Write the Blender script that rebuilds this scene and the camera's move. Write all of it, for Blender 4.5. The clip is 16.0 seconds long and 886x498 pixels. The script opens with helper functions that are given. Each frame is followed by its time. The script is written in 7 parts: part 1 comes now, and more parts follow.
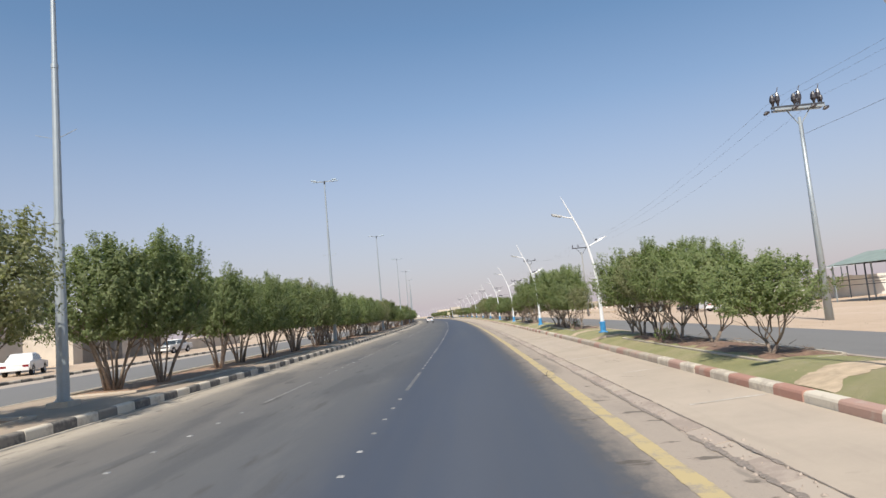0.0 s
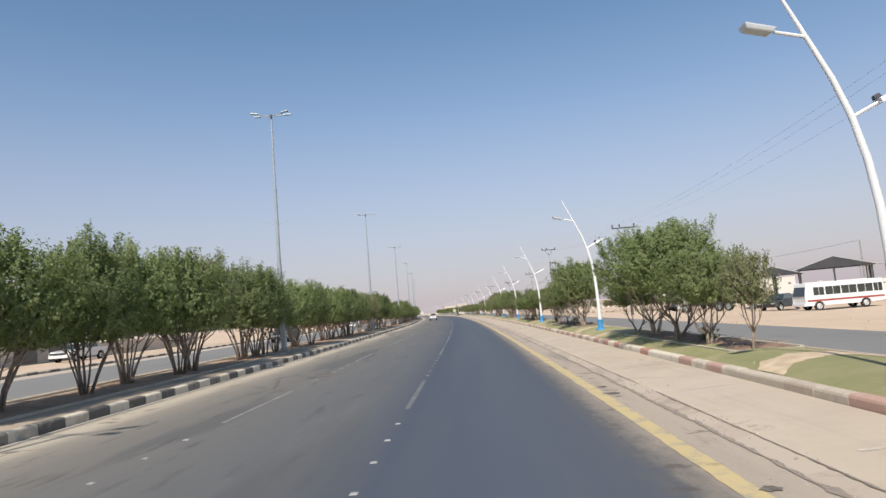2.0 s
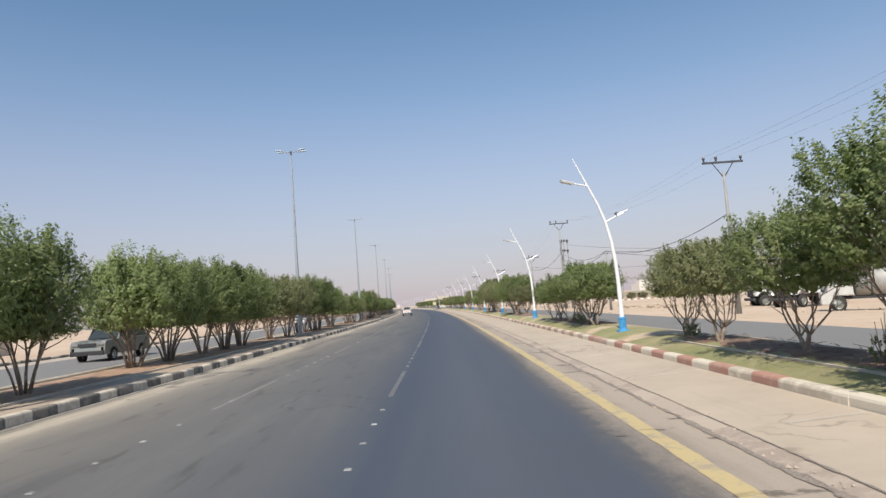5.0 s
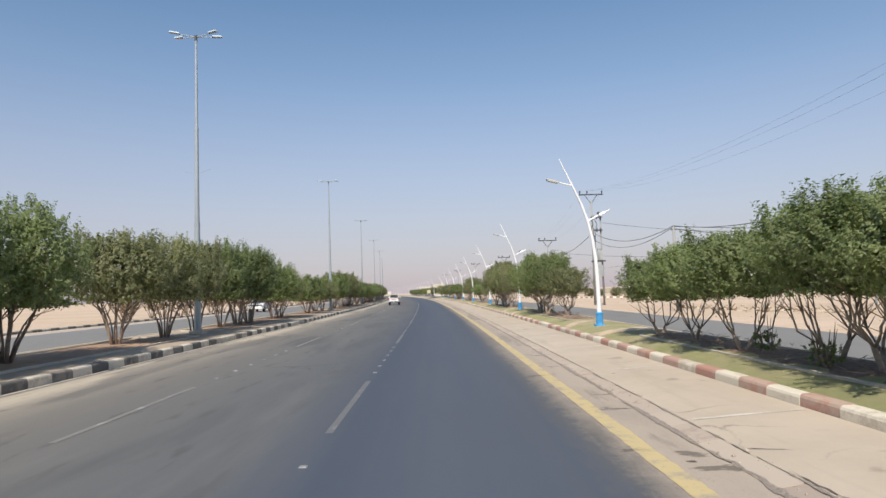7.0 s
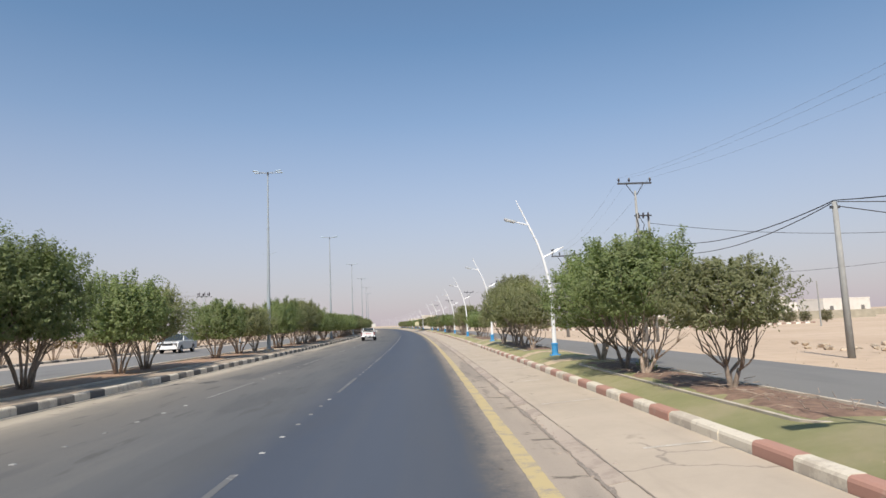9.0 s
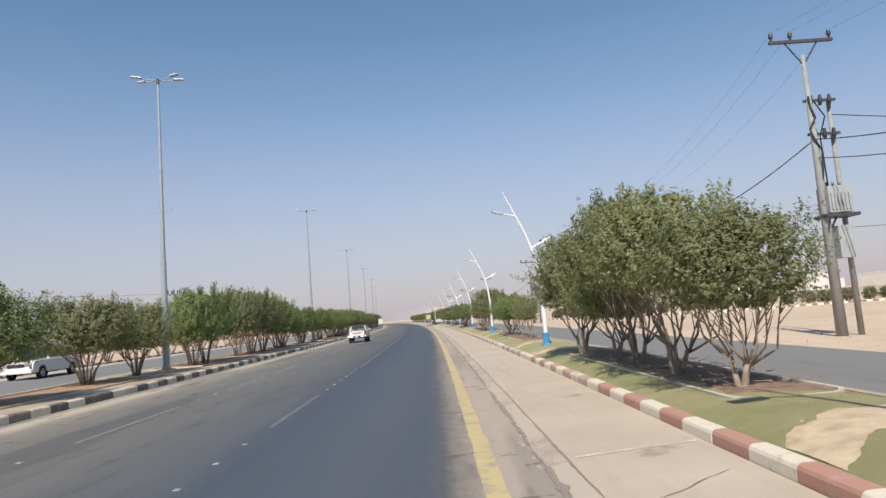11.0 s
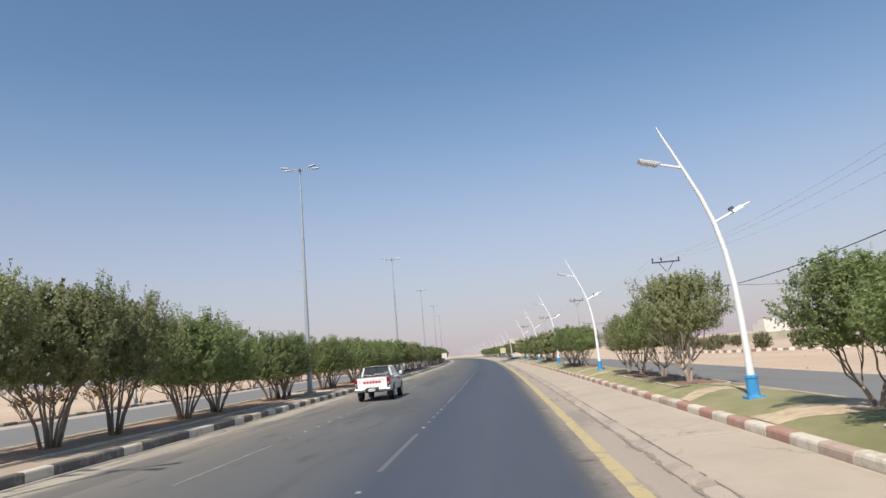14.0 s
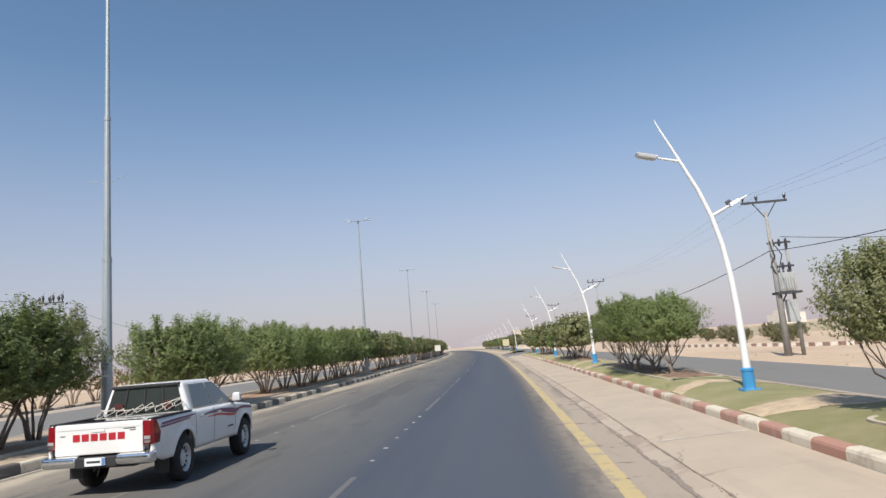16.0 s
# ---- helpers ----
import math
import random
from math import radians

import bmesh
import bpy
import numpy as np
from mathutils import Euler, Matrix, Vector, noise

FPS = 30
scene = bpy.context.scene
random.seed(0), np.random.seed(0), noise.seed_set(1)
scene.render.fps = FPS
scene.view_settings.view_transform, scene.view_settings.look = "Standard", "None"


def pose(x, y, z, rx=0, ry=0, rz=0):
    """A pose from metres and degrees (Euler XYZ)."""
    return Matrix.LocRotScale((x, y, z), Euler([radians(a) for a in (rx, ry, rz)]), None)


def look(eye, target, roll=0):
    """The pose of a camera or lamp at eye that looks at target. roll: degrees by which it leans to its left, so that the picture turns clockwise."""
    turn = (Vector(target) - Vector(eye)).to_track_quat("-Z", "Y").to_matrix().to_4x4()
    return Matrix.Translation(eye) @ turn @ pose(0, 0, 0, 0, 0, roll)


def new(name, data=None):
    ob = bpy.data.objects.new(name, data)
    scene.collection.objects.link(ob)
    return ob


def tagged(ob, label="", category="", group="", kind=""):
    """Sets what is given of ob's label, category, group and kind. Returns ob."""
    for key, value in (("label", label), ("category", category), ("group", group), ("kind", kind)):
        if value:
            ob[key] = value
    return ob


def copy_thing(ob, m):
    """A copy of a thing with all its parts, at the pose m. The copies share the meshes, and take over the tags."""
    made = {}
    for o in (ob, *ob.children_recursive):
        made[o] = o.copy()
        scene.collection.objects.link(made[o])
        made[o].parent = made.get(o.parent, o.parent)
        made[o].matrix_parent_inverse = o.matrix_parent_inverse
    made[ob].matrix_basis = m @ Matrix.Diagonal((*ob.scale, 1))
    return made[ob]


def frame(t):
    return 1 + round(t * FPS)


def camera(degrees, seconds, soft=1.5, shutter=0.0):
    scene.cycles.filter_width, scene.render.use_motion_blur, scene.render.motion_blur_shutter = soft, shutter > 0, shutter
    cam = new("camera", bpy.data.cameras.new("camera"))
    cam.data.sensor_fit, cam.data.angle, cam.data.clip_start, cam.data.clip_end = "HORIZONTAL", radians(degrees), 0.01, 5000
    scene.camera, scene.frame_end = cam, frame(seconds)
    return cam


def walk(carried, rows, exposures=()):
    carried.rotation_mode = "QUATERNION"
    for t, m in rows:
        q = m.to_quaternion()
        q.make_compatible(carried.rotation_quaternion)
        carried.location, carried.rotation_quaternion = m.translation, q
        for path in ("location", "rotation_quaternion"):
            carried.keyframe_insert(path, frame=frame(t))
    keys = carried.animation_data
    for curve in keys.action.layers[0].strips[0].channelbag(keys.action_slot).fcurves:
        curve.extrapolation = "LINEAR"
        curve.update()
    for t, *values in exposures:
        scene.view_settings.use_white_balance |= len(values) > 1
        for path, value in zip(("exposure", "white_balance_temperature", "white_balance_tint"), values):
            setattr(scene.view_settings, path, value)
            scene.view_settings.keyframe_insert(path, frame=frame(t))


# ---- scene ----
cam = camera(70.0, 16.0)

PATH = [
    (0, (-2.024, 0.971, 1.805), (-2.336, 10.913, 2.835), -5.13),
    (0.5, (-2.152, 5.474, 1.805), (-2.553, 15.410, 2.862), -4.60),
    (1, (-2.249, 9.983, 1.805), (-2.706, 19.919, 2.836), -4.41),
    (1.5, (-2.326, 14.609, 1.805), (-2.892, 24.544, 2.793), -4.24),
    (2, (-2.402, 19.212, 1.805), (-2.827, 29.154, 2.794), -4.64),
    (2.5, (-2.483, 23.888, 1.805), (-2.953, 33.824, 2.836), -4.44),
    (3, (-2.531, 28.512, 1.805), (-3.021, 38.443, 2.863), -4.26),
    (5.5, (-2.961, 52.553, 1.805), (-3.044, 62.521, 2.600), -4.02),
    (6, (-3.051, 57.291, 1.805), (-3.134, 67.263, 2.552), -3.38),
    (6.5, (-3.051, 62.039, 1.805), (-3.173, 72.013, 2.510), -2.14),
    (7, (-2.977, 66.905, 1.805), (-3.105, 76.881, 2.484), -1.89),
    (7.5, (-2.852, 71.717, 1.805), (-2.987, 81.689, 2.529), -1.72),
    (8, (-2.744, 76.481, 1.805), (-2.803, 86.387, 3.173), -1.74),
    (10.5, (-2.234, 101.998, 1.805), (-2.271, 111.965, 2.614), -3.37),
    (11, (-2.400, 107.047, 1.805), (-2.590, 116.988, 2.869), -4.46),
    (11.5, (-2.642, 112.088, 1.805), (-3.115, 121.987, 3.137), -5.44),
    (12, (-2.970, 117.071, 1.805), (-3.621, 126.953, 3.195), -5.65),
    (12.5, (-3.355, 122.087, 1.805), (-4.260, 131.918, 3.400), -5.60),
    (13, (-3.789, 127.190, 1.805), (-4.833, 137.001, 3.437), -5.81),
    (13.5, (-4.271, 132.327, 1.805), (-5.450, 142.120, 3.451), -5.61),
    (14, (-4.686, 137.411, 1.805), (-5.909, 147.193, 3.480), -4.79),
    (14.5, (-4.959, 142.451, 1.805), (-6.223, 152.230, 3.469), -4.65),
    (15, (-5.202, 147.555, 1.805), (-6.495, 157.333, 3.454), -4.50),
    (15.5, (-5.390, 152.738, 1.805), (-6.683, 162.524, 3.400), -4.10),
    (16, (-5.550, 157.955, 1.805), (-6.839, 167.749, 3.362), -4.68),
]
walk(cam, [(t, look(eye, target, roll)) for t, eye, target, roll in PATH], [(0, 0.30, 6700, 10), (8.2, 0.30, 6700, 10), (10.4, 0.25, 6700, 10), (12, 0.29, 6700, 10), (16, 0.28, 6700, 10)])

KAPPA = 0.000337          # the road bends gently to the left


# ---------------------------------------------------------------- light
SUN_TO = Vector((-0.197, -0.90, 1.0)).normalized()
world = bpy.data.worlds.new("sky")
scene.world = world
world.use_nodes = True
wn = world.node_tree
sky = wn.nodes.new("ShaderNodeTexSky")
sky.sky_type = "NISHITA"
sky.sun_disc = False
sky.sun_elevation = math.asin(SUN_TO.z)
sky.sun_rotation = math.atan2(SUN_TO.x, SUN_TO.y)
sky.air_density = 1.0
sky.dust_density = 0.4
sky.ozone_density = 2.1
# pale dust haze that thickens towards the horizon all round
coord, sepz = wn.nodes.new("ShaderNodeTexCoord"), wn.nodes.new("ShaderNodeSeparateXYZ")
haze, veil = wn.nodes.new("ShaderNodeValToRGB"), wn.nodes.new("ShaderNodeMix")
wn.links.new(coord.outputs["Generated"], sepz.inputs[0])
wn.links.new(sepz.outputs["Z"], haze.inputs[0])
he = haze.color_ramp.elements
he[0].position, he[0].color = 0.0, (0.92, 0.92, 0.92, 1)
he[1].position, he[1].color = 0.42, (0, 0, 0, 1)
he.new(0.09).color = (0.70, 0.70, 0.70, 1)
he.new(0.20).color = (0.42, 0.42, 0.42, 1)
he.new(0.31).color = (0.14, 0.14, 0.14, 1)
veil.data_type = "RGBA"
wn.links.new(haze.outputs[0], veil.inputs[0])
tint = wn.nodes.new("ShaderNodeMix")
tint.data_type, tint.blend_type = "RGBA", "MULTIPLY"
tint.inputs[0].default_value = 1.0
wn.links.new(sky.outputs[0], tint.inputs[6])
tint.inputs[7].default_value = (0.955, 1.065, 1.085, 1)
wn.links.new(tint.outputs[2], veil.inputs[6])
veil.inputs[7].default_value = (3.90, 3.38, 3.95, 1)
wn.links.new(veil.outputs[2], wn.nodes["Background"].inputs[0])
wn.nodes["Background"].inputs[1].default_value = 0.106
sun = new("sun", bpy.data.lights.new("sun", "SUN"))
sun.data.energy = 4.5
sun.data.angle = radians(0.53)
sun.data.color = (1.0, 0.95, 0.87)
sun.matrix_world = look(SUN_TO * 100, (0, 0, 0))


# ---------------------------------------------------------------- road frame
def bent(X, s, z=0.0):
    """The place X metres right of the yellow line and s metres along it."""
    th, R = s * KAPPA, 1 / KAPPA
    return Vector((-R + (R + X) * math.cos(th), (R + X) * math.sin(th), z))


def along(X, s, z=0.0, rz=0.0):
    """A pose there, with +y along the road, turned by rz degrees."""
    p = bent(X, s, z)
    return pose(p.x, p.y, p.z, 0, 0, math.degrees(s * KAPPA) + rz)


# ---------------------------------------------------------------- materials
def node_material(name):
    m = bpy.data.materials.new(name)
    m.use_nodes = True
    nt = m.node_tree
    return m, nt, nt.nodes["Principled BSDF"]


def ramp_node(nt, fac, stops):
    r = nt.nodes.new("ShaderNodeValToRGB")
    e = r.color_ramp.elements
    e.remove(e[1])
    e[0].position, e[0].color = stops[0][0], (*stops[0][1], 1)
    for p, c in stops[1:]:
        e.new(p).color = (*c, 1)
    nt.links.new(fac, r.inputs[0])
    return r.outputs[0]


def noise_node(nt, scale, detail=5.0, rough=0.6, vec=None, stretch=None):
    n = nt.nodes.new("ShaderNodeTexNoise")
    n.inputs["Scale"].default_value = scale
    n.inputs["Detail"].default_value = detail
    n.inputs["Roughness"].default_value = rough
    if vec is None:
        tc = nt.nodes.new("ShaderNodeTexCoord")
        vec = tc.outputs["Object"]
    if stretch:
        mp = nt.nodes.new("ShaderNodeMapping")
        mp.inputs["Scale"].default_value = stretch
        nt.links.new(vec, mp.inputs[0])
        vec = mp.outputs[0]
    nt.links.new(vec, n.inputs["Vector"])
    return n.outputs["Fac"]


def mixed(nt, fac, a, b, mode="MIX"):
    n = nt.nodes.new("ShaderNodeMix")
    n.data_type, n.blend_type = "RGBA", mode
    for sock, v in ((n.inputs[0], fac), (n.inputs[6], a), (n.inputs[7], b)):
        if isinstance(v, (int, float)):
            sock.default_value = v
        elif isinstance(v, tuple):
            sock.default_value = (*v, 1)
        else:
            nt.links.new(v, sock)
    return n.outputs[2]


def mathn(nt, op, a, b=0.0, c=0.0):
    n = nt.nodes.new("ShaderNodeMath")
    n.operation = op
    for i, v in enumerate((a, b, c)):
        if isinstance(v, (int, float)):
            n.inputs[i].default_value = v
        else:
            nt.links.new(v, n.inputs[i])
    return n.outputs[0]


def bumped(nt, bsdf, height, strength=0.3, distance=0.02):
    b = nt.nodes.new("ShaderNodeBump")
    b.inputs["Strength"].default_value = strength
    b.inputs["Distance"].default_value = distance
    nt.links.new(height, b.inputs["Height"])
    nt.links.new(b.outputs[0], bsdf.inputs["Normal"])


def uv_of(nt):
    n = nt.nodes.new("ShaderNodeUVMap")
    return n.outputs[0]


def plain(name, col, rough=0.5, metal=0.0, vary=0.12, scale=3.0, bump=0.0, dirt=None, per_object=0.0):
    """A surface of one colour with grain at two scales, an optional dirt colour in patches, and a tint per object."""
    m, nt, b = node_material(name)
    n1, n2 = noise_node(nt, scale, 6), noise_node(nt, scale * 14, 3)
    lo, hi = tuple(c * (1 - vary) for c in col), tuple(min(1, c * (1 + vary)) for c in col)
    c = ramp_node(nt, n1, ((0.3, lo), (0.7, hi)))
    c = mixed(nt, mathn(nt, "MULTIPLY", n2, vary), c, tuple(x * 0.6 for x in col))
    if dirt:
        f = ramp_node(nt, noise_node(nt, scale * 0.6, 8, 0.7), ((0.52, (0, 0, 0)), (0.68, (1, 1, 1))))
        c = mixed(nt, mathn(nt, "MULTIPLY", f, dirt[1]), c, dirt[0])
    if per_object:
        oi = nt.nodes.new("ShaderNodeObjectInfo")
        k = mathn(nt, "MULTIPLY_ADD", oi.outputs["Random"], per_object * 2, 1 - per_object)
        c = mixed(nt, 1.0, c, k, "MULTIPLY")
    nt.links.new(c, b.inputs["Base Color"])
    b.inputs["Roughness"].default_value = rough
    b.inputs["Metallic"].default_value = metal
    if bump:
        bumped(nt, b, n2, bump, 0.01)
    return m


def oil_stains(nt, uv):
    """Dark dried stains, longer across the road than along it."""
    n = noise_node(nt, 1.0, 6, 0.62, uv, (0.9, 1.9, 1))
    return ramp_node(nt, n, ((0.61, (0, 0, 0)), (0.65, (0.75, 0.75, 0.75))))


def asphalt_material(name, lanes, edge=False):
    """Asphalt by the road's own coordinates: u across, v along, in metres."""
    m, nt, b = node_material(name)
    uv = uv_of(nt)
    sep = nt.nodes.new("ShaderNodeSeparateXYZ")
    nt.links.new(uv, sep.inputs[0])
    long = noise_node(nt, 1.0, 5, 0.6, uv, (1.1, 0.03, 1))
    broad = noise_node(nt, 0.35, 6, 0.65, uv, (1.0, 0.35, 1))
    grain = noise_node(nt, 55, 3, 0.7, uv)
    u = mathn(nt, "MULTIPLY_ADD", long, 0.5, mathn(nt, "ADD", sep.outputs["X"], -0.25))
    u = mathn(nt, "MULTIPLY_ADD", broad, 0.3, mathn(nt, "ADD", u, -0.15))
    ragged = noise_node(nt, 4.5, 8, 0.78, uv, (1.0, 0.6, 1))
    u = mathn(nt, "MULTIPLY_ADD", ragged, 0.7, mathn(nt, "ADD", u, -0.35))
    c = ramp_node(nt, mathn(nt, "MULTIPLY_ADD", u, 1 / 16, 12 / 16), lanes)
    c = mixed(nt, ramp_node(nt, long, ((0.45, (0, 0, 0)), (0.75, (0.18, 0.18, 0.18)))), c, (0.155, 0.145, 0.13))
    c = mixed(nt, ramp_node(nt, broad, ((0.55, (0, 0, 0)), (0.72, (0.3, 0.3, 0.3)))), c, (0.075, 0.075, 0.08))
    c = mixed(nt, mathn(nt, "MULTIPLY", grain, 0.4), c, (0.056, 0.060, 0.067))
    # cracks that wander across the older lanes
    vo = nt.nodes.new("ShaderNodeTexVoronoi")
    vo.feature = "DISTANCE_TO_EDGE"
    vo.inputs["Scale"].default_value = 0.33
    warp = nt.nodes.new("ShaderNodeVectorMath")
    nz = nt.nodes.new("ShaderNodeTexNoise")
    nz.inputs["Scale"].default_value = 0.9
    nz.inputs["Detail"].default_value = 6
    nt.links.new(uv, nz.inputs["Vector"])
    nt.links.new(uv, warp.inputs[0])
    nt.links.new(nz.outputs["Color"], warp.inputs[1])
    nt.links.new(warp.outputs[0], vo.inputs["Vector"])
    crack = ramp_node(nt, vo.outputs["Distance"], ((0.0, (1, 1, 1)), (0.006, (0, 0, 0))))
    where = ramp_node(nt, noise_node(nt, 0.11, 3, 0.5, uv), ((0.60, (0, 0, 0)), (0.64, (1, 1, 1))))
    old = ramp_node(nt, mathn(nt, "MULTIPLY_ADD", u, 1 / 16, 12 / 16), ((0.50, (1, 1, 1)), (0.54, (0, 0, 0))))
    f = mathn(nt, "MULTIPLY", mathn(nt, "MULTIPLY", crack, where), old)
    c = mixed(nt, mathn(nt, "MULTIPLY", f, 0.8), c, (0.02, 0.02, 0.02))
    if edge:
        near = ramp_node(nt, mathn(nt, "MULTIPLY_ADD", sep.outputs["X"], 1 / 16, 12 / 16), ((0.0, (1, 1, 1)), (0.10, (1, 1, 1)), (0.15, (0, 0, 0)), (0.695, (0, 0, 0)), (0.725, (1, 1, 1))))
        c = mixed(nt, mathn(nt, "MULTIPLY", oil_stains(nt, uv), near), c, (0.085, 0.07, 0.055))
        # lighter scuffs and dusty drifts drawn out along the lanes
        drift = noise_node(nt, 1.0, 7, 0.7, uv, (0.9, 0.11, 1))
        worn = ramp_node(nt, mathn(nt, "MULTIPLY_ADD", sep.outputs["X"], 1 / 16, 12 / 16), ((0.0, (1, 1, 1)), (0.42, (1, 1, 1)), (0.53, (0.12, 0.12, 0.12)), (0.70, (0.12, 0.12, 0.12)), (0.74, (0.6, 0.6, 0.6))))
        c = mixed(nt, mathn(nt, "MULTIPLY", ramp_node(nt, drift, ((0.50, (0, 0, 0)), (0.70, (0.30, 0.30, 0.30)))), worn), c, (0.195, 0.182, 0.163))
        patch = noise_node(nt, 1.0, 4, 0.5, uv, (0.55, 0.07, 1))
        c = mixed(nt, mathn(nt, "MULTIPLY", ramp_node(nt, patch, ((0.54, (0, 0, 0)), (0.60, (0.45, 0.45, 0.45)))), worn), c, (0.066, 0.067, 0.070))
        # stones of the surface showing through along the edge
        band = ramp_node(nt, mathn(nt, "MULTIPLY_ADD", sep.outputs["X"], 1 / 16, 12 / 16), ((0.708, (0, 0, 0)), (0.735, (0.55, 0.55, 0.55)), (0.775, (0.45, 0.45, 0.45)), (0.80, (0.2, 0.2, 0.2))))
        c = mixed(nt, mathn(nt, "MULTIPLY", ramp_node(nt, noise_node(nt, 16, 4, 0.7, uv), ((0.55, (0, 0, 0)), (0.66, (0.7, 0.7, 0.7)))), band), c, (0.30, 0.250, 0.20))
        c = mixed(nt, mathn(nt, "MULTIPLY", ramp_node(nt, noise_node(nt, 11, 5, 0.7, uv), ((0.60, (0, 0, 0)), (0.66, (0.7, 0.7, 0.7)))), band), c, (0.115, 0.092, 0.075))
        smear = noise_node(nt, 1.0, 5, 0.6, uv, (2.4, 0.42, 1))
        c = mixed(nt, mathn(nt, "MULTIPLY", ramp_node(nt, smear, ((0.58, (0, 0, 0)), (0.67, (0.6, 0.6, 0.6)))), worn), c, (0.070, 0.066, 0.062))
    nt.links.new(c, b.inputs["Base Color"])
    b.inputs["Roughness"].default_value = 0.85
    b.inputs["Specular IOR Level"].default_value = 0.35
    bumped(nt, b, grain, 0.35, 0.008)
    return m


# stops 0.53 to 0.70: dark driving lane, blue sky reflection mixed into its colour
ASPHALT = asphalt_material("asphalt", (
    (0.0, (0.56, 0.48, 0.37)), (0.10, (0.50, 0.43, 0.335)), (0.135, (0.30, 0.262, 0.212)), (0.20, (0.190, 0.172, 0.148)), (0.27, (0.158, 0.148, 0.134)), (0.375, (0.128, 0.126, 0.121)),
    (0.469, (0.103, 0.106, 0.111)), (0.53, (0.056, 0.070, 0.100)), (0.62, (0.072, 0.087, 0.117)), (0.700, (0.069, 0.082, 0.108)),
    (0.716, (0.100, 0.099, 0.103)), (0.727, (0.205, 0.176, 0.148)), (0.740, (0.31, 0.258, 0.208)), (0.755, (0.455, 0.372, 0.292)), (1.0, (0.50, 0.415, 0.325))), True)
ASPHALT_SIDE = asphalt_material("asphalt_side", (
    (0.0, (0.225, 0.216, 0.204)), (0.5, (0.22, 0.212, 0.20)), (1.0, (0.225, 0.215, 0.20))))


def ground_material():
    m, nt, b = node_material("sand")
    a, g, f = noise_node(nt, 0.06, 7, 0.62), noise_node(nt, 0.9, 8, 0.7), noise_node(nt, 22, 4, 0.7)
    c = ramp_node(nt, a, ((0.3, (0.48, 0.352, 0.245)), (0.5, (0.545, 0.412, 0.295)), (0.7, (0.60, 0.465, 0.345))))
    c = mixed(nt, ramp_node(nt, g, ((0.5, (0, 0, 0)), (0.75, (0.7, 0.7, 0.7)))), c, (0.345, 0.25, 0.17))
    c = mixed(nt, mathn(nt, "MULTIPLY", f, 0.3), c, (0.40, 0.29, 0.2))
    nt.links.new(c, b.inputs["Base Color"])
    b.inputs["Roughness"].default_value = 0.95
    h = mathn(nt, "ADD", mathn(nt, "MULTIPLY", g, 1.0), mathn(nt, "MULTIPLY", f, 0.15))
    bumped(nt, b, h, 0.7, 0.08)
    return m


SAND = ground_material()


def concrete_material(name, col, joints=False):
    m, nt, b = node_material(name)
    uv = uv_of(nt)
    a, g = noise_node(nt, 0.5, 8, 0.68, uv), noise_node(nt, 30, 4, 0.7, uv)
    st = noise_node(nt, 0.9, 6, 0.6, uv, (2.2, 0.18, 1))
    c = ramp_node(nt, a, ((0.3, tuple(x * 0.86 for x in col)), (0.7, tuple(x * 1.08 for x in col))))
    c = mixed(nt, ramp_node(nt, st, ((0.55, (0, 0, 0)), (0.75, (0.45, 0.45, 0.45)))), c, tuple(x * 0.66 for x in col))
    c = mixed(nt, mathn(nt, "MULTIPLY", g, 0.22), c, tuple(x * 0.6 for x in col))
    spots = ramp_node(nt, noise_node(nt, 0.8, 5, 0.55, uv), ((0.66, (0, 0, 0)), (0.71, (0.5, 0.5, 0.5))))
    c = mixed(nt, spots, c, (0.17, 0.135, 0.10))
    vo, warp, nz = nt.nodes.new("ShaderNodeTexVoronoi"), nt.nodes.new("ShaderNodeVectorMath"), nt.nodes.new("ShaderNodeTexNoise")
    vo.feature = "DISTANCE_TO_EDGE"
    vo.inputs["Scale"].default_value = 0.45
    nz.inputs["Scale"].default_value = 1.3
    nz.inputs["Detail"].default_value = 7
    nt.links.new(uv, nz.inputs["Vector"])
    nt.links.new(uv, warp.inputs[0])
    nt.links.new(nz.outputs["Color"], warp.inputs[1])
    nt.links.new(warp.outputs[0], vo.inputs["Vector"])
    crack = ramp_node(nt, vo.outputs["Distance"], ((0.0, (1, 1, 1)), (0.014, (0, 0, 0))))
    where = ramp_node(nt, noise_node(nt, 0.23, 3, 0.5, uv), ((0.56, (0, 0, 0)), (0.63, (0.6, 0.6, 0.6))))
    c = mixed(nt, mathn(nt, "MULTIPLY", crack, where), c, (0.14, 0.12, 0.10))
    nt.links.new(c, b.inputs["Base Color"])
    b.inputs["Roughness"].default_value = 0.9
    bumped(nt, b, g, 0.3, 0.008)
    return m


CONCRETE = concrete_material("bay_concrete", (0.475, 0.392, 0.304))
EDGE_CONCRETE = concrete_material("edge_concrete", (0.455, 0.378, 0.302))
PAVING = concrete_material("median_paving", (0.40, 0.315, 0.235))


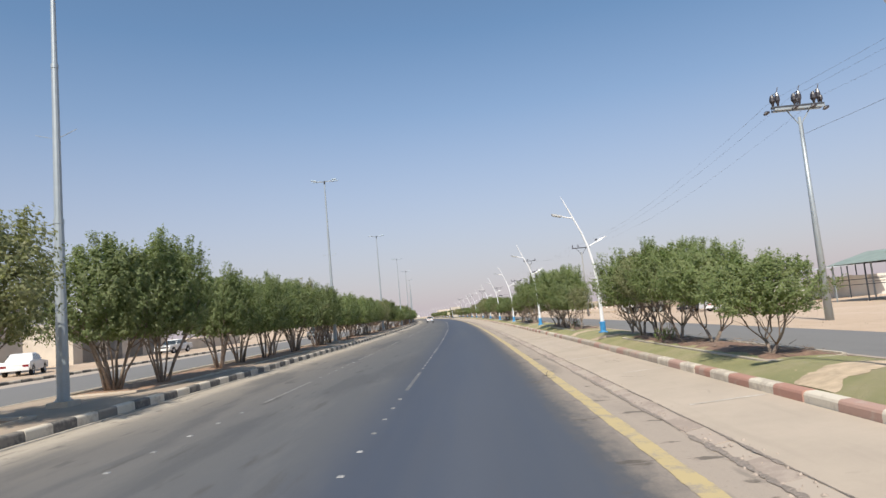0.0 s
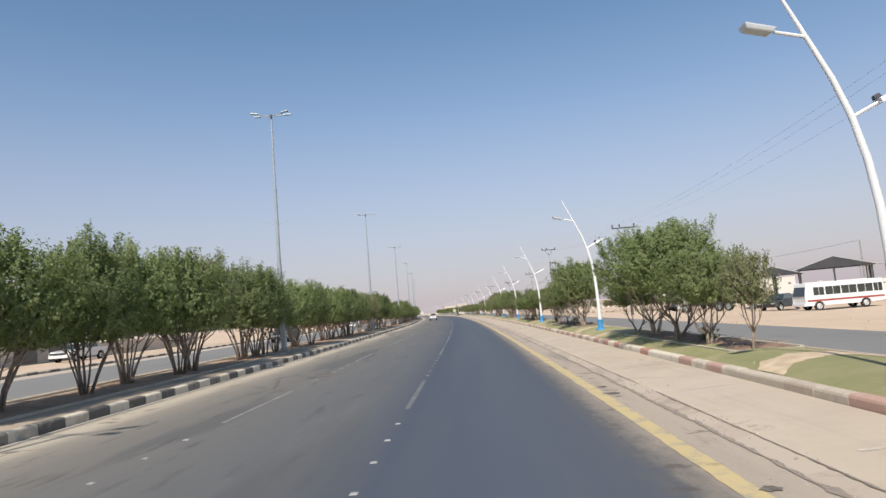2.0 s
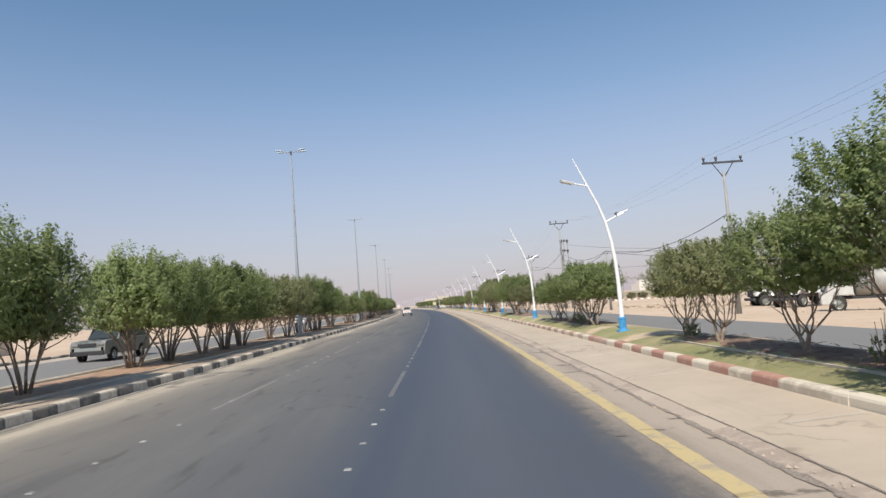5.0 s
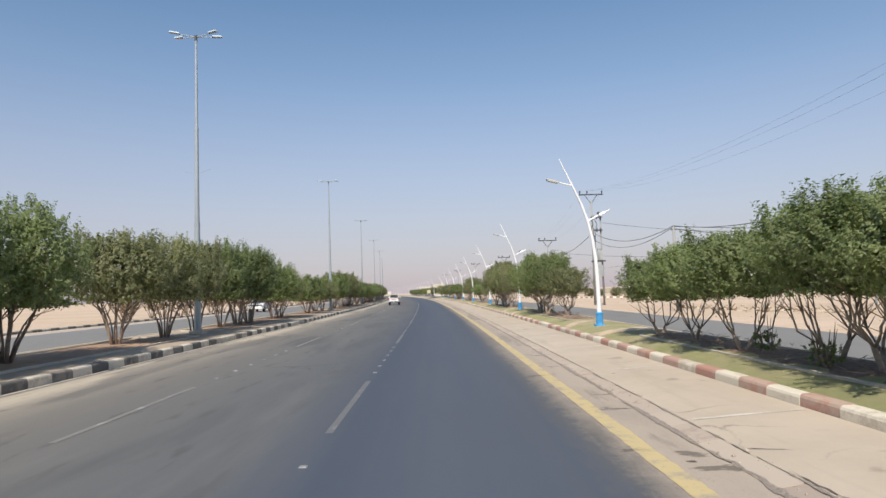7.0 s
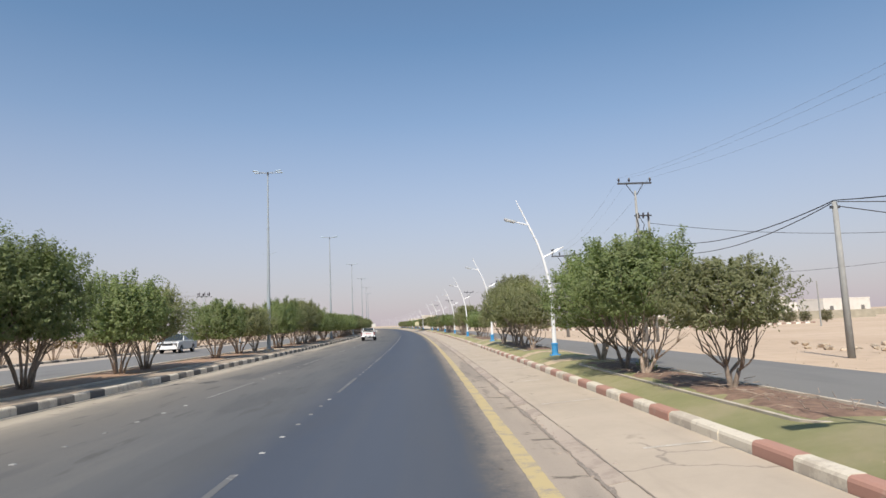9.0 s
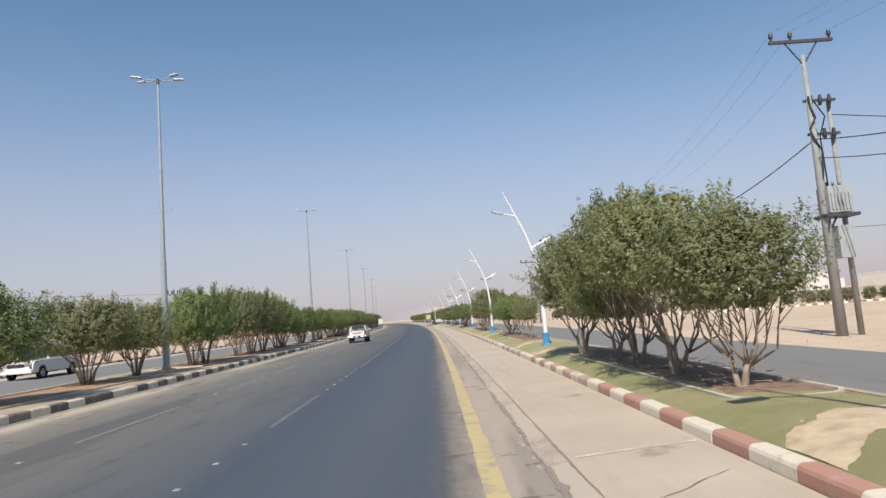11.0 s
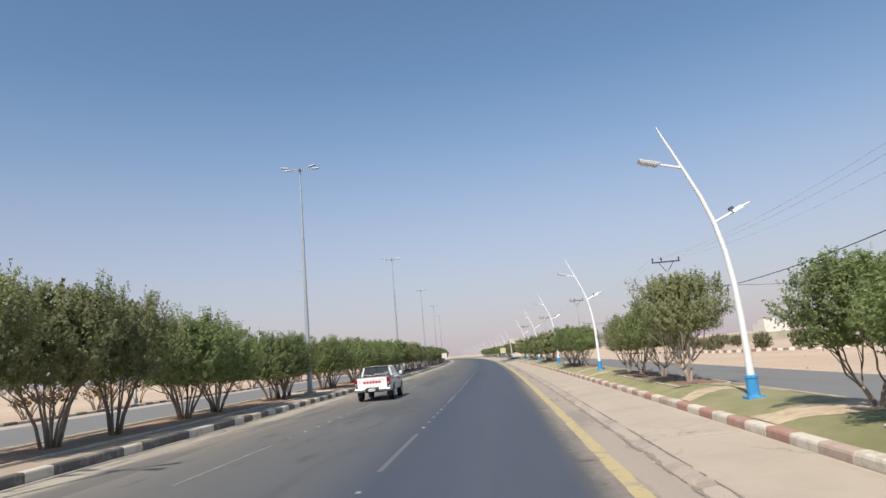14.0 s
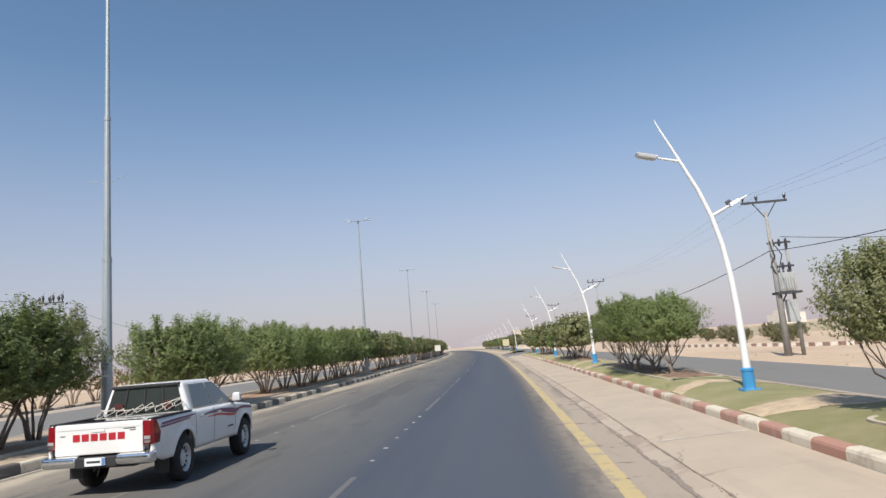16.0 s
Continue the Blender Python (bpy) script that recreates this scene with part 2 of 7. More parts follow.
def kerb_paint(name, col, under, thin=0.53):
    """Chipped paint on a concrete kerb stone, each stone worn in its own way."""
    m, nt, b = node_material(name)
    tc, oi, ge = nt.nodes.new("ShaderNodeTexCoord"), nt.nodes.new("ShaderNodeObjectInfo"), nt.nodes.new("ShaderNodeNewGeometry")
    off = nt.nodes.new("ShaderNodeVectorMath")
    nt.links.new(tc.outputs["Object"], off.inputs[0])
    comb = nt.nodes.new("ShaderNodeCombineXYZ")
    nt.links.new(mathn(nt, "MULTIPLY", oi.outputs["Random"], 90), comb.inputs[0])
    nt.links.new(mathn(nt, "MULTIPLY", oi.outputs["Random"], 41), comb.inputs[1])
    nt.links.new(comb.outputs[0], off.inputs[1])
    v = off.outputs[0]
    n1, n2 = noise_node(nt, 3.2, 8, 0.7, v), noise_node(nt, 26, 4, 0.7, v)
    k = mathn(nt, "MULTIPLY_ADD", oi.outputs["Random"], 0.24, -0.12)
    wear = ramp_node(nt, mathn(nt, "ADD", n1, k), ((thin, (0, 0, 0)), (thin + 0.11, (0.8, 0.8, 0.8))))
    c = mixed(nt, wear, col, under)
    c = mixed(nt, mathn(nt, "MULTIPLY", n2, 0.35), c, tuple(x * 0.55 for x in col))
    nt.links.new(c, b.inputs["Base Color"])
    b.inputs["Roughness"].default_value = 0.8
    bumped(nt, b, n2, 0.3, 0.006)
    return m


KERB_WHITE = kerb_paint("kerb_white", (0.68, 0.605, 0.485), (0.45, 0.375, 0.295), 0.50)
KERB_BLACK = kerb_paint("kerb_black", (0.125, 0.115, 0.104), (0.30, 0.262, 0.215), 0.50)
KERB_RED = kerb_paint("kerb_red", (0.44, 0.238, 0.178), (0.47, 0.365, 0.285), 0.51)
KERB_FADED = kerb_paint("kerb_faded", (0.46, 0.292, 0.228), (0.50, 0.41, 0.325), 0.47)
KERB_FRESH = kerb_paint("kerb_fresh_white", (0.80, 0.75, 0.67), (0.60, 0.53, 0.44), 0.58)
KERB_LOT = kerb_paint("kerb_lot", (0.24, 0.135, 0.105), (0.34, 0.26, 0.205), 0.52)
KERB_BARE = kerb_paint("kerb_bare", (0.50, 0.425, 0.335), (0.40, 0.315, 0.245), 0.50)
KERB_GREY = kerb_paint("kerb_grey", (0.44, 0.358, 0.288), (0.33, 0.262, 0.212), 0.50)


def line_paint(name, col, thin, under=(0.14, 0.13, 0.115), stained=False):
    """Worn road paint that lets the asphalt show."""
    m, nt, b = node_material(name)
    uv = uv_of(nt)
    n1, n2 = noise_node(nt, 2.2, 8, 0.75, uv), noise_node(nt, 40, 3, 0.7, uv)
    f = ramp_node(nt, mathn(nt, "MULTIPLY_ADD", n2, 0.22, n1), ((thin, (0, 0, 0)), (thin + 0.12, (1, 1, 1))))
    c = mixed(nt, f, col, under)
    if stained:
        c = mixed(nt, mathn(nt, "MULTIPLY", oil_stains(nt, uv), 0.55), c, (0.14, 0.11, 0.075))
    nt.links.new(c, b.inputs["Base Color"])
    b.inputs["Roughness"].default_value = 0.75
    return m


YELLOW = line_paint("yellow_paint", (0.49, 0.385, 0.195), 0.61, (0.33, 0.275, 0.21), True)


GRIT = plain("gutter_grit", (0.285, 0.238, 0.198), 0.95, 0, 0.4, 30, 0.6, ((0.38, 0.31, 0.25), 0.6))
CHIPS = plain("concrete_chips", (0.40, 0.325, 0.265), 0.95, 0, 0.3, 20, 0.4, ((0.52, 0.44, 0.36), 0.5))
TAR = plain("tar_blot", (0.125, 0.103, 0.084), 0.75, 0, 0.35, 22, 0.0, ((0.33, 0.28, 0.225), 0.6))
WHITE_LINE = line_paint("white_paint", (0.32, 0.315, 0.305), 0.43, (0.125, 0.125, 0.125))
OLD_LINE = line_paint("old_white_paint", (0.36, 0.35, 0.335), 0.46, (0.185, 0.175, 0.16))
BAY_LINE = line_paint("bay_line_paint", (0.60, 0.55, 0.48), 0.52, (0.45, 0.39, 0.32))


def grass_material():
    m, nt, b = node_material("turf")
    a, g, f = noise_node(nt, 0.7, 7, 0.65), noise_node(nt, 7, 5, 0.7), noise_node(nt, 120, 3, 0.8)
    c = ramp_node(nt, a, ((0.30, (0.285, 0.275, 0.118)), (0.46, (0.352, 0.322, 0.148)), (0.62, (0.475, 0.385, 0.225))))
    c = mixed(nt, mathn(nt, "MULTIPLY", g, 0.4), c, (0.255, 0.262, 0.11))
    c = mixed(nt, mathn(nt, "MULTIPLY", f, 0.4), c, (0.14, 0.155, 0.07))
    nt.links.new(c, b.inputs["Base Color"])
    b.inputs["Roughness"].default_value = 0.9
    bumped(nt, b, f, 0.9, 0.02)
    return m


TURF = grass_material()
TURF_SAND = plain("turf_sand", (0.52, 0.40, 0.27), 0.95, 0, 0.22, 4, 0.6, ((0.30, 0.21, 0.13), 0.5))
MULCH = plain("mulch", (0.225, 0.140, 0.098), 0.95, 0, 0.35, 6, 0.9, ((0.37, 0.245, 0.165), 0.6))
SOIL = plain("bed_soil", (0.34, 0.215, 0.14), 0.95, 0, 0.25, 2.2, 0.8, ((0.40, 0.26, 0.165), 0.6))
EDGING = plain("edging", (0.52, 0.45, 0.36), 0.85, 0, 0.15, 2, 0.3, ((0.32, 0.24, 0.17), 0.5))


def leaf_material(name, dark, light, tip):
    m, nt, b = node_material(name)
    ge, oi = nt.nodes.new("ShaderNodeNewGeometry"), nt.nodes.new("ShaderNodeObjectInfo")
    r = ge.outputs["Random Per Island"]
    c = ramp_node(nt, r, ((0.0, dark), (0.6, light), (1.0, tip)))
    lump = noise_node(nt, 1.6, 3, 0.5)
    c = mixed(nt, ramp_node(nt, lump, ((0.42, (0, 0, 0)), (0.68, (0.55, 0.55, 0.55)))), c, tip)
    k = mathn(nt, "MULTIPLY_ADD", oi.outputs["Random"], 0.34, 0.90)
    c = mixed(nt, 1.0, c, k, "MULTIPLY")
    nt.links.new(c, b.inputs["Base Color"])
    b.inputs["Roughness"].default_value = 0.55
    b.inputs["Specular IOR Level"].default_value = 0.35
    tr = nt.nodes.new("ShaderNodeBsdfTranslucent")
    nt.links.new(mixed(nt, 1.0, c, (1.0, 1.06, 0.66), "MULTIPLY"), tr.inputs["Color"])
    mx = nt.nodes.new("ShaderNodeMixShader")
    mx.inputs[0].default_value = 0.50
    nt.links.new(b.outputs[0], mx.inputs[1])
    nt.links.new(tr.outputs[0], mx.inputs[2])
    nt.links.new(mx.outputs[0], nt.nodes["Material Output"].inputs["Surface"])
    return m


LEAF_GREEN = leaf_material("leaf_green", (0.168, 0.216, 0.086), (0.210, 0.262, 0.109), (0.288, 0.314, 0.163))
LEAF_OLIVE = leaf_material("leaf_olive", (0.192, 0.208, 0.096), (0.240, 0.252, 0.126), (0.325, 0.320, 0.195))
LEAF_DULL = leaf_material("leaf_dull", (0.150, 0.145, 0.075), (0.200, 0.190, 0.105), (0.260, 0.240, 0.150))
LEAF_DRY = leaf_material("leaf_dry", (0.16, 0.10, 0.05), (0.24, 0.16, 0.08), (0.30, 0.21, 0.11))
BARK = plain("bark", (0.305, 0.238, 0.185), 0.9, 0, 0.35, 9, 0.7, ((0.43, 0.355, 0.29), 0.6), 0.25)
GALV = plain("galvanised", (0.355, 0.395, 0.415), 0.45, 0.35, 0.10, 1.2, 0.0, ((0.265, 0.285, 0.29), 0.5))
LAMP_WHITE = plain("lamp_white", (0.72, 0.72, 0.72), 0.35, 0, 0.05, 1.5, 0.0, ((0.62, 0.57, 0.50), 0.25))
LAMP_BLUE = plain("lamp_blue", (0.045, 0.265, 0.53), 0.5, 0, 0.12, 4, 0.0, ((0.12, 0.33, 0.55), 0.5), 0.08)
LAMP_HEAD = plain("lamp_head", (0.62, 0.64, 0.66), 0.4, 0.2, 0.06, 4)
TALL_HEAD = plain("tall_light_head", (0.40, 0.49, 0.56), 0.45, 0.2, 0.06, 4)
LENS = plain("lamp_lens", (0.30, 0.32, 0.33), 0.3, 0, 0.1, 9)
DARK_STEEL = plain("dark_steel", (0.06, 0.065, 0.075), 0.6, 0.2, 0.2, 5)
INSULATOR = plain("insulator", (0.04, 0.035, 0.04), 0.35, 0, 0.2, 5)
WOOD_POLE = plain("pole_grey", (0.285, 0.283, 0.27), 0.85, 0, 0.12, 4, 0.4, ((0.22, 0.21, 0.20), 0.5))
TRANSFORMER = plain("transformer_grey", (0.36, 0.38, 0.38), 0.55, 0.1, 0.1, 3, 0.0, ((0.25, 0.22, 0.18), 0.5))
CABLE = plain("cable", (0.03, 0.03, 0.032), 0.6, 0, 0.2, 2)
WIRE = plain("wire", (0.16, 0.16, 0.165), 0.5, 0.4, 0.1, 2)
CAR_WHITE = plain("car_white", (0.72, 0.72, 0.71), 0.25, 0, 0.04, 2, 0.0, ((0.60, 0.55, 0.48), 0.35))
TRUCK_PALE = plain("truck_pale", (0.47, 0.46, 0.43), 0.5, 0, 0.1, 2, 0.0, ((0.40, 0.34, 0.27), 0.45))
CAR_DARK = plain("car_dark", (0.05, 0.065, 0.08), 0.3, 0.2, 0.2, 2, 0.0, ((0.25, 0.2, 0.15), 0.4))
CAR_GREEN = plain("truck_green", (0.16, 0.18, 0.15), 0.6, 0, 0.2, 2, 0.0, ((0.30, 0.25, 0.18), 0.6))
CAR_GREY = plain("car_grey", (0.22, 0.235, 0.22), 0.4, 0.2, 0.15, 2, 0.0, ((0.35, 0.29, 0.22), 0.4))
TANK_STEEL = plain("tank_steel", (0.36, 0.355, 0.33), 0.5, 0.3, 0.15, 1.5, 0.0, ((0.28, 0.25, 0.20), 0.5))
RUBBER = plain("rubber", (0.022, 0.022, 0.022), 0.85, 0, 0.2, 8, 0.0, ((0.12, 0.10, 0.08), 0.4))
RIM = plain("rim", (0.62, 0.62, 0.61), 0.4, 0.3, 0.15, 12)
CHROME = plain("chrome", (0.80, 0.80, 0.80), 0.14, 1.0, 0.05, 3)
BLACK_PLASTIC = plain("black_plastic", (0.025, 0.025, 0.027), 0.6, 0, 0.2, 5)
RED_PAINT = plain("red_paint", (0.42, 0.022, 0.035), 0.35, 0, 0.08, 4)
BUS_RED = plain("bus_red", (0.30, 0.06, 0.05), 0.5, 0, 0.15, 3)
MAROON = plain("maroon_stripe", (0.14, 0.04, 0.11), 0.35, 0, 0.1, 4)
PLATE = plain("plate_white", (0.72, 0.74, 0.76), 0.4, 0, 0.04, 4)
PLATE_BLUE = plain("plate_blue", (0.10, 0.22, 0.45), 0.4, 0, 0.05, 4)
ROPE = plain("rope", (0.52, 0.49, 0.44), 0.8, 0, 0.1, 12)
# headrest red, with the dimness behind glass put into the colour
SEAT_RED_DIMMED = plain("seat_red_dimmed", (0.07, 0.012, 0.012), 0.8, 0, 0.15, 6)
RENDER_WHITE = plain("wall_white", (0.64, 0.605, 0.55), 0.85, 0, 0.06, 0.7, 0.2, ((0.55, 0.48, 0.39), 0.5))
WALL_DULL = plain("wall_khaki", (0.34, 0.305, 0.235), 0.9, 0, 0.15, 0.7, 0.2, ((0.25, 0.215, 0.16), 0.5))
RENDER_SAND = plain("wall_sand", (0.55, 0.485, 0.40), 0.9, 0, 0.1, 0.7, 0.2, ((0.43, 0.36, 0.285), 0.5))
ROOF_GREEN = plain("roof_green", (0.29, 0.345, 0.29), 0.5, 0.15, 0.14, 1, 0.0, ((0.42, 0.43, 0.38), 0.5))
ROOF_SHEET = plain("roof_sheet", (0.56, 0.565, 0.54), 0.5, 0.3, 0.1, 1, 0.0, ((0.34, 0.31, 0.27), 0.5))
SHADOW_CLOTH = plain("dark_board", (0.05, 0.05, 0.055), 0.8, 0, 0.2, 1)
STONE = plain("field_stone", (0.44, 0.355, 0.265), 0.95, 0, 0.25, 3, 0.5, None, 0.25)
SIGN_YELLOW = plain("sign_yellow", (0.50, 0.45, 0.28), 0.5, 0, 0.06, 3)
DUSTY_PANE = plain("dusty_pane", (0.16, 0.15, 0.14), 0.3, 0, 0.2, 1)
BLUE_PAINT = plain("blue_paint", (0.10, 0.30, 0.50), 0.5, 0, 0.1, 3)


def glass_material(name, col):
    m, nt, b = node_material(name)
    b.inputs["Base Color"].default_value = (*col, 1)
    b.inputs["Roughness"].default_value = 0.04
    b.inputs["Coat Weight"].default_value = 0.3
    return m


def lens_red():
    m, nt, b = node_material("tail_light_red")
    b.inputs["Base Color"].default_value = (0.20, 0.007, 0.012, 1)
    b.inputs["Roughness"].default_value = 0.12
    return m


GLASS = glass_material("dark_glass", (0.035, 0.042, 0.042))
# opaque grey-green, lightened to stand for reflections and the cabin seen through
SIDE_GLASS = glass_material("side_glass", (0.115, 0.130, 0.125))
TAIL_RED = lens_red()


# ---------------------------------------------------------------- mesh helpers
def mesh_of(name, bm, material, smooth=False):
    me = bpy.data.meshes.new(name)
    bm.normal_update()
    bm.to_mesh(me)
    bm.free()
    for m in (material if isinstance(material, (list, tuple)) else [material]):
        me.materials.append(m)
    if smooth:
        me.polygons.foreach_set("use_smooth", [True] * len(me.polygons))
    return me


def part(name, bm, material, parent=None, label="", smooth=False):
    ob = new(name, mesh_of(name, bm, material, smooth))
    if parent is not None:
        ob.parent = parent
    if label:
        ob["label"] = label
    return ob


def thing(name, m, label, category, group="", kind=""):
    ob = new(name)
    ob.empty_display_size = 0.3
    ob.matrix_basis = m
    return tagged(ob, label, category, group, kind)


def box(bm, lo, hi, taper=1.0, bevel=0.0):
    """An upright box from lo to hi; its top is scaled by taper; edges cut by bevel."""
    c = [(a + b) / 2 for a, b in zip(lo, hi)]
    vs = []
    for z, k in ((lo[2], 1.0), (hi[2], taper)):
        for x, y in ((lo[0], lo[1]), (hi[0], lo[1]), (hi[0], hi[1]), (lo[0], hi[1])):
            vs.append(bm.verts.new((c[0] + (x - c[0]) * k, c[1] + (y - c[1]) * k, z)))
    fs = [bm.faces.new([vs[i] for i in q]) for q in ((3, 2, 1, 0), (4, 5, 6, 7), (0, 1, 5, 4), (1, 2, 6, 5), (2, 3, 7, 6), (3, 0, 4, 7))]
    if bevel:
        bmesh.ops.bevel(bm, geom=list({e for f in fs for e in f.edges}), offset=bevel, segments=2, affect="EDGES", profile=0.6)
    return bm


def tube(bm, pts, radii, sides=8, cap=True):
    """A round tube through pts with a radius at each."""
    rings, prev = [], None
    pts = [Vector(p) for p in pts]
    for i, p in enumerate(pts):
        d = (pts[min(i + 1, len(pts) - 1)] - pts[max(i - 1, 0)]).normalized()
        ref = Vector((1, 0, 0)) if abs(d.x) < 0.9 else Vector((0, 1, 0))
        if prev is not None:
            ref = prev
        a = (ref - d * ref.dot(d)).normalized()
        prev = a
        b = d.cross(a)
        r = radii[i] if isinstance(radii, (list, tuple)) else radii
        rings.append([bm.verts.new(p + (a * math.cos(2 * math.pi * k / sides) + b * math.sin(2 * math.pi * k / sides)) * r) for k in range(sides)])
    for u, v in zip(rings, rings[1:]):
        for k in range(sides):
            bm.faces.new((u[k], u[(k + 1) % sides], v[(k + 1) % sides], v[k]))
    if cap:
        bm.faces.new(rings[0][::-1])
        bm.faces.new(rings[-1])
    return bm


def prism(bm, outline, x0, x1, inset=0.0):
    """An outline in (y, z) pulled out from x0 to x1."""
    a = [bm.verts.new((x0, y, z)) for y, z in outline]
    b = [bm.verts.new((x1, y, z)) for y, z in outline]
    n = len(outline)
    bm.faces.new(a)
    bm.faces.new(b[::-1])
    for i in range(n):
        bm.faces.new((a[i], b[i], b[(i + 1) % n], a[(i + 1) % n]))
    return bm


def sweep(name, section, s0, s1, step, material, label, closed=False, kind="structure", parent=None, wobble=0.0, category=""):
    """A cross-section of (X, z) carried along the road; u is X and v is s, in metres."""
    bm = bmesh.new()
    uvl = bm.loops.layers.uv.new("UVMap")
    n = max(1, int(round((s1 - s0) / step)))
    rows = []
    rng = random.Random(len(name) * 7 + int(s0))
    for i in range(n + 1):
        s = s0 + (s1 - s0) * i / n
        rows.append((s, [bm.verts.new(bent(X + rng.uniform(-wobble, wobble), s, z)) for X, z in section]))
    k = len(section)
    for (sa, a), (sb, b) in zip(rows, rows[1:]):
        for j in range(k if closed else k - 1):
            q = (j + 1) % k
            f = bm.faces.new((a[j], a[q], b[q], b[j]))
            for lp, (u, v) in zip(f.loops, ((section[j][0], sa), (section[q][0], sa), (section[q][0], sb), (section[j][0], sb))):
                lp[uvl].uv = (u, v)
    if closed:
        bm.faces.new(rows[0][1])
        bm.faces.new(rows[-1][1][::-1])
        bmesh.ops.recalc_face_normals(bm, faces=bm.faces[:])
    ob = part(name, bm, material, parent)
    if parent is None:
        tagged(ob, label, category or name.split("_")[0], "", kind)
    return ob


def flat_patch(bm, uvl, X0, X1, s0, s1, z0, z1):
    """One flat quad in road coordinates, z0 at X0 and z1 at X1."""
    vs = [bm.verts.new(bent(X, s, z)) for X, s, z in ((X0, s0, z0), (X1, s0, z1), (X1, s1, z1), (X0, s1, z0))]
    f = bm.faces.new(vs)
    for lp, uv in zip(f.loops, ((X0, s0), (X1, s0), (X1, s1), (X0, s1))):
        lp[uvl].uv = uv


# ---------------------------------------------------------------- large structure
S0, S1 = -45.0, 640.0
GAP0, GAP1 = 247.0, 272.0     # side-road opening in the verge

# one sheet of ground out to the horizon, lowered under the carriageways
ground_cols = [(-3200, 0.3), (-900, 0.3), (-300, 0.4), (-120, 0.45), (-60, 0.4), (-36, 0.33), (-26.4, 0.30), (-25.7, -0.25), (-20, -0.25), (-12, -0.25),
               (-5, -0.25), (2.6, -0.25), (5.3, -0.25), (9.7, -0.25), (10.25, 0.10), (11.5, 0.07), (14, 0.0), (18, -0.12), (22, -0.28), (26, -0.45), (40, -0.52), (70, -0.4),
               (150, 0.0), (400, 0.2), (1000, 0.3), (3200, 0.3)]


def sand_z(X):
    """Height of the sand at X, without its humps."""
    return float(np.interp(X, *zip(*ground_cols)))


bm = bmesh.new()
srows = [-2500, -900, -300] + [-120 + 4 * i for i in range(120)] + [380 + 20 * i for i in range(20)] + [900, 1400, 2400, 3600]
grid = []
for s in srows:
    row = []
    for X, z in ground_cols:
        near = 10 < X < 80 and -100 < s < 360
        dz = (noise.noise(Vector((X * 0.13, s * 0.11, 2.0))) * 0.10 + noise.noise(Vector((X * 0.5, s * 0.4, 5.0))) * 0.05) if near and X > 11 else 0.0
        p = bent(X, s, z + dz) if abs(s) < 1000 else bent(X, math.copysign(1000, s), z) + Vector((0, s - math.copysign(1000, s), 0))
        row.append(bm.verts.new(p))
    grid.append(row)
for a, b in zip(grid, grid[1:]):
    for j in range(len(a) - 1):
        bm.faces.new((a[j], a[j + 1], b[j + 1], b[j]))
tagged(part("ground", bm, SAND, smooth=True), "pale orange desert sand flat with low humps", "ground", "", "structure")

road = sweep("road", [(-11.25, 0.0), (-7.3, 0.01), (-3.7, 0.012), (0.0, 0.0), (0.64, -0.010), (0.674, -0.007)], S0, S1, 4, ASPHALT,
             "three-lane asphalt carriageway, dark driving lane tinted blue for sky sheen, dusty at its edges", category="road")
sweep("service_road", [(5.42, 0.22), (7.5, 0.21), (10.3, 0.13)], S0, S1, 4, ASPHALT_SIDE, "grey asphalt service road with sand-blown edges", category="road")
sweep("opposite_road", [(-23.6, 0.225), (-20.0, 0.18), (-16.45, 0.08)], S0, S1, 4, ASPHALT_SIDE, "grey asphalt carriageway of the other direction", category="road")
sweep("far_gutter", [(-25.15, 0.262), (-24.3, 0.243), (-23.6, 0.225)], S0, S1, 4, EDGE_CONCRETE, "pale sandy concrete gutter along the far carriageway", category="pavement")
sweep("parking_bay", [(0.905, 0.036), (0.925, 0.0525), (1.7, 0.10), (2.53, 0.145)], S0, GAP0, 4, CONCRETE, "pale concrete parking strip with faint stains and joints", category="pavement")
sweep("side_road", [(0.64, -0.01), (2.8, 0.05), (5.42, 0.22)], GAP0, GAP1, 4, ASPHALT_SIDE, "asphalt side-road mouth across the verge", category="road")
sweep("parking_bay_beyond", [(0.64, 0.0), (0.93, 0.055), (1.7, 0.10), (2.53, 0.145)], GAP1, S1, 8, CONCRETE, "pale concrete parking strip beyond the side road", category="pavement")
sweep("verge_turf", [(2.735, 0.272), (3.2, 0.39), (3.72, 0.455), (4.6, 0.44), (5.2, 0.34), (5.30, 0.30)], S0, GAP0 - 2, 2, TURF, "short patchy green turf strip between kerb and service road", category="grass")
sweep("verge_turf_beyond", [(2.735, 0.272), (3.72, 0.455), (4.6, 0.44), (5.30, 0.30)], GAP1 + 2, S1, 8, TURF, "turf strip beyond the side road", category="grass")
sweep("service_kerb", [(5.28, 0.05), (5.28, 0.335), (5.42, 0.335), (5.46, 0.18)], S0, GAP0 - 2, 4, KERB_GREY, "low sandy concrete kerb of the service road", category="kerb")
sweep("median_paving", [(-16.3, 0.21), (-14.0, 0.225), (-11.40, 0.205)], S0, S1, 4, PAVING, "dusty paved median with planting beds", category="pavement")
sweep("median_far_kerb", [(-16.5, 0.0), (-16.5, 0.215), (-16.27, 0.23), (-16.25, 0.18)], S0, S1, 4, KERB_WHITE, "pale concrete kerb along the far side of the median", category="kerb")

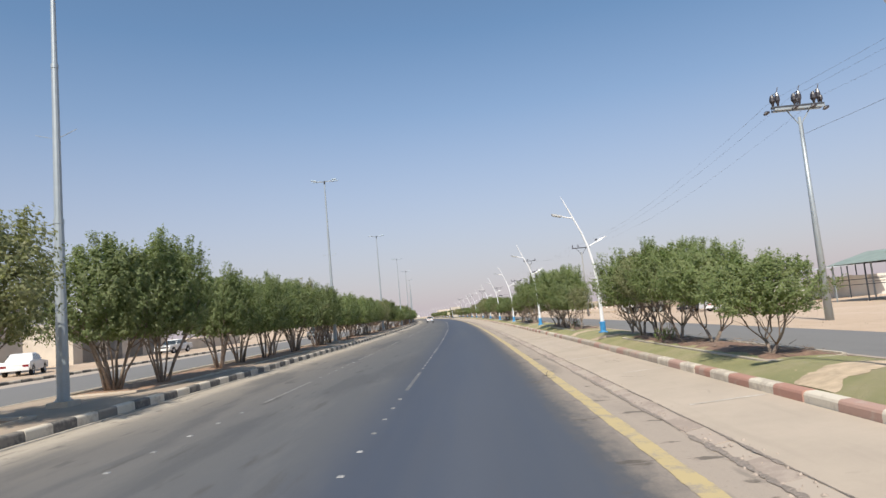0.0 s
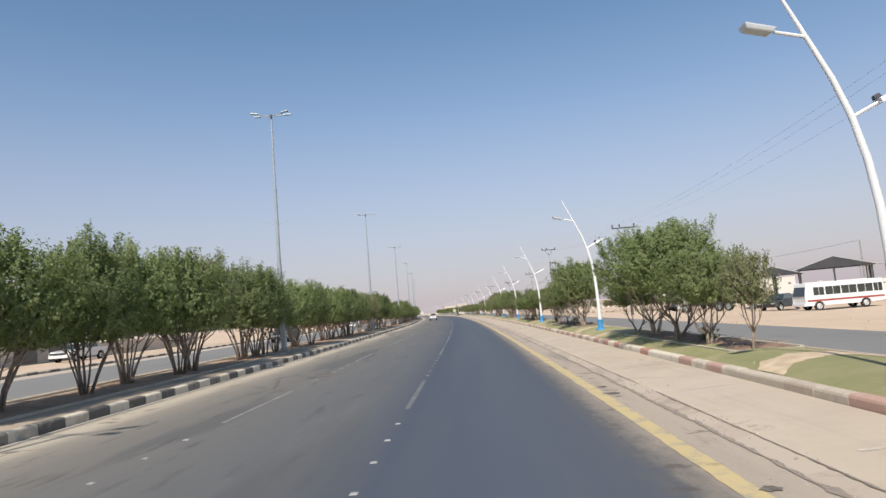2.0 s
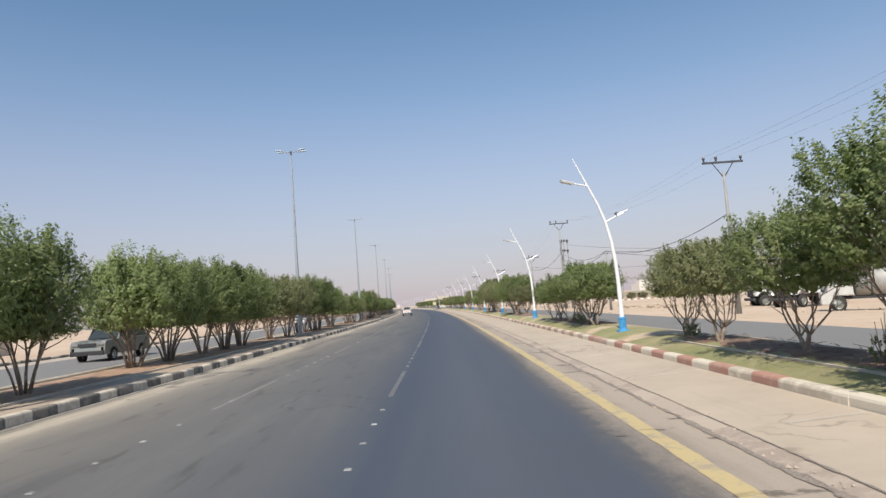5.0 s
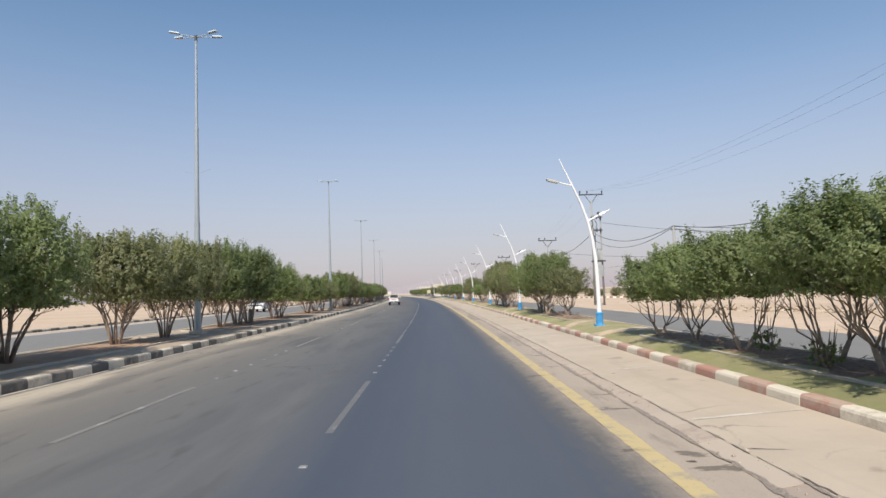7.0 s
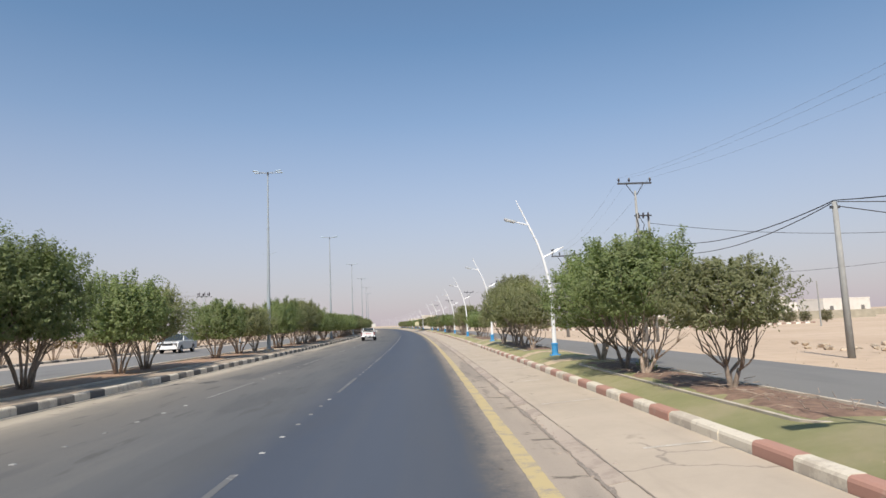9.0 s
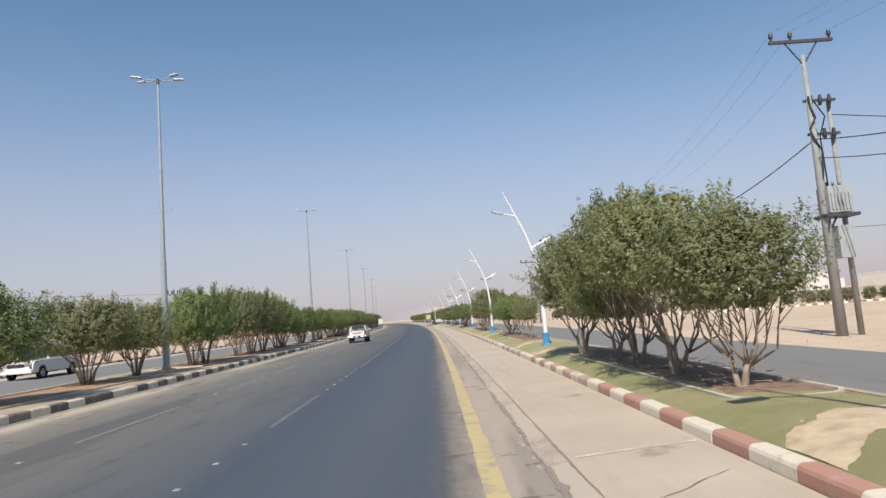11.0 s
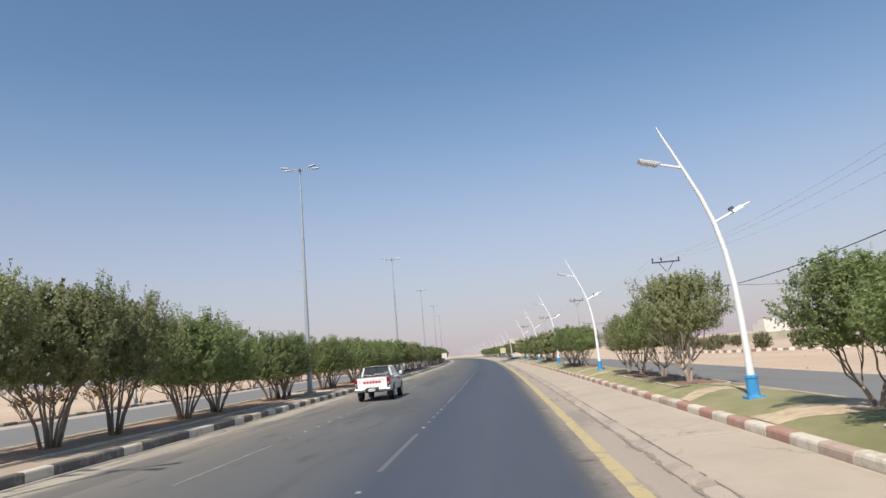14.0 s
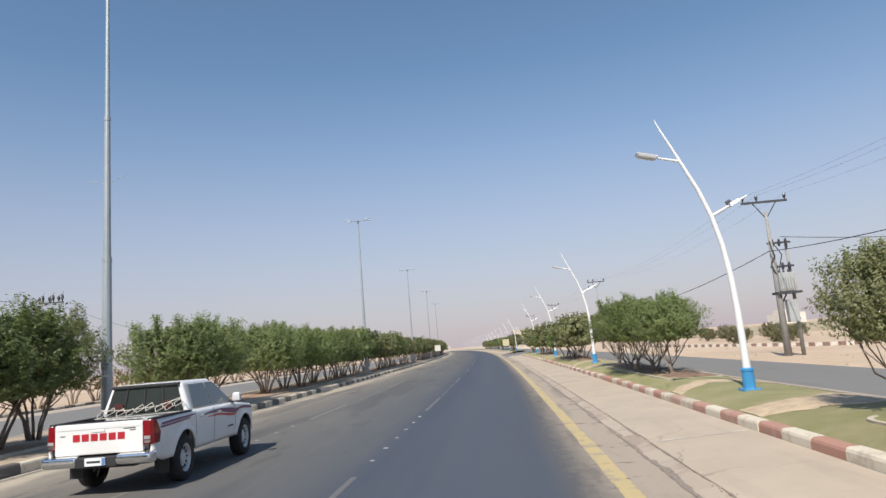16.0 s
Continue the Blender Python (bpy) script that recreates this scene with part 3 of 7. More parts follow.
# lane paint
paint = thing("lane_markings", Matrix(), "worn lane paint, yellow edge line and white dashes", "road marking", "", "structure")
bm = bmesh.new()
uvl = bm.loops.layers.uv.new("UVMap")
s = S0
r = random.Random(8)
rows = []
while s < 420:
    # hand-laid paint with uneven edges
    xa = -0.118 + 0.022 * noise.noise(Vector((s * 0.9, 0.0, 1.0))) + r.uniform(-0.009, 0.009)
    xb = 0.118 + 0.022 * noise.noise(Vector((s * 0.9, 0.0, 7.0))) + r.uniform(-0.009, 0.009)
    rows.append([(xa, s, 0.005), (xb, s, 0.004)])
    s += 0.09 if 2 < s < 200 else 1.5
verts = [[bm.verts.new(bent(*p)) for p in row] for row in rows]
for i in range(len(rows) - 1):
    f = bm.faces.new((verts[i][0], verts[i][1], verts[i + 1][1], verts[i + 1][0]))
    for lp, p in zip(f.loops, (rows[i][0], rows[i][1], rows[i + 1][1], rows[i + 1][0])):
        lp[uvl].uv = p[:2]
part("edge_line", bm, YELLOW, paint, "yellow edge line")
bm = bmesh.new()
uvl = bm.loops.layers.uv.new("UVMap")
s = S0
while s < 420:
    flat_patch(bm, uvl, -11.02, -10.92, s, s + 3, 0.008, 0.008)
    flat_patch(bm, uvl, -16.95, -16.83, s, s + 3, 0.096, 0.094)
    s += 3
part("far_edge_line", bm, OLD_LINE, paint, "faint pale edge lines")
for X in (-3.70, -7.30):
    for k in range(-4, 28):
        a = 17.0 + 14.6 * k
        bm = bmesh.new()
        uvl = bm.loops.layers.uv.new("UVMap")
        for i in range(2):
            flat_patch(bm, uvl, X - 0.052, X + 0.052, a + 2.45 * i, a + 2.45 * (i + 1), 0.0145, 0.0145)
        part("dash", bm, WHITE_LINE if X > -5 else OLD_LINE, paint)
stud_mesh = mesh_of("stud", box(bmesh.new(), (-0.047, -0.047, 0), (0.047, 0.047, 0.012), 0.7), plain("stud", (0.25, 0.245, 0.235), 0.6, 0, 0.2, 30, 0, None, 0.35))
for X in (-3.70, -7.30):
    for k in range(-1, 12):
        for j in range(6):
            ob = new("road_stud", stud_mesh)
            ob.parent = paint
            ob.matrix_basis = along(X, 17.0 + 14.6 * k + 4.9 + 1.35 * (j + 1), 0.011)
bm = bmesh.new()
uvl = bm.loops.layers.uv.new("UVMap")
for k in range(-4, 46):
    s = 11.1 + 4.93 * k
    u = 0.5 + 0.5 * math.sin(k * 2.3)
    xa = 1.0 + 0.55 * u
    for x0, x1 in ((xa, 1.7), (1.7, 2.46)):
        za, zb = (float(np.interp(x, [0.93, 1.7, 2.53], [0.055, 0.10, 0.145])) + 0.004 for x in (x0, x1))
        flat_patch(bm, uvl, x0, x1, s, s + 0.085, za, zb)
part("bay_line", bm, BAY_LINE, paint, "thin pale bay lines")

def grit_line(X, wide, wander, s0, s1, seed):
    """A broken, crooked line of dark grit lying in a joint of the gutter."""
    bm = bmesh.new()
    r2 = random.Random(seed)
    prev, s = None, s0
    while s < s1:
        w = wide * max(0.0, 0.9 + 1.5 * noise.noise(Vector((s * 0.55, seed, 0.0))) + 0.9 * noise.noise(Vector((s * 3.1, seed, 4.0)))) * r2.uniform(0.55, 1.45)
        x = X + wander * (noise.noise(Vector((s * 0.8, seed, 9.0))) + 0.5 * noise.noise(Vector((s * 4.0, seed, 2.0))))
        cur = [bm.verts.new(bent(x + o * w, s, gutter_z(x + o * w) + (0.008 if o == 0 else 0.005))) for o in (-0.5, 0.0, 0.5)] if w > 0.006 else None
        if prev and cur:
            for j in range(2):
                bm.faces.new((prev[j], prev[j + 1], cur[j + 1], cur[j]))
        prev = cur
        s += 0.07 if s < 190 else 0.4
    return bm


def gutter_z(X):
    return float(np.interp(X, [0.0, 0.60, 0.65, 0.69, 0.905, 0.925, 1.7, 2.53], [0.002, -0.007, -0.004, 0.012, 0.049, 0.055, 0.10, 0.145]))


# grit and crumbled concrete along the joints of asphalt, gutter stones and bay
tagged(part("gutter_grit", grit_line(0.655, 0.058, 0.045, 2.0, GAP0 - 1, 3), GRIT), "dark grit and sand along the gutter joint", "dirt", "", "structure")
tagged(part("joint_grit", grit_line(0.922, 0.024, 0.018, 2.0, GAP0 - 1, 5), GRIT), "thin dark joint between gutter stones and bay", "dirt", "", "structure")
bm = bmesh.new()
r = random.Random(19)
for k in range(2600):
    s = 4 + 186 * r.random()
    X = r.choice((0.60, 0.70, 0.78, 0.93)) + r.gauss(0, 0.06)
    if noise.noise(Vector((s * 0.35, X * 3, 3.0))) < -0.05:
        continue
    q = 0.010 + 0.030 * r.random() ** 2.5
    p = bent(X, s, gutter_z(X))
    ring = [bm.verts.new(p + Vector((q * r.uniform(0.6, 1.3) * math.cos(b), q * r.uniform(0.6, 1.5) * math.sin(b), -0.004))) for b in (0.2, 1.4, 2.7, 3.9, 5.2)]
    top = bm.verts.new(p + Vector((r.uniform(-0.3, 0.3) * q, 0, 0.010 + 0.25 * q)))
    for b in range(5):
        bm.faces.new((ring[b], ring[(b + 1) % 5], top))
tagged(part("gutter_chips", bm, CHIPS), "crumbled concrete chips along the gutter stones", "rubble", "", "stuff")


def surface_z(X):
    return float(np.interp(X, [-11.25, -7.3, -3.7, 0.0, 0.64, 0.93, 1.7, 2.53], [0.0, 0.01, 0.012, 0.0, -0.008, 0.056, 0.10, 0.145]))


def blot(bm, X, s, wide, deep, r):
    """A ragged dried tar blot lying flat."""
    c = bm.verts.new(bent(X, s, surface_z(X) + 0.008))
    ring = []
    for i in range(18):
        a = 2 * math.pi * i / 18
        q = r.uniform(0.55, 1.1)
        x = X + math.cos(a) * wide * q
        ring.append(bm.verts.new(bent(x, s + math.sin(a) * deep * q, surface_z(x) + 0.007)))
    for i in range(18):
        bm.faces.new((c, ring[i], ring[(i + 1) % 18]))


def crack(bm, X0, s0, X1, s1, wide, r):
    """A crooked crack of uneven width."""
    n = max(5, int(math.hypot(X1 - X0, s1 - s0) / 0.09))
    d = Vector((X1 - X0, s1 - s0)).normalized()
    off, rows = 0.0, []
    for i in range(n + 1):
        t = i / n
        off = off * 0.8 + r.uniform(-0.022, 0.022)
        w = wide * r.uniform(0.35, 1.2) * min(1.0, 8 * t + 0.15, 8 * (1 - t) + 0.15) * 0.5
        x, s = X0 + (X1 - X0) * t - d.y * off, s0 + (s1 - s0) * t + d.x * off
        rows.append([bm.verts.new(bent(x + k * d.y * w, s - k * d.x * w, surface_z(x) + 0.0075)) for k in (-1, 1)])
    for a, b in zip(rows, rows[1:]):
        bm.faces.new((a[0], a[1], b[1], b[0]))


r = random.Random(77)
wear = thing("road_wear", Matrix(), "dark cracks and dried tar blots on the road edge and bay", "road damage", "", "structure")
bm = bmesh.new()
for X, s, w, d in ((-0.10, 17.76, 0.15, 0.09), (0.27, 32.73, 0.12, 0.11), (0.25, 31.71, 0.21, 0.15), (0.27, 31.27, 0.10, 0.03), (-0.18, 29.88, 0.08, 0.05), (0.24, 23.05, 0.17, 0.13), (0.2, 25.2, 0.13, 0.11), (-0.1, 17.08, 0.16, 0.05), (-0.26, 68.1, 0.20, 0.15), (-0.11, 71.1, 0.06, 0.07),
                   (-0.36, 139.3, 0.36, 0.22), (-7.46, 40.41, 0.55, 0.42)):
    blot(bm, X, s, w, d, r)
for k in range(24):
    X = r.choice((-0.45, -0.3, 0.2, 0.36, 1.3, 1.7)) + r.uniform(-0.12, 0.12)
    blot(bm, X, 12 + 8.8 * k + r.uniform(-4, 4), r.uniform(0.02, 0.09), r.uniform(0.02, 0.05), r)
part("tar_blots", bm, TAR, wear)
bm = bmesh.new()
for a in ((0.11, 19.15, -0.16, 17.6, 0.018), (-0.16, 17.6, -0.57, 16.0, 0.018), (1.55, 18.96, 2.24, 19.46, 0.018), (2.0, 19.3, 1.9, 18.1, 0.010), (0.95, 73.7, 1.35, 73.5, 0.035), (1.22, 71.3, 1.28, 70.5, 0.02),
          (0.95, 72.9, 1.12, 70.4, 0.02), (0.95, 69.8, 1.06, 67.4, 0.02),
          (-8.10, 37.53, -8.85, 40.39, 0.10), (-9.22, 38.84, -8.46, 37.83, 0.07), (-7.69, 36.65, -7.71, 37.00, 0.08), (-7.08, 37.64, -7.14, 38.60, 0.05), (-7.41, 40.22, -7.38, 41.61, 0.12)):
    crack(bm, *a, r)
for k in range(19):
    s = 14 + 11.2 * k + r.uniform(-4.5, 4.5)
    if k % 3 == 0:
        crack(bm, r.uniform(1.1, 1.6), s, r.uniform(1.7, 2.3), s + r.uniform(-0.7, 0.7), 0.014, r)
    else:
        X = r.uniform(-0.7, 0.1)
        crack(bm, X, s, X + r.uniform(0.3, 0.6), s + r.uniform(-0.5, 0.9), 0.012, r)
part("cracks", bm, TAR, wear)


# ---------------------------------------------------------------- trees
def leaf_mesh(name, centres, normals, ways, lengths, widths, rng, single=False):
    """Folded lance-shaped leaves, one island each."""
    n = len(centres)
    up = rng.normal(size=(n, 3))
    fold = normals / (np.linalg.norm(normals, axis=1, keepdims=True) + 1e-9) + 0.5 * up / np.linalg.norm(up, axis=1, keepdims=True)
    fold /= np.linalg.norm(fold, axis=1, keepdims=True) + 1e-9
    d = ways + 0.5 * rng.normal(size=(n, 3))
    d -= fold * np.sum(d * fold, axis=1, keepdims=True)
    d /= np.linalg.norm(d, axis=1, keepdims=True) + 1e-9
    side = np.cross(d, fold)
    side /= np.linalg.norm(side, axis=1, keepdims=True) + 1e-9
    L, W = lengths[:, None], widths[:, None]
    a = centres - d * L * 0.5
    t = centres + d * L * 0.5
    if single:
        v = np.empty((n, 3, 3))
        v[:, 0], v[:, 1], v[:, 2] = a + side * W * 0.62, t, a - side * W * 0.62
        me = bpy.data.meshes.new(name)
        me.vertices.add(n * 3)
        me.vertices.foreach_set("co", v.ravel())
        me.loops.add(n * 3)
        me.loops.foreach_set("vertex_index", np.arange(n * 3, dtype=np.int32))
        me.polygons.add(n)
        me.polygons.foreach_set("loop_start", np.arange(0, n * 3, 3, dtype=np.int32))
        me.update(calc_edges=True)
        return me
    mid = centres + d * L * 0.06
    v = np.empty((n, 4, 3))
    v[:, 0], v[:, 2] = a, t
    v[:, 1], v[:, 3] = mid + side * W * 0.5 + fold * W * 0.18, mid - side * W * 0.5 + fold * W * 0.18
    me = bpy.data.meshes.new(name)
    me.vertices.add(n * 4)
    me.vertices.foreach_set("co", v.ravel())
    idx = np.arange(n)[:, None] * 4
    tri = np.concatenate([idx + [0, 1, 2], idx + [0, 2, 3]], axis=1).ravel()
    me.loops.add(len(tri))
    me.loops.foreach_set("vertex_index", tri.astype(np.int32))
    me.polygons.add(n * 2)
    me.polygons.foreach_set("loop_start", np.arange(0, n * 6, 3, dtype=np.int32))
    me.update(calc_edges=True)
    return me


def crown_mesh(name, seed, radius, low, high, shoots, per, size, material, ragged, single, upright=False):
    """A clipped crown of leafy shoots that grow outwards and up from a hidden frame, with longer ones on top."""
    rng = np.random.default_rng(seed)
    cs, ns, ds, fs = [], [], [], []
    h = high - low
    lumps = rng.uniform(0, 2 * math.pi, 7)

    def shoot(c, d, ln, k, fat, big=1.0):
        t = rng.random(k) ** 0.75
        p = rng.normal(size=(k, 3))
        p /= np.linalg.norm(p, axis=1, keepdims=True)
        q = c + d * (t * ln)[:, None] + p * (fat * (1.15 - 0.75 * t) * rng.random(k) ** 0.5)[:, None]
        out = q - np.array([0, 0, low + 0.30 * h])
        out /= np.linalg.norm(out, axis=1, keepdims=True) + 1e-9
        cs.append(q)
        ns.append(0.85 * out + 0.55 * p + np.array([0, 0, 0.25]))
        ds.append(0.55 * d + 0.8 * p)
        fs.append(np.full(k, big))

    for i in range(shoots):
        az, u = rng.uniform(0, 2 * math.pi), rng.random()
        if upright:
            prof = 0.62 + 0.38 * min(1.0, u / 0.42) - 0.46 * max(0.0, (u - 0.5) / 0.5) ** 1.5
        else:
            prof = 0.72 + 0.28 * min(1.0, u / 0.5) - 0.36 * max(0.0, (u - 0.5) / 0.5) ** 1.7
        wav = 1 + 0.10 * math.sin(az * 2 + lumps[0]) + 0.09 * math.sin(az * 5 + lumps[1] + 4 * u) + 0.06 * math.sin(az * 9 + lumps[2] - 7 * u)
        inner = rng.random() < 0.24
        rr = radius * prof * wav * (rng.uniform(0.12, 0.62) if inner else rng.uniform(0.58, 0.90))
        c = np.array([rr * math.cos(az), rr * math.sin(az), low + 0.02 * h + 0.70 * h * u])
        d = np.array([math.cos(az), math.sin(az), 0]) * (0.75 - 0.45 * u) + np.array([0, 0, 0.35 + 0.75 * u]) + rng.normal(size=3) * 0.28
        d /= np.linalg.norm(d)
        shoot(c, d, radius * rng.uniform(0.18, 0.34), int(per * rng.uniform(0.6, 1.4)), radius * rng.uniform(0.05, 0.105), 1.9 if inner else 1.0)
    # upright tufts that the shears have left on top
    tufts = [(rng.uniform(0, 2 * math.pi), math.sqrt(rng.random()), rng.uniform(0.20, 0.37), rng.uniform(0.7, 1.3)) for i in range(11)]
    for i in range(ragged):
        az, u, up, fat = tufts[i % 11]
        x, y = np.array([math.cos(az), math.sin(az)]) * 0.80 * radius * u + rng.normal(size=2) * 0.045 * fat * radius
        c = np.array([x, y, low + h * (0.72 - 0.17 * u * u)])
        d = np.array([math.cos(az) * 0.18 * u, math.sin(az) * 0.18 * u, 1.0]) + rng.normal(size=3) * 0.07
        d /= np.linalg.norm(d)
        shoot(c, d, h * (up + rng.uniform(-0.05, 0.05)), per, radius * fat * rng.uniform(0.05, 0.085))
    c, nrm, d, f = np.concatenate(cs), np.concatenate(ns), np.concatenate(ds), np.concatenate(fs)
    keep = c[:, 2] > low - 0.06 + 0.16 * rng.random(len(c))
    c, nrm, d, f = c[keep], nrm[keep], d[keep], f[keep]
    n = len(c)
    me = leaf_mesh(name, c, nrm, d, f * size * rng.uniform(0.7, 1.3, n), f * size * 0.50 * rng.uniform(0.75, 1.25, n), rng, single)
    me.materials.append(material)
    return me


def trunk_mesh(name, seed, stems, low, high, radius, spread):
    """Several leaning stems from one foot, forked under the crown."""
    rng = random.Random(seed)
    bm = bmesh.new()
    for i in range(stems):
        az = 2 * math.pi * i / stems + rng.uniform(-0.5, 0.5)
        foot = Vector((math.cos(az), math.sin(az), 0)) * (0.05 + 0.05 * stems ** 0.5 * rng.random())
        r0 = rng.uniform(0.026, 0.046) * (1.5 if stems < 3 else 1.0)
        top = Vector((math.cos(az), math.sin(az), 0)) * radius * spread * rng.uniform(0.5, 1.0) + Vector((0, 0, low + rng.uniform(0.1, 0.5)))
        mid = foot.lerp(top, 0.5) + Vector((rng.uniform(-0.08, 0.08), rng.uniform(-0.08, 0.08), 0.12))
        q = foot.lerp(mid, 0.5) + Vector((rng.uniform(-0.03, 0.03), rng.uniform(-0.03, 0.03), 0.05))
        tube(bm, [foot + Vector((0, 0, -0.12)), q, mid, top], [r0 * 1.25, r0, r0 * 0.85, r0 * 0.6], 6)
        for j in range(3):
            a2 = az + rng.uniform(-1.3, 1.3)
            st = mid.lerp(top, rng.uniform(0.0, 0.9))
            en = st + Vector((math.cos(a2), math.sin(a2), 0)) * rng.uniform(0.25, 0.7) * radius * 0.7 + Vector((0, 0, rng.uniform(0.4, 0.9)))
            tube(bm, [st, st.lerp(en, 0.5) + Vector((0, 0, -0.05)), en], [r0 * 0.5, r0 * 0.38, r0 * 0.2], 5)
        tube(bm, [top, top + Vector((rng.uniform(-0.2, 0.2), rng.uniform(-0.2, 0.2), (high - low) * 0.45))], [r0 * 0.6, r0 * 0.2], 5)
    return mesh_of(name, bm, BARK, True)


def limb(bm, pts, r0, r1, rng, kink, sides=7):
    """A crooked tapering limb through the points, with knots on the way."""
    path = []
    for p, q in zip(pts, pts[1:]):
        n = max(2, int((q - p).length / 0.16))
        for i in range(n):
            path.append(p.lerp(q, i / n))
    path.append(pts[-1])
    n = len(path) - 1
    off, rows, rad = Vector((0, 0, 0)), [], []
    for i, p in enumerate(path):
        off = off * 0.6 + Vector((rng.uniform(-kink, kink), rng.uniform(-kink, kink), rng.uniform(-kink, kink) * 0.4))
        rows.append(p + off * (0.0 if i == 0 else 1.0))
        rad.append((r0 + (r1 - r0) * i / n) * (1 + rng.uniform(-0.14, 0.20) * (i > 0)))
    tube(bm, rows, rad, sides)
    return rows


def forked_trunk_mesh(name, seed, stems, low, high, radius):
    """Short gnarled trunks from one foot that fork low into a vase of crooked limbs."""
    rng = random.Random(seed)
    bm = bmesh.new()
    for i in range(stems):
        a0 = 2 * math.pi * i / stems + rng.uniform(-0.4, 0.4)
        way = Vector((math.cos(a0), math.sin(a0), 0)) * (0.0 if stems == 1 else 1.0)
        r0 = 0.046 if stems == 1 else 0.038
        fork = way * 0.17 + Vector((rng.uniform(-0.06, 0.06), rng.uniform(-0.06, 0.06), low * rng.uniform(0.28, 0.44)))
        limb(bm, [way * 0.055 + Vector((0, 0, -0.12)), way * 0.06 + Vector((0, 0, 0.05)), fork], r0 * 1.35, r0, rng, 0.014, 8)
        limbs = 6 if stems == 1 else 4
        for j in range(limbs):
            az = (2 * math.pi * j / limbs + rng.uniform(-0.4, 0.4)) if stems == 1 else a0 + (j - (limbs - 1) / 2) * 0.85 + rng.uniform(-0.3, 0.3)
            out = radius * rng.uniform(0.20, 0.54)
            w = Vector((math.cos(az), math.sin(az), 0))
            top = fork + w * out + Vector((0, 0, low * 0.62 + rng.uniform(0.15, 0.5)))
            mid = fork + w * out * rng.uniform(0.45, 0.75) + Vector((0, 0, low * rng.uniform(0.16, 0.36)))
            rows = limb(bm, [fork - Vector((0, 0, 0.04)), mid, top], r0 * rng.uniform(0.46, 0.66), r0 * 0.22, rng, 0.024, 6)
            for k in range(5):
                a2 = az + rng.uniform(-1.2, 1.2)
                st = rows[rng.randrange(len(rows) // 3, len(rows))]
                en = st + Vector((math.cos(a2), math.sin(a2), 0)) * rng.uniform(0.10, 0.30) * radius + Vector((0, 0, rng.uniform(0.2, 0.55)))
                limb(bm, [st, en], r0 * 0.28, r0 * 0.12, rng, 0.018, 5)
            limb(bm, [top, top + Vector((rng.uniform(-0.15, 0.15), rng.uniform(-0.15, 0.15), (high - low) * 0.45))], r0 * 0.3, r0 * 0.12, rng, 0.015, 5)
    return mesh_of(name, bm, BARK, True)


class TreeKind:
    """Meshes for one shape of tree, shared by all that look alike."""

    def __init__(self, seed, radius, low, high, stems, leaf, lumps, per, size, ragged, spread=0.62, forked=False, single=False):
        self.high, self.leaf = high, leaf
        self.crown = crown_mesh("crown", seed, radius, low, high, lumps, per, size, leaf, ragged, single, forked)
        self.trunk = forked_trunk_mesh("trunk", seed, stems, low, high, radius) if forked else trunk_mesh("trunk", seed, stems, low, high, radius, spread)


LEFT_KINDS = [TreeKind(11, 2.0, 1.40, 4.5, 9, LEAF_GREEN, 1120, 19, 0.088, 190, 0.5, single=True), TreeKind(12, 1.95, 1.42, 4.3, 8, LEAF_OLIVE, 1080, 18, 0.087, 140, 0.5, single=True),
              TreeKind(13, 2.15, 1.38, 4.5, 10, LEAF_GREEN, 1160, 19, 0.088, 170, 0.5, single=True), TreeKind(14, 1.9, 1.35, 4.6, 8, LEAF_GREEN, 1100, 19, 0.088, 200, 0.5, single=True),
              TreeKind(15, 2.0, 1.42, 4.2, 9, LEAF_OLIVE, 1080, 18, 0.087, 130, 0.5, single=True)]
RIGHT_KINDS = [TreeKind(21, 1.36, 1.32, 3.3, 2, LEAF_GREEN, 1000, 20, 0.058, 150, forked=True, single=True), TreeKind(22, 1.34, 1.30, 3.1, 3, LEAF_OLIVE, 950, 19, 0.057, 130, forked=True, single=True),
               TreeKind(23, 1.44, 1.45, 3.8, 3, LEAF_GREEN, 1080, 20, 0.062, 170, forked=True, single=True), TreeKind(24, 1.0, 1.12, 2.7, 1, LEAF_OLIVE, 420, 16, 0.060, 70, forked=True, single=True)]
FAR_KINDS = [TreeKind(31, 1.95, 1.35, 4.4, 6, LEAF_GREEN, 300, 12, 0.24, 26, 0.5, single=True), TreeKind(32, 1.85, 1.35, 4.2, 6, LEAF_OLIVE, 290, 12, 0.24, 20, 0.5, single=True),
             TreeKind(33, 1.5, 0.98, 3.2, 5, LEAF_GREEN, 250, 11, 0.19, 20, single=True), TreeKind(34, 1.45, 0.98, 3.3, 5, LEAF_OLIVE, 250, 11, 0.19, 20, single=True)]
SHRUB_KIND = TreeKind(41, 1.0, 0.75, 2.0, 9, LEAF_DRY, 60, 14, 0.10, 8, 0.9, single=True)
ROUND_KIND = TreeKind(42, 0.95, 0.15, 1.35, 4, LEAF_DULL, 210, 20, 0.085, 22, 0.4, single=True)
BUSH_KIND = TreeKind(43, 0.5, 0.05, 0.75, 4, LEAF_GREEN, 40, 14, 0.08, 5, 0.5, single=True)


def plant(name, kind, X, s, z, scale, turn, label, category, group, drop=0.0):
    ob = thing(name, along(X, s, z, turn) @ Matrix.Diagonal((scale[0], scale[0], scale[1], 1)), label, category, group)
    for nm, me in (("trunk", kind.trunk), ("crown", kind.crown)):
        p = new(nm, me)
        p.parent = ob
        if nm == "crown":
            p.matrix_basis = pose(0, 0, -drop)
    return ob


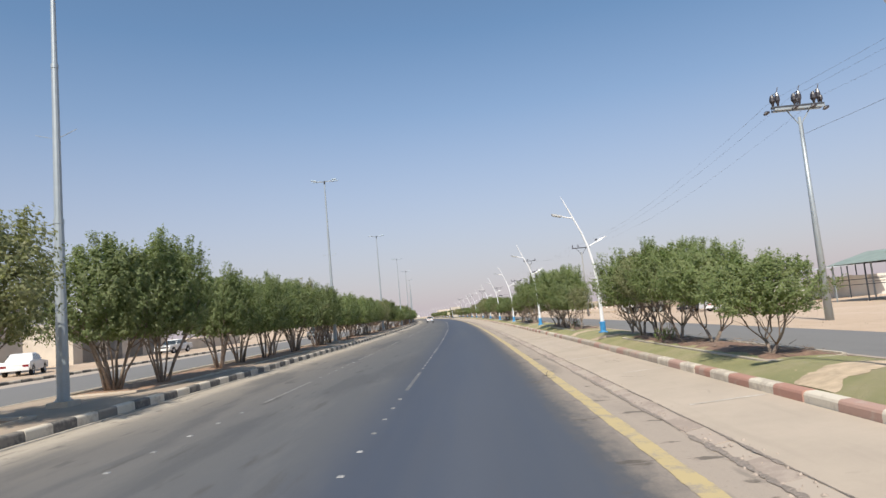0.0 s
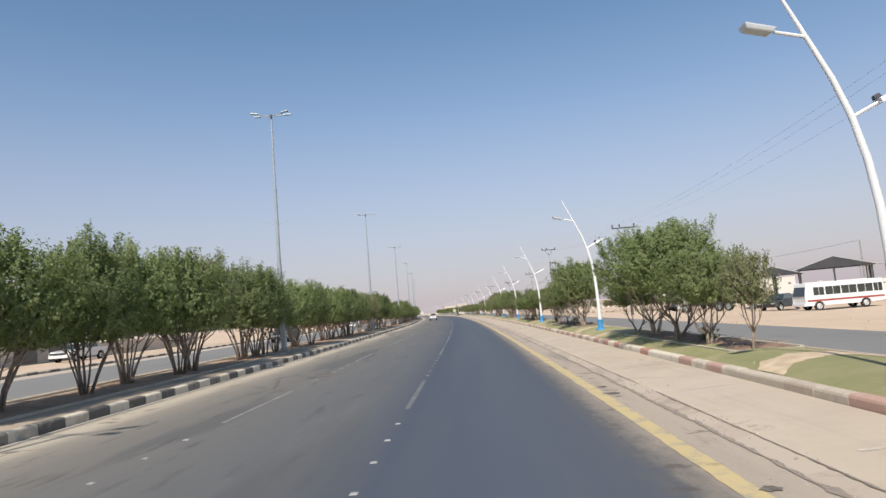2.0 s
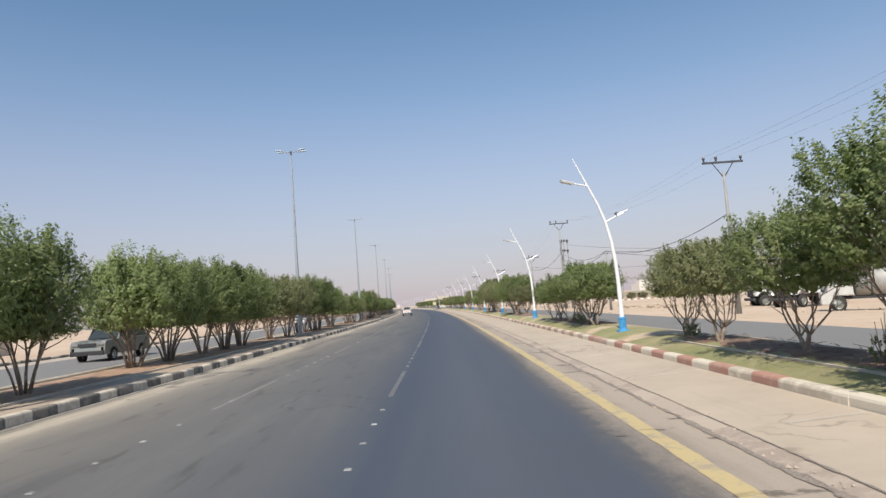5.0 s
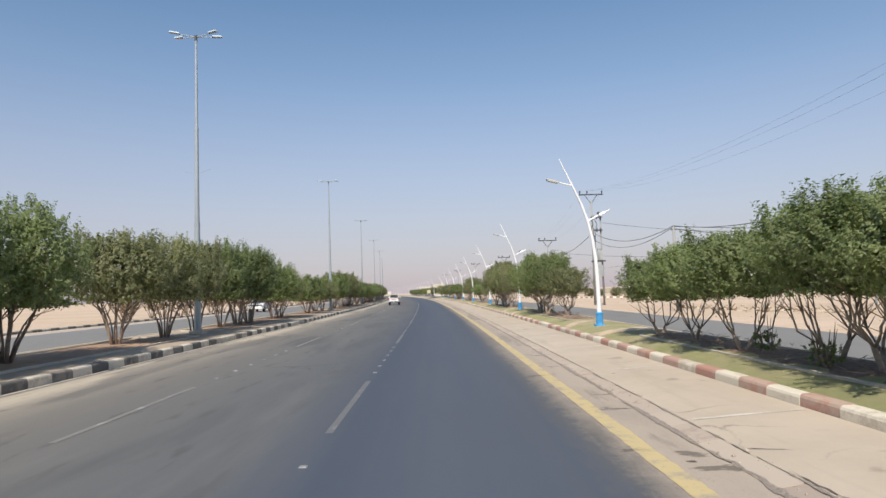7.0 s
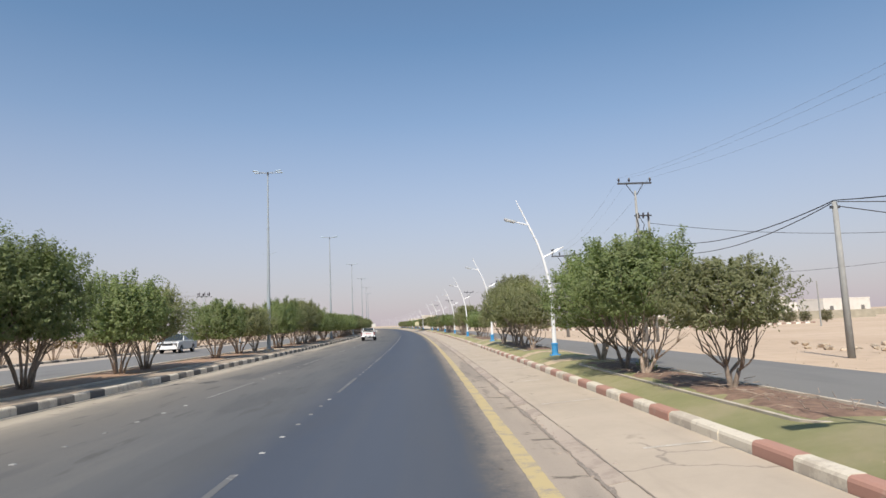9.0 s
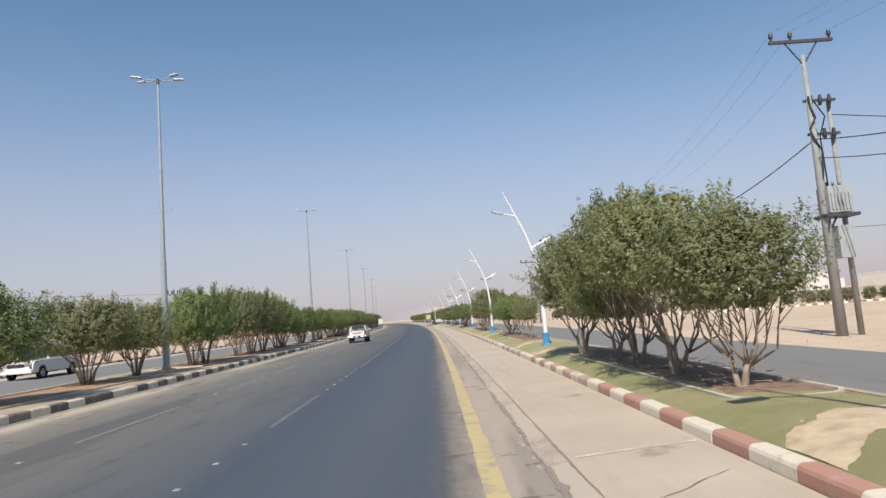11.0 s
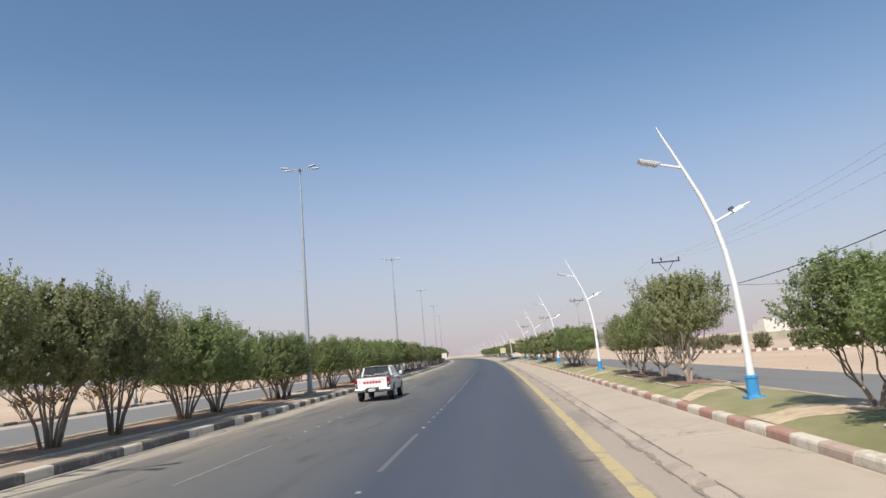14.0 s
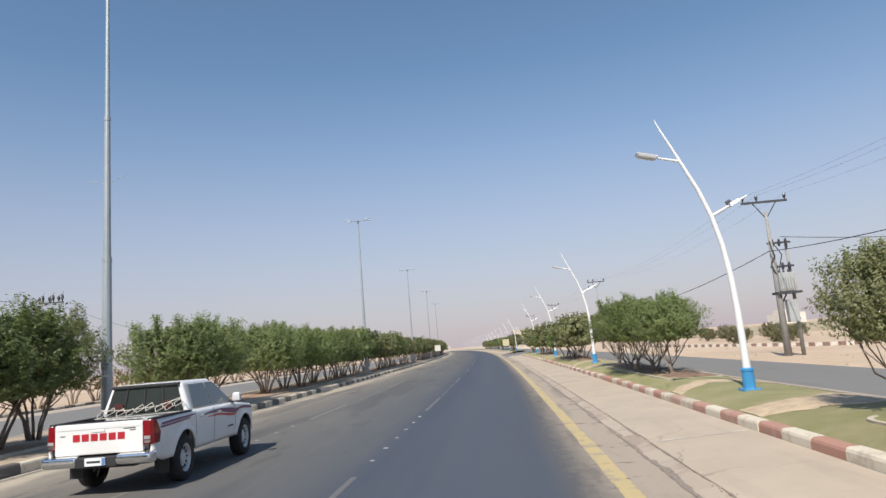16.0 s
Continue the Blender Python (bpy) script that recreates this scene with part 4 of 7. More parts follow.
rng = random.Random(5)
LEFT_TREES = [14.7, 22.6, 24.8, 31.1, 34.4, 37.6, 40.9, 43.4, 45.2, 51.0, 53.6, 55.4, 57.4, 62.0, 64.6, 71.9, 74.9, 78.5, 81.3, 84.7, 91.0, 94.4, 98.0, 102.7, 105.6,
              107.4, 113.6, 116.9, 125.7, 132.4, 136.3, 141.9, 144.8, 151.3, 154.4, 157.0, 161.6, 165.1, 171.3, 173.0, 174.8, 182.0, 184.3,
              191.3, 195.0, 197.2, 200.5, 204.5, 207.5, 210.5]
# crown tops along the row: place, height
LEFT_TOPS = [(15, 5.4), (22, 5.5), (25, 5.75), (28.7, 5.5), (32.6, 4.9), (42, 5.15), (47, 5.4), (55, 5.0), (64, 4.7), (75, 4.75), (80, 4.9), (87.5, 4.9), (92, 4.6), (96, 5.0), (104, 5.2),
             (113, 4.55), (120, 4.4), (124, 3.8), (137, 3.8), (141.2, 4.05), (145.0, 4.85), (158, 5.05), (162, 4.45), (167, 4.05), (173, 3.95), (175.6, 4.1), (182, 3.95), (187, 4.2),
             (192, 4.05), (200, 3.95), (208, 4.1), (238, 4.6)]
OLIVE = {14.7, 45.2, 55.4, 91.0, 94.4, 98.0, 116.9, 132.4, 136.3, 151.3, 154.4, 157.0, 174.8}
for i, s in enumerate(LEFT_TREES):
    k = LEFT_KINDS[(1, 4)[i % 2]] if s in OLIVE else LEFT_KINDS[(0, 2, 3)[i % 3]]
    hgt = (float(np.interp(s, *zip(*LEFT_TOPS))) - 0.25) / (k.high * 1.01) * rng.uniform(0.97, 1.03)
    wide = rng.uniform(0.92, 1.10) * (1.25 if s == 14.7 else 1.12 if s in (22.6, 24.8) else 0.84 if s == 141.9 else 1.0)
    near = min(abs(s - q) for q in (18.45, 56.8, 97.25, 137.85, 176.75))
    wide *= min(1.0, 0.72 + 0.09 * near)
    plant("median_tree", k, -13.9 + rng.uniform(-0.35, 0.35), s, 0.25, (wide, hgt), rng.uniform(0, 360),
          ("olive-green" if s in OLIVE else "dark green") + " clipped multi-stemmed tree in the median bed", "tree", "trees along the median")
s = 213.0
while s < 420:
    if abs((s - 17.3) % 40.0) > 2.0:
        k = FAR_KINDS[rng.randrange(2)]
        plant("median_tree", k, -13.9 + rng.uniform(-0.3, 0.3), s, 0.25, (rng.uniform(0.9, 1.1), rng.uniform(0.88, 0.98)), rng.uniform(0, 360),
              "clipped multi-stemmed median tree, far along the road", "tree", "trees along the median")
    s += rng.uniform(2.6, 3.8)

# X, s, height of the crown's top above the turf, kind
RIGHT_TREES = [(3.85, 13.8, 2.45, 0), (4.4, 18.1, 3.15, 0), (4.4, 20.6, 3.75, 2), (4.4, 22.9, 3.65, 1), (4.3, 24.4, 3.7, 2), (4.4, 26.0, 3.3, 0),
               (3.8, 33.5, 2.6, 3), (3.7, 35.8, 2.9, 0), (3.7, 38.1, 4.1, 2), (3.9, 41.1, 4.25, 2), (4.1, 44.1, 2.8, 0),
               (3.9, 54.2, 4.2, 2), (4.2, 56.6, 4.1, 2), (3.9, 59.1, 3.1, 0), (3.9, 62.7, 2.9, 1), (4.1, 65.2, 2.8, 1),
               (3.8, 74.3, 3.1, 0), (4.1, 75.9, 3.2, 2), (4.2, 77.2, 3.2, 0), (3.8, 79.5, 2.9, 0), (3.8, 81.7, 2.8, 0), (3.9, 84.4, 2.55, 0),
               (4.2, 97.9, 2.8, 1), (3.9, 101.4, 3.9, 2), (4.0, 103.2, 4.0, 2), (4.5, 107.1, 4.8, 2),
               (3.85, 116.3, 3.1, 1), (3.8, 118.6, 3.9, 1), (3.9, 121.1, 4.5, 1), (4.0, 123.0, 3.3, 1), (3.7, 125.4, 4.45, 1),
               (4.1, 137.6, 2.4, 3), (4.2, 140.7, 2.5, 3), (4.15, 143.2, 2.55, 0), (4.25, 146.0, 2.85, 0), (4.45, 148.5, 3.2, 0),
               (4.1, 157.6, 3.9, 1), (4.3, 161.2, 3.15, 2), (4.2, 164.2, 3.2, 1), (4.35, 167.5, 3.0, 1),
               (4.0, 178.8, 2.9, 0), (3.9, 180.6, 3.1, 2), (3.7, 182.4, 3.2, 2), (3.8, 184.4, 3.2, 0), (4.0, 187.5, 3.0, 0)]
for X, s, hgt, j in RIGHT_TREES:
    k = RIGHT_KINDS[j]
    hgt *= 0.89
    w = min(1.3, max(0.55, 0.42 + 0.2 * hgt)) * (0.72 if j == 3 else 1.04 if s == 107.1 else 1.0) * rng.uniform(0.94, 1.06)
    plant("verge_tree", k, X, s, 0.43, (w, hgt / k.high), rng.uniform(0, 360),
          ("slender young" if j == 3 else "olive-green" if j == 1 else "fresh green") + " clipped tree in the verge bed", "tree", "trees along the verge", 0.55 if s == 107.1 else 0.28 if s in (123.0, 125.4) else 0.2 if s in (146.0, 148.5, 164.2, 167.5) else 0.13 if s < 27 else 0.0)
s = 197.0
while s < 420:
    cyc = (s - 8.2) % 20.5
    if 4.5 < cyc < 16 and not GAP0 - 4 < s < GAP1 + 4:
        plant("verge_tree", FAR_KINDS[2 + rng.randrange(2)], 4.0 + rng.uniform(-0.3, 0.3), s, 0.42, (rng.uniform(0.95, 1.15), rng.uniform(0.8, 1.05)), rng.uniform(0, 360),
              "clipped verge tree, far along the road", "tree", "trees along the verge")
    s += rng.uniform(1.9, 3.0)
for X, s in ((4.1, 79.2), (4.0, 57.2), (4.1, 36.9), (3.8, 20.2), (4.1, 101.9), (4.0, 64.6), (3.75, 76.8)):
    plant("bed_bush", BUSH_KIND, X, s, 0.45, (rng.uniform(0.5, 0.7), rng.uniform(0.5, 0.65)), rng.uniform(0, 360), "small leafy bush at the foot of the verge trees", "bush", "bushes in the verge beds")
for i in range(44):
    s = 118 + i * 3.1 + rng.uniform(-0.8, 0.8)
    plant("roadside_shrub", SHRUB_KIND, -27.4 + rng.uniform(-0.5, 0.5), s, 0.28, (rng.uniform(0.9, 1.2), rng.uniform(0.8, 1.1)), rng.uniform(0, 360),
          "dry brownish many-stemmed shrub beyond the far carriageway", "shrub", "shrubs beyond the far carriageway")


# ---------------------------------------------------------------- planting beds and turf details
LAMPS = [8.2, 28.65, 48.3, 69.45, 89.55, 110.75, 131.45, 151.5, 172.1, 192.6, 213.1, 233.6]
LAMP_X = {28.65: 3.81, 48.3: 3.58, 69.45: 3.55, 89.55: 3.58, 151.5: 3.64, 172.1: 3.77}
FAR_LAMPS = [274.6 + 20.5 * i for i in range(15)]


def ring_frame(bm, X0, X1, s0, s1, z, w, h, rad=0.45):
    """A low edging round a bed with round corners, in road coordinates."""
    pts = []
    for cx, cs, a0 in ((X1 - rad, s1 - rad, 0), (X0 + rad, s1 - rad, 90), (X0 + rad, s0 + rad, 180), (X1 - rad, s0 + rad, 270)):
        for k in range(5):
            a = radians(a0 + 22.5 * k)
            pts.append((cx, cs, math.cos(a), math.sin(a)))
    rings = []
    for cx, cs, c, q in pts:
        rings.append([bm.verts.new(bent(cx + c * (rad + o), cs + q * (rad + o), z + dz)) for o, dz in ((0, -0.12), (0.01, h), (-w + 0.01, h), (-w, -0.12))])
    n = len(rings)
    for i in range(n):
        a, b = rings[i], rings[(i + 1) % n]
        for j in range(3):
            bm.faces.new((a[j], b[j], b[j + 1], a[j + 1]))
    bmesh.ops.recalc_face_normals(bm, faces=bm.faces[:])
    return bm


def lumpy_bed(bm, X0, X1, s0, s1, z, amp, step=0.35):
    """A rough mounded surface of soil or mulch."""
    nx, ns = max(2, int((X1 - X0) / step)), max(2, int((s1 - s0) / step))
    g = []
    for i in range(ns + 1):
        s = s0 + (s1 - s0) * i / ns
        g.append([bm.verts.new(bent(X0 + (X1 - X0) * j / nx, s, z + (amp * noise.noise(Vector((j * 0.9, s * 2.6, 1.0))) if 0 < j < nx and 0 < i < ns else -0.08))) for j in range(nx + 1)])
    for a, b in zip(g, g[1:]):
        for j in range(nx):
            bm.faces.new((a[j], a[j + 1], b[j + 1], b[j]))
    return bm


for a, b in zip(LAMPS, LAMPS[1:]):
    bed = thing("verge_bed", along(4.15, (a + b) / 2, 0), "mulched tree bed with pale concrete edging in the turf", "planting bed", "beds in the verge", "structure")
    inv = bed.matrix_basis.inverted()
    for nm, bm, m, sm in (("mulch", lumpy_bed(bmesh.new(), 3.38, 4.93, a + 4.75, b - 4.75, 0.475, 0.06), MULCH, True),
                          ("edging", ring_frame(bmesh.new(), 3.36, 4.95, a + 4.65, b - 4.65, 0.42, 0.075, 0.026), EDGING, False)):
        o = part(nm, bm, m, bed, smooth=sm)
        o.matrix_parent_inverse = inv
    # dry sticks and litter on the mulch
    bm = bmesh.new()
    r2 = random.Random(int(a * 10))
    for k in range(150):
        X, s = r2.uniform(3.5, 4.85), r2.uniform(a + 5.0, b - 5.0)
        ang, ln = r2.uniform(0, math.pi), r2.uniform(0.08, 0.32)
        p = bent(X, s, 0.50 + r2.uniform(0, 0.04))
        d = Vector((math.cos(ang), math.sin(ang), r2.uniform(-0.1, 0.35))) * ln
        tube(bm, [p, p + d], [0.008, 0.004], 3)
    tagged(part("litter", bm, BARK, bed), "dry twigs lying on the mulch").matrix_parent_inverse = inv

TURF_Z = [(2.735, 0.272), (3.2, 0.39), (3.72, 0.455), (4.6, 0.44), (5.2, 0.34), (5.30, 0.30)]


def turf_z(X):
    return float(np.interp(X, [p[0] for p in TURF_Z], [p[1] for p in TURF_Z]))


def sand_band(name, curve, widths):
    """A curved bare strip laid over the turf."""
    bm = bmesh.new()
    prev = None
    r3 = random.Random(int(curve[0][1] * 10))
    m = 16
    for k in range((len(curve) - 1) * m + 1):
        i, f = min(k // m, len(curve) - 2), (k - min(k // m, len(curve) - 2) * m) / m
        X, s = curve[i][0] + (curve[i + 1][0] - curve[i][0]) * f, curve[i][1] + (curve[i + 1][1] - curve[i][1]) * f
        w = widths[i] + (widths[i + 1] - widths[i]) * f
        cur = [bm.verts.new(bent(X, s + o * w + (0.16 * noise.noise(Vector((X * 2.3, s * 0.7 + o * 9, 3.0))) + 0.07 * noise.noise(Vector((X * 9.0, o * 7, s))) if abs(o) > 0.4 else 0), turf_z(X) + (0.014 if abs(o) < 0.4 else 0.006))) for o in (-0.5, -0.2, 0.2, 0.5)]
        if prev:
            for j in range(3):
                bm.faces.new((prev[j], cur[j], cur[j + 1], prev[j + 1]))
        prev = cur
    return bm


sand = thing("bare_sand", Matrix(), "curved bare sandy strips worn into the turf beside the lamps", "bare ground", "", "structure")
for i, a in enumerate(LAMPS):
    r2 = random.Random(i)
    for sgn, off in ((1, 2.25), (-1, -2.55)):
        cv = [(2.80 + 0.31 * k, a + off + sgn * (0.62 * math.sin(k / 8 * math.pi) - 0.1) + (0.09 * k if sgn < 0 else 0.05 * k) + r2.uniform(-0.05, 0.05)) for k in range(9)]
        part("sand_strip", sand_band("sand_strip", cv, [1.0 + (0.12 * k if sgn < 0 else 0.0) + r2.uniform(-0.15, 0.15) for k in range(9)]), TURF_SAND, sand)

bm = bmesh.new()
r2 = random.Random(31)
for a in LAMPS:
    for k in range(90):
        near = r2.random() < 0.5
        X = r2.uniform(2.9, 5.1)
        s = a + (2.9 if near else -2.7) + r2.gauss(0, 0.38)
        r = 0.010 + 0.026 * r2.random() ** 3
        q = bent(X, s, turf_z(X) + 0.008)
        vs = [bm.verts.new(q + Vector((r * r2.uniform(0.7, 1.3) * math.cos(b), r * r2.uniform(0.7, 1.3) * math.sin(b), -0.02))) for b in (0.3, 1.7, 2.9, 4.1, 5.3)]
        tip = bm.verts.new(q + Vector((r * 0.2, 0, r * 0.5)))
        for b in range(5):
            bm.faces.new((vs[b], vs[(b + 1) % 5], tip))
tagged(part("clods", bm, TURF_SAND), "small sandy clods scattered on the bare strips", "clods", "", "stuff")

# left median: soil beds between the tall poles
TALL = [-22.0, 18.45, 56.8, 97.25, 137.85, 176.75] + [217.4 + 40.03 * i for i in range(0, 4)]
TALL_X = {97.25: -13.47, 176.75: -13.24}
for a, b in zip(TALL, TALL[1:]):
    bed = thing("median_bed", along(-13.9, (a + b) / 2, 0), "reddish soil bed with low concrete edging in the median", "planting bed", "beds in the median", "structure")
    inv = bed.matrix_basis.inverted()
    s0, s1 = a + 3.0, b - 2.2
    part("soil", lumpy_bed(bmesh.new(), -15.55, -12.55, s0, s1, 0.255, 0.06, 0.5), SOIL, bed, smooth=True).matrix_parent_inverse = inv
    part("edging", ring_frame(bmesh.new(), -15.6, -12.5, s0 - 0.06, s1 + 0.06, 0.2, 0.11, 0.075, 0.3), EDGING, bed).matrix_parent_inverse = inv


# ---------------------------------------------------------------- lamps
def curved_lamp():
    """White leaning lamp with a blue foot and two heads; its foot at the origin, the road to its left."""
    ob = thing("street_lamp", Matrix(), "white curved street lamp on a blue foot, one head each side", "street lamp", "curved lamps along the verge")
    bm = bmesh.new()
    box(bm, (-0.175, -0.175, -0.10), (0.175, 0.175, 0.018), 1.0)
    tube(bm, [(0, 0, 0.018), (0, 0, 0.04), (0, 0, 0.385), (0, 0, 0.39), (0, 0, 0.44), (0, 0, 0.455)], [0.130, 0.124, 0.117, 0.132, 0.132, 0.10], 16)
    for sx in (-1, 1):
        for sy in (-1, 1):
            tube(bm, [(sx * 0.15, sy * 0.15, 0.015), (sx * 0.15, sy * 0.15, 0.045)], 0.014, 6)
    part("foot", bm, LAMP_BLUE, ob, "bright blue steel foot")
    bm = bmesh.new()
    box(bm, (-0.04, -0.126, 0.12), (0.04, -0.112, 0.28), 1.0)
    part("foot_hatch", bm, LAMP_BLUE, ob)
    line = [(0.0, 0.42), (0.0, 0.43), (0.0, 0.46), (0.0, 1.0), (-0.01, 1.7), (-0.04, 2.4), (-0.12, 3.1), (-0.26, 3.75), (-0.46, 4.35), (-0.70, 4.9), (-0.92, 5.4), (-1.10, 5.80), (-1.188, 6.015), (-1.19, 6.02)]
    rr = [0.082, 0.082, 0.082, 0.075, 0.068, 0.062, 0.056, 0.050, 0.044, 0.037, 0.030, 0.022, 0.0125, 0.012]
    bm = bmesh.new()
    tube(bm, [(x, 0, z) for x, z in line], rr, 12)
    part("pole", bm, LAMP_WHITE, ob, "white tapered pole leaning over the road", True)
    for nm, a, b, c, d in (("left", (-0.76, 5.03), (-1.22, 5.15), (-1.22, 5.15), (-1.70, 5.28)), ("right", (-0.28, 3.72), (0.14, 3.92), (0.14, 3.92), (0.56, 4.12))):
        bm = bmesh.new()
        tube(bm, [(a[0], 0, a[1]), (b[0], 0, b[1])], [0.03, 0.026], 8)
        part("arm", bm, LAMP_WHITE, ob)
        u = Vector((d[0] - c[0], 0, d[1] - c[1]))
        ln = u.length
        ang = math.atan2(u.z, u.x)
        m = Matrix.Translation((c[0], 0, c[1])) @ Matrix.Rotation(-ang, 4, "Y")
        if nm == "right":
            bm = bmesh.new()
            box(bm, (0.0, -0.12, -0.035), (ln * 0.55, 0.12, 0.045), 0.8, 0.015)
            h = part("lamp_head", bm, LAMP_HEAD, ob, "grey lamp head")
            bm = bmesh.new()
            box(bm, (-0.02, -0.04, 0.05), (0.10, 0.04, 0.12), 0.8, 0.01)
            part("photocell", bm, DARK_STEEL, h)
            bm = bmesh.new()
            tube(bm, [(ln * 0.5, 0, 0), (ln, 0, 0.0)], [0.03, 0.016], 8)
            part("end_rod", bm, LAMP_WHITE, h)
        else:
            bm = bmesh.new()
            box(bm, (0.0, -0.13, -0.03), (ln, 0.13, 0.05), 0.78, 0.02)
            h = part("lamp_head", bm, LAMP_HEAD, ob, "grey lamp head")
            bm = bmesh.new()
            box(bm, (ln * 0.3, -0.10, -0.045), (ln * 0.95, 0.10, -0.031), 1.0, 0.004)
            part("lens", bm, LENS, h, "dull glass lens")
        h.matrix_basis = m
    return ob


first = curved_lamp()
first.matrix_basis = along(3.72, LAMPS[0], 0.455)
for s in LAMPS[1:] + FAR_LAMPS:
    copy_thing(first, along(LAMP_X.get(s, 3.72), s, 0.455))


def tall_light():
    """Tall galvanised pole with a cross of four lights."""
    ob = thing("tall_street_light", Matrix(), "tall galvanised steel light pole with four heads", "street light", "tall lights along the median")
    bm = bmesh.new()
    box(bm, (-0.32, -0.32, -0.1), (0.32, 0.32, 0.10), 0.94, 0.02)
    part("plinth", bm, EDGING, ob, "cast concrete plinth")
    bm = bmesh.new()
    tube(bm, [(0, 0, 0.10), (0, 0, 0.125)], 0.24, 12)
    for k in range(6):
        a = k * math.pi / 3
        tube(bm, [(0.2 * math.cos(a), 0.2 * math.sin(a), 0.12), (0.2 * math.cos(a), 0.2 * math.sin(a), 0.18)], 0.017, 6)
    part("base_flange", bm, GALV, ob)
    for lo, hi, r0, r1 in ((0.12, 5.2, 0.165, 0.128), (5.1, 9.8, 0.115, 0.088), (9.7, 14.15, 0.078, 0.052)):
        bm = bmesh.new()
        tube(bm, [(0, 0, lo), (0, 0, hi)], [r0, r1], 12)
        tube(bm, [(0, 0, hi - 0.13), (0, 0, hi)], [r1 + 0.012, r1 + 0.012], 12)
        part("shaft", bm, GALV, ob, smooth=False)
    bm = bmesh.new()
    box(bm, (-0.07, 0.13, 0.7), (0.07, 0.178, 1.35), 1.0, 0.01)
    part("hatch", bm, GALV, ob)
    bm = bmesh.new()
    tube(bm, [(-0.62, 0, 7.72), (0, 0, 7.55), (0.62, 0, 7.80)], 0.009, 5)
    part("flag_bracket", bm, GALV, ob, "thin flag bracket")
    bm = bmesh.new()
    tube(bm, [(0, 0, 14.12), (0, 0, 14.40)], [0.072, 0.072], 10)
    part("hub", bm, DARK_STEEL, ob, "dark steel hub")
    for k, (az, l) in enumerate(((18, 1.25), (-18, 1.25), (162, 1.25), (198, 1.25))):
        a = radians(az)
        d = Vector((math.cos(a), math.sin(a), 0))
        bm = bmesh.new()
        tube(bm, [Vector((0, 0, 14.33)), d * 0.78 + Vector((0, 0, 14.37))], [0.026, 0.022], 8)
        arm = part("arm", bm, GALV, ob)
        bm = bmesh.new()
        box(bm, (0.72, -0.105, -0.02), (l - 0.02, 0.105, 0.052), 0.8, 0.015)
        h = part("light_head", bm, TALL_HEAD, ob, "flat grey light head")
        h.matrix_basis = pose(0, 0, 14.36, 0, -4, az)
        bm = bmesh.new()
        box(bm, (0.80, -0.08, -0.034), (l - 0.08, 0.08, -0.021), 1.0, 0.004)
        part("lens", bm, LENS, h)
    return ob


first = tall_light()
first.matrix_basis = along(-13.35, TALL[1], 0.27)
for s in [TALL[0]] + TALL[2:]:
    copy_thing(first, along(TALL_X.get(s, -13.33), s, 0.27))


# ---------------------------------------------------------------- power line
def insulator(bm, x, y, z, h=0.30, r=0.075):
    tube(bm, [(x, y, z), (x, y, z + h * 0.3), (x, y, z + h * 0.45), (x, y, z + h * 0.75), (x, y, z + h)], [0.03, r * 0.6, r, r * 0.9, r * 0.45], 8)


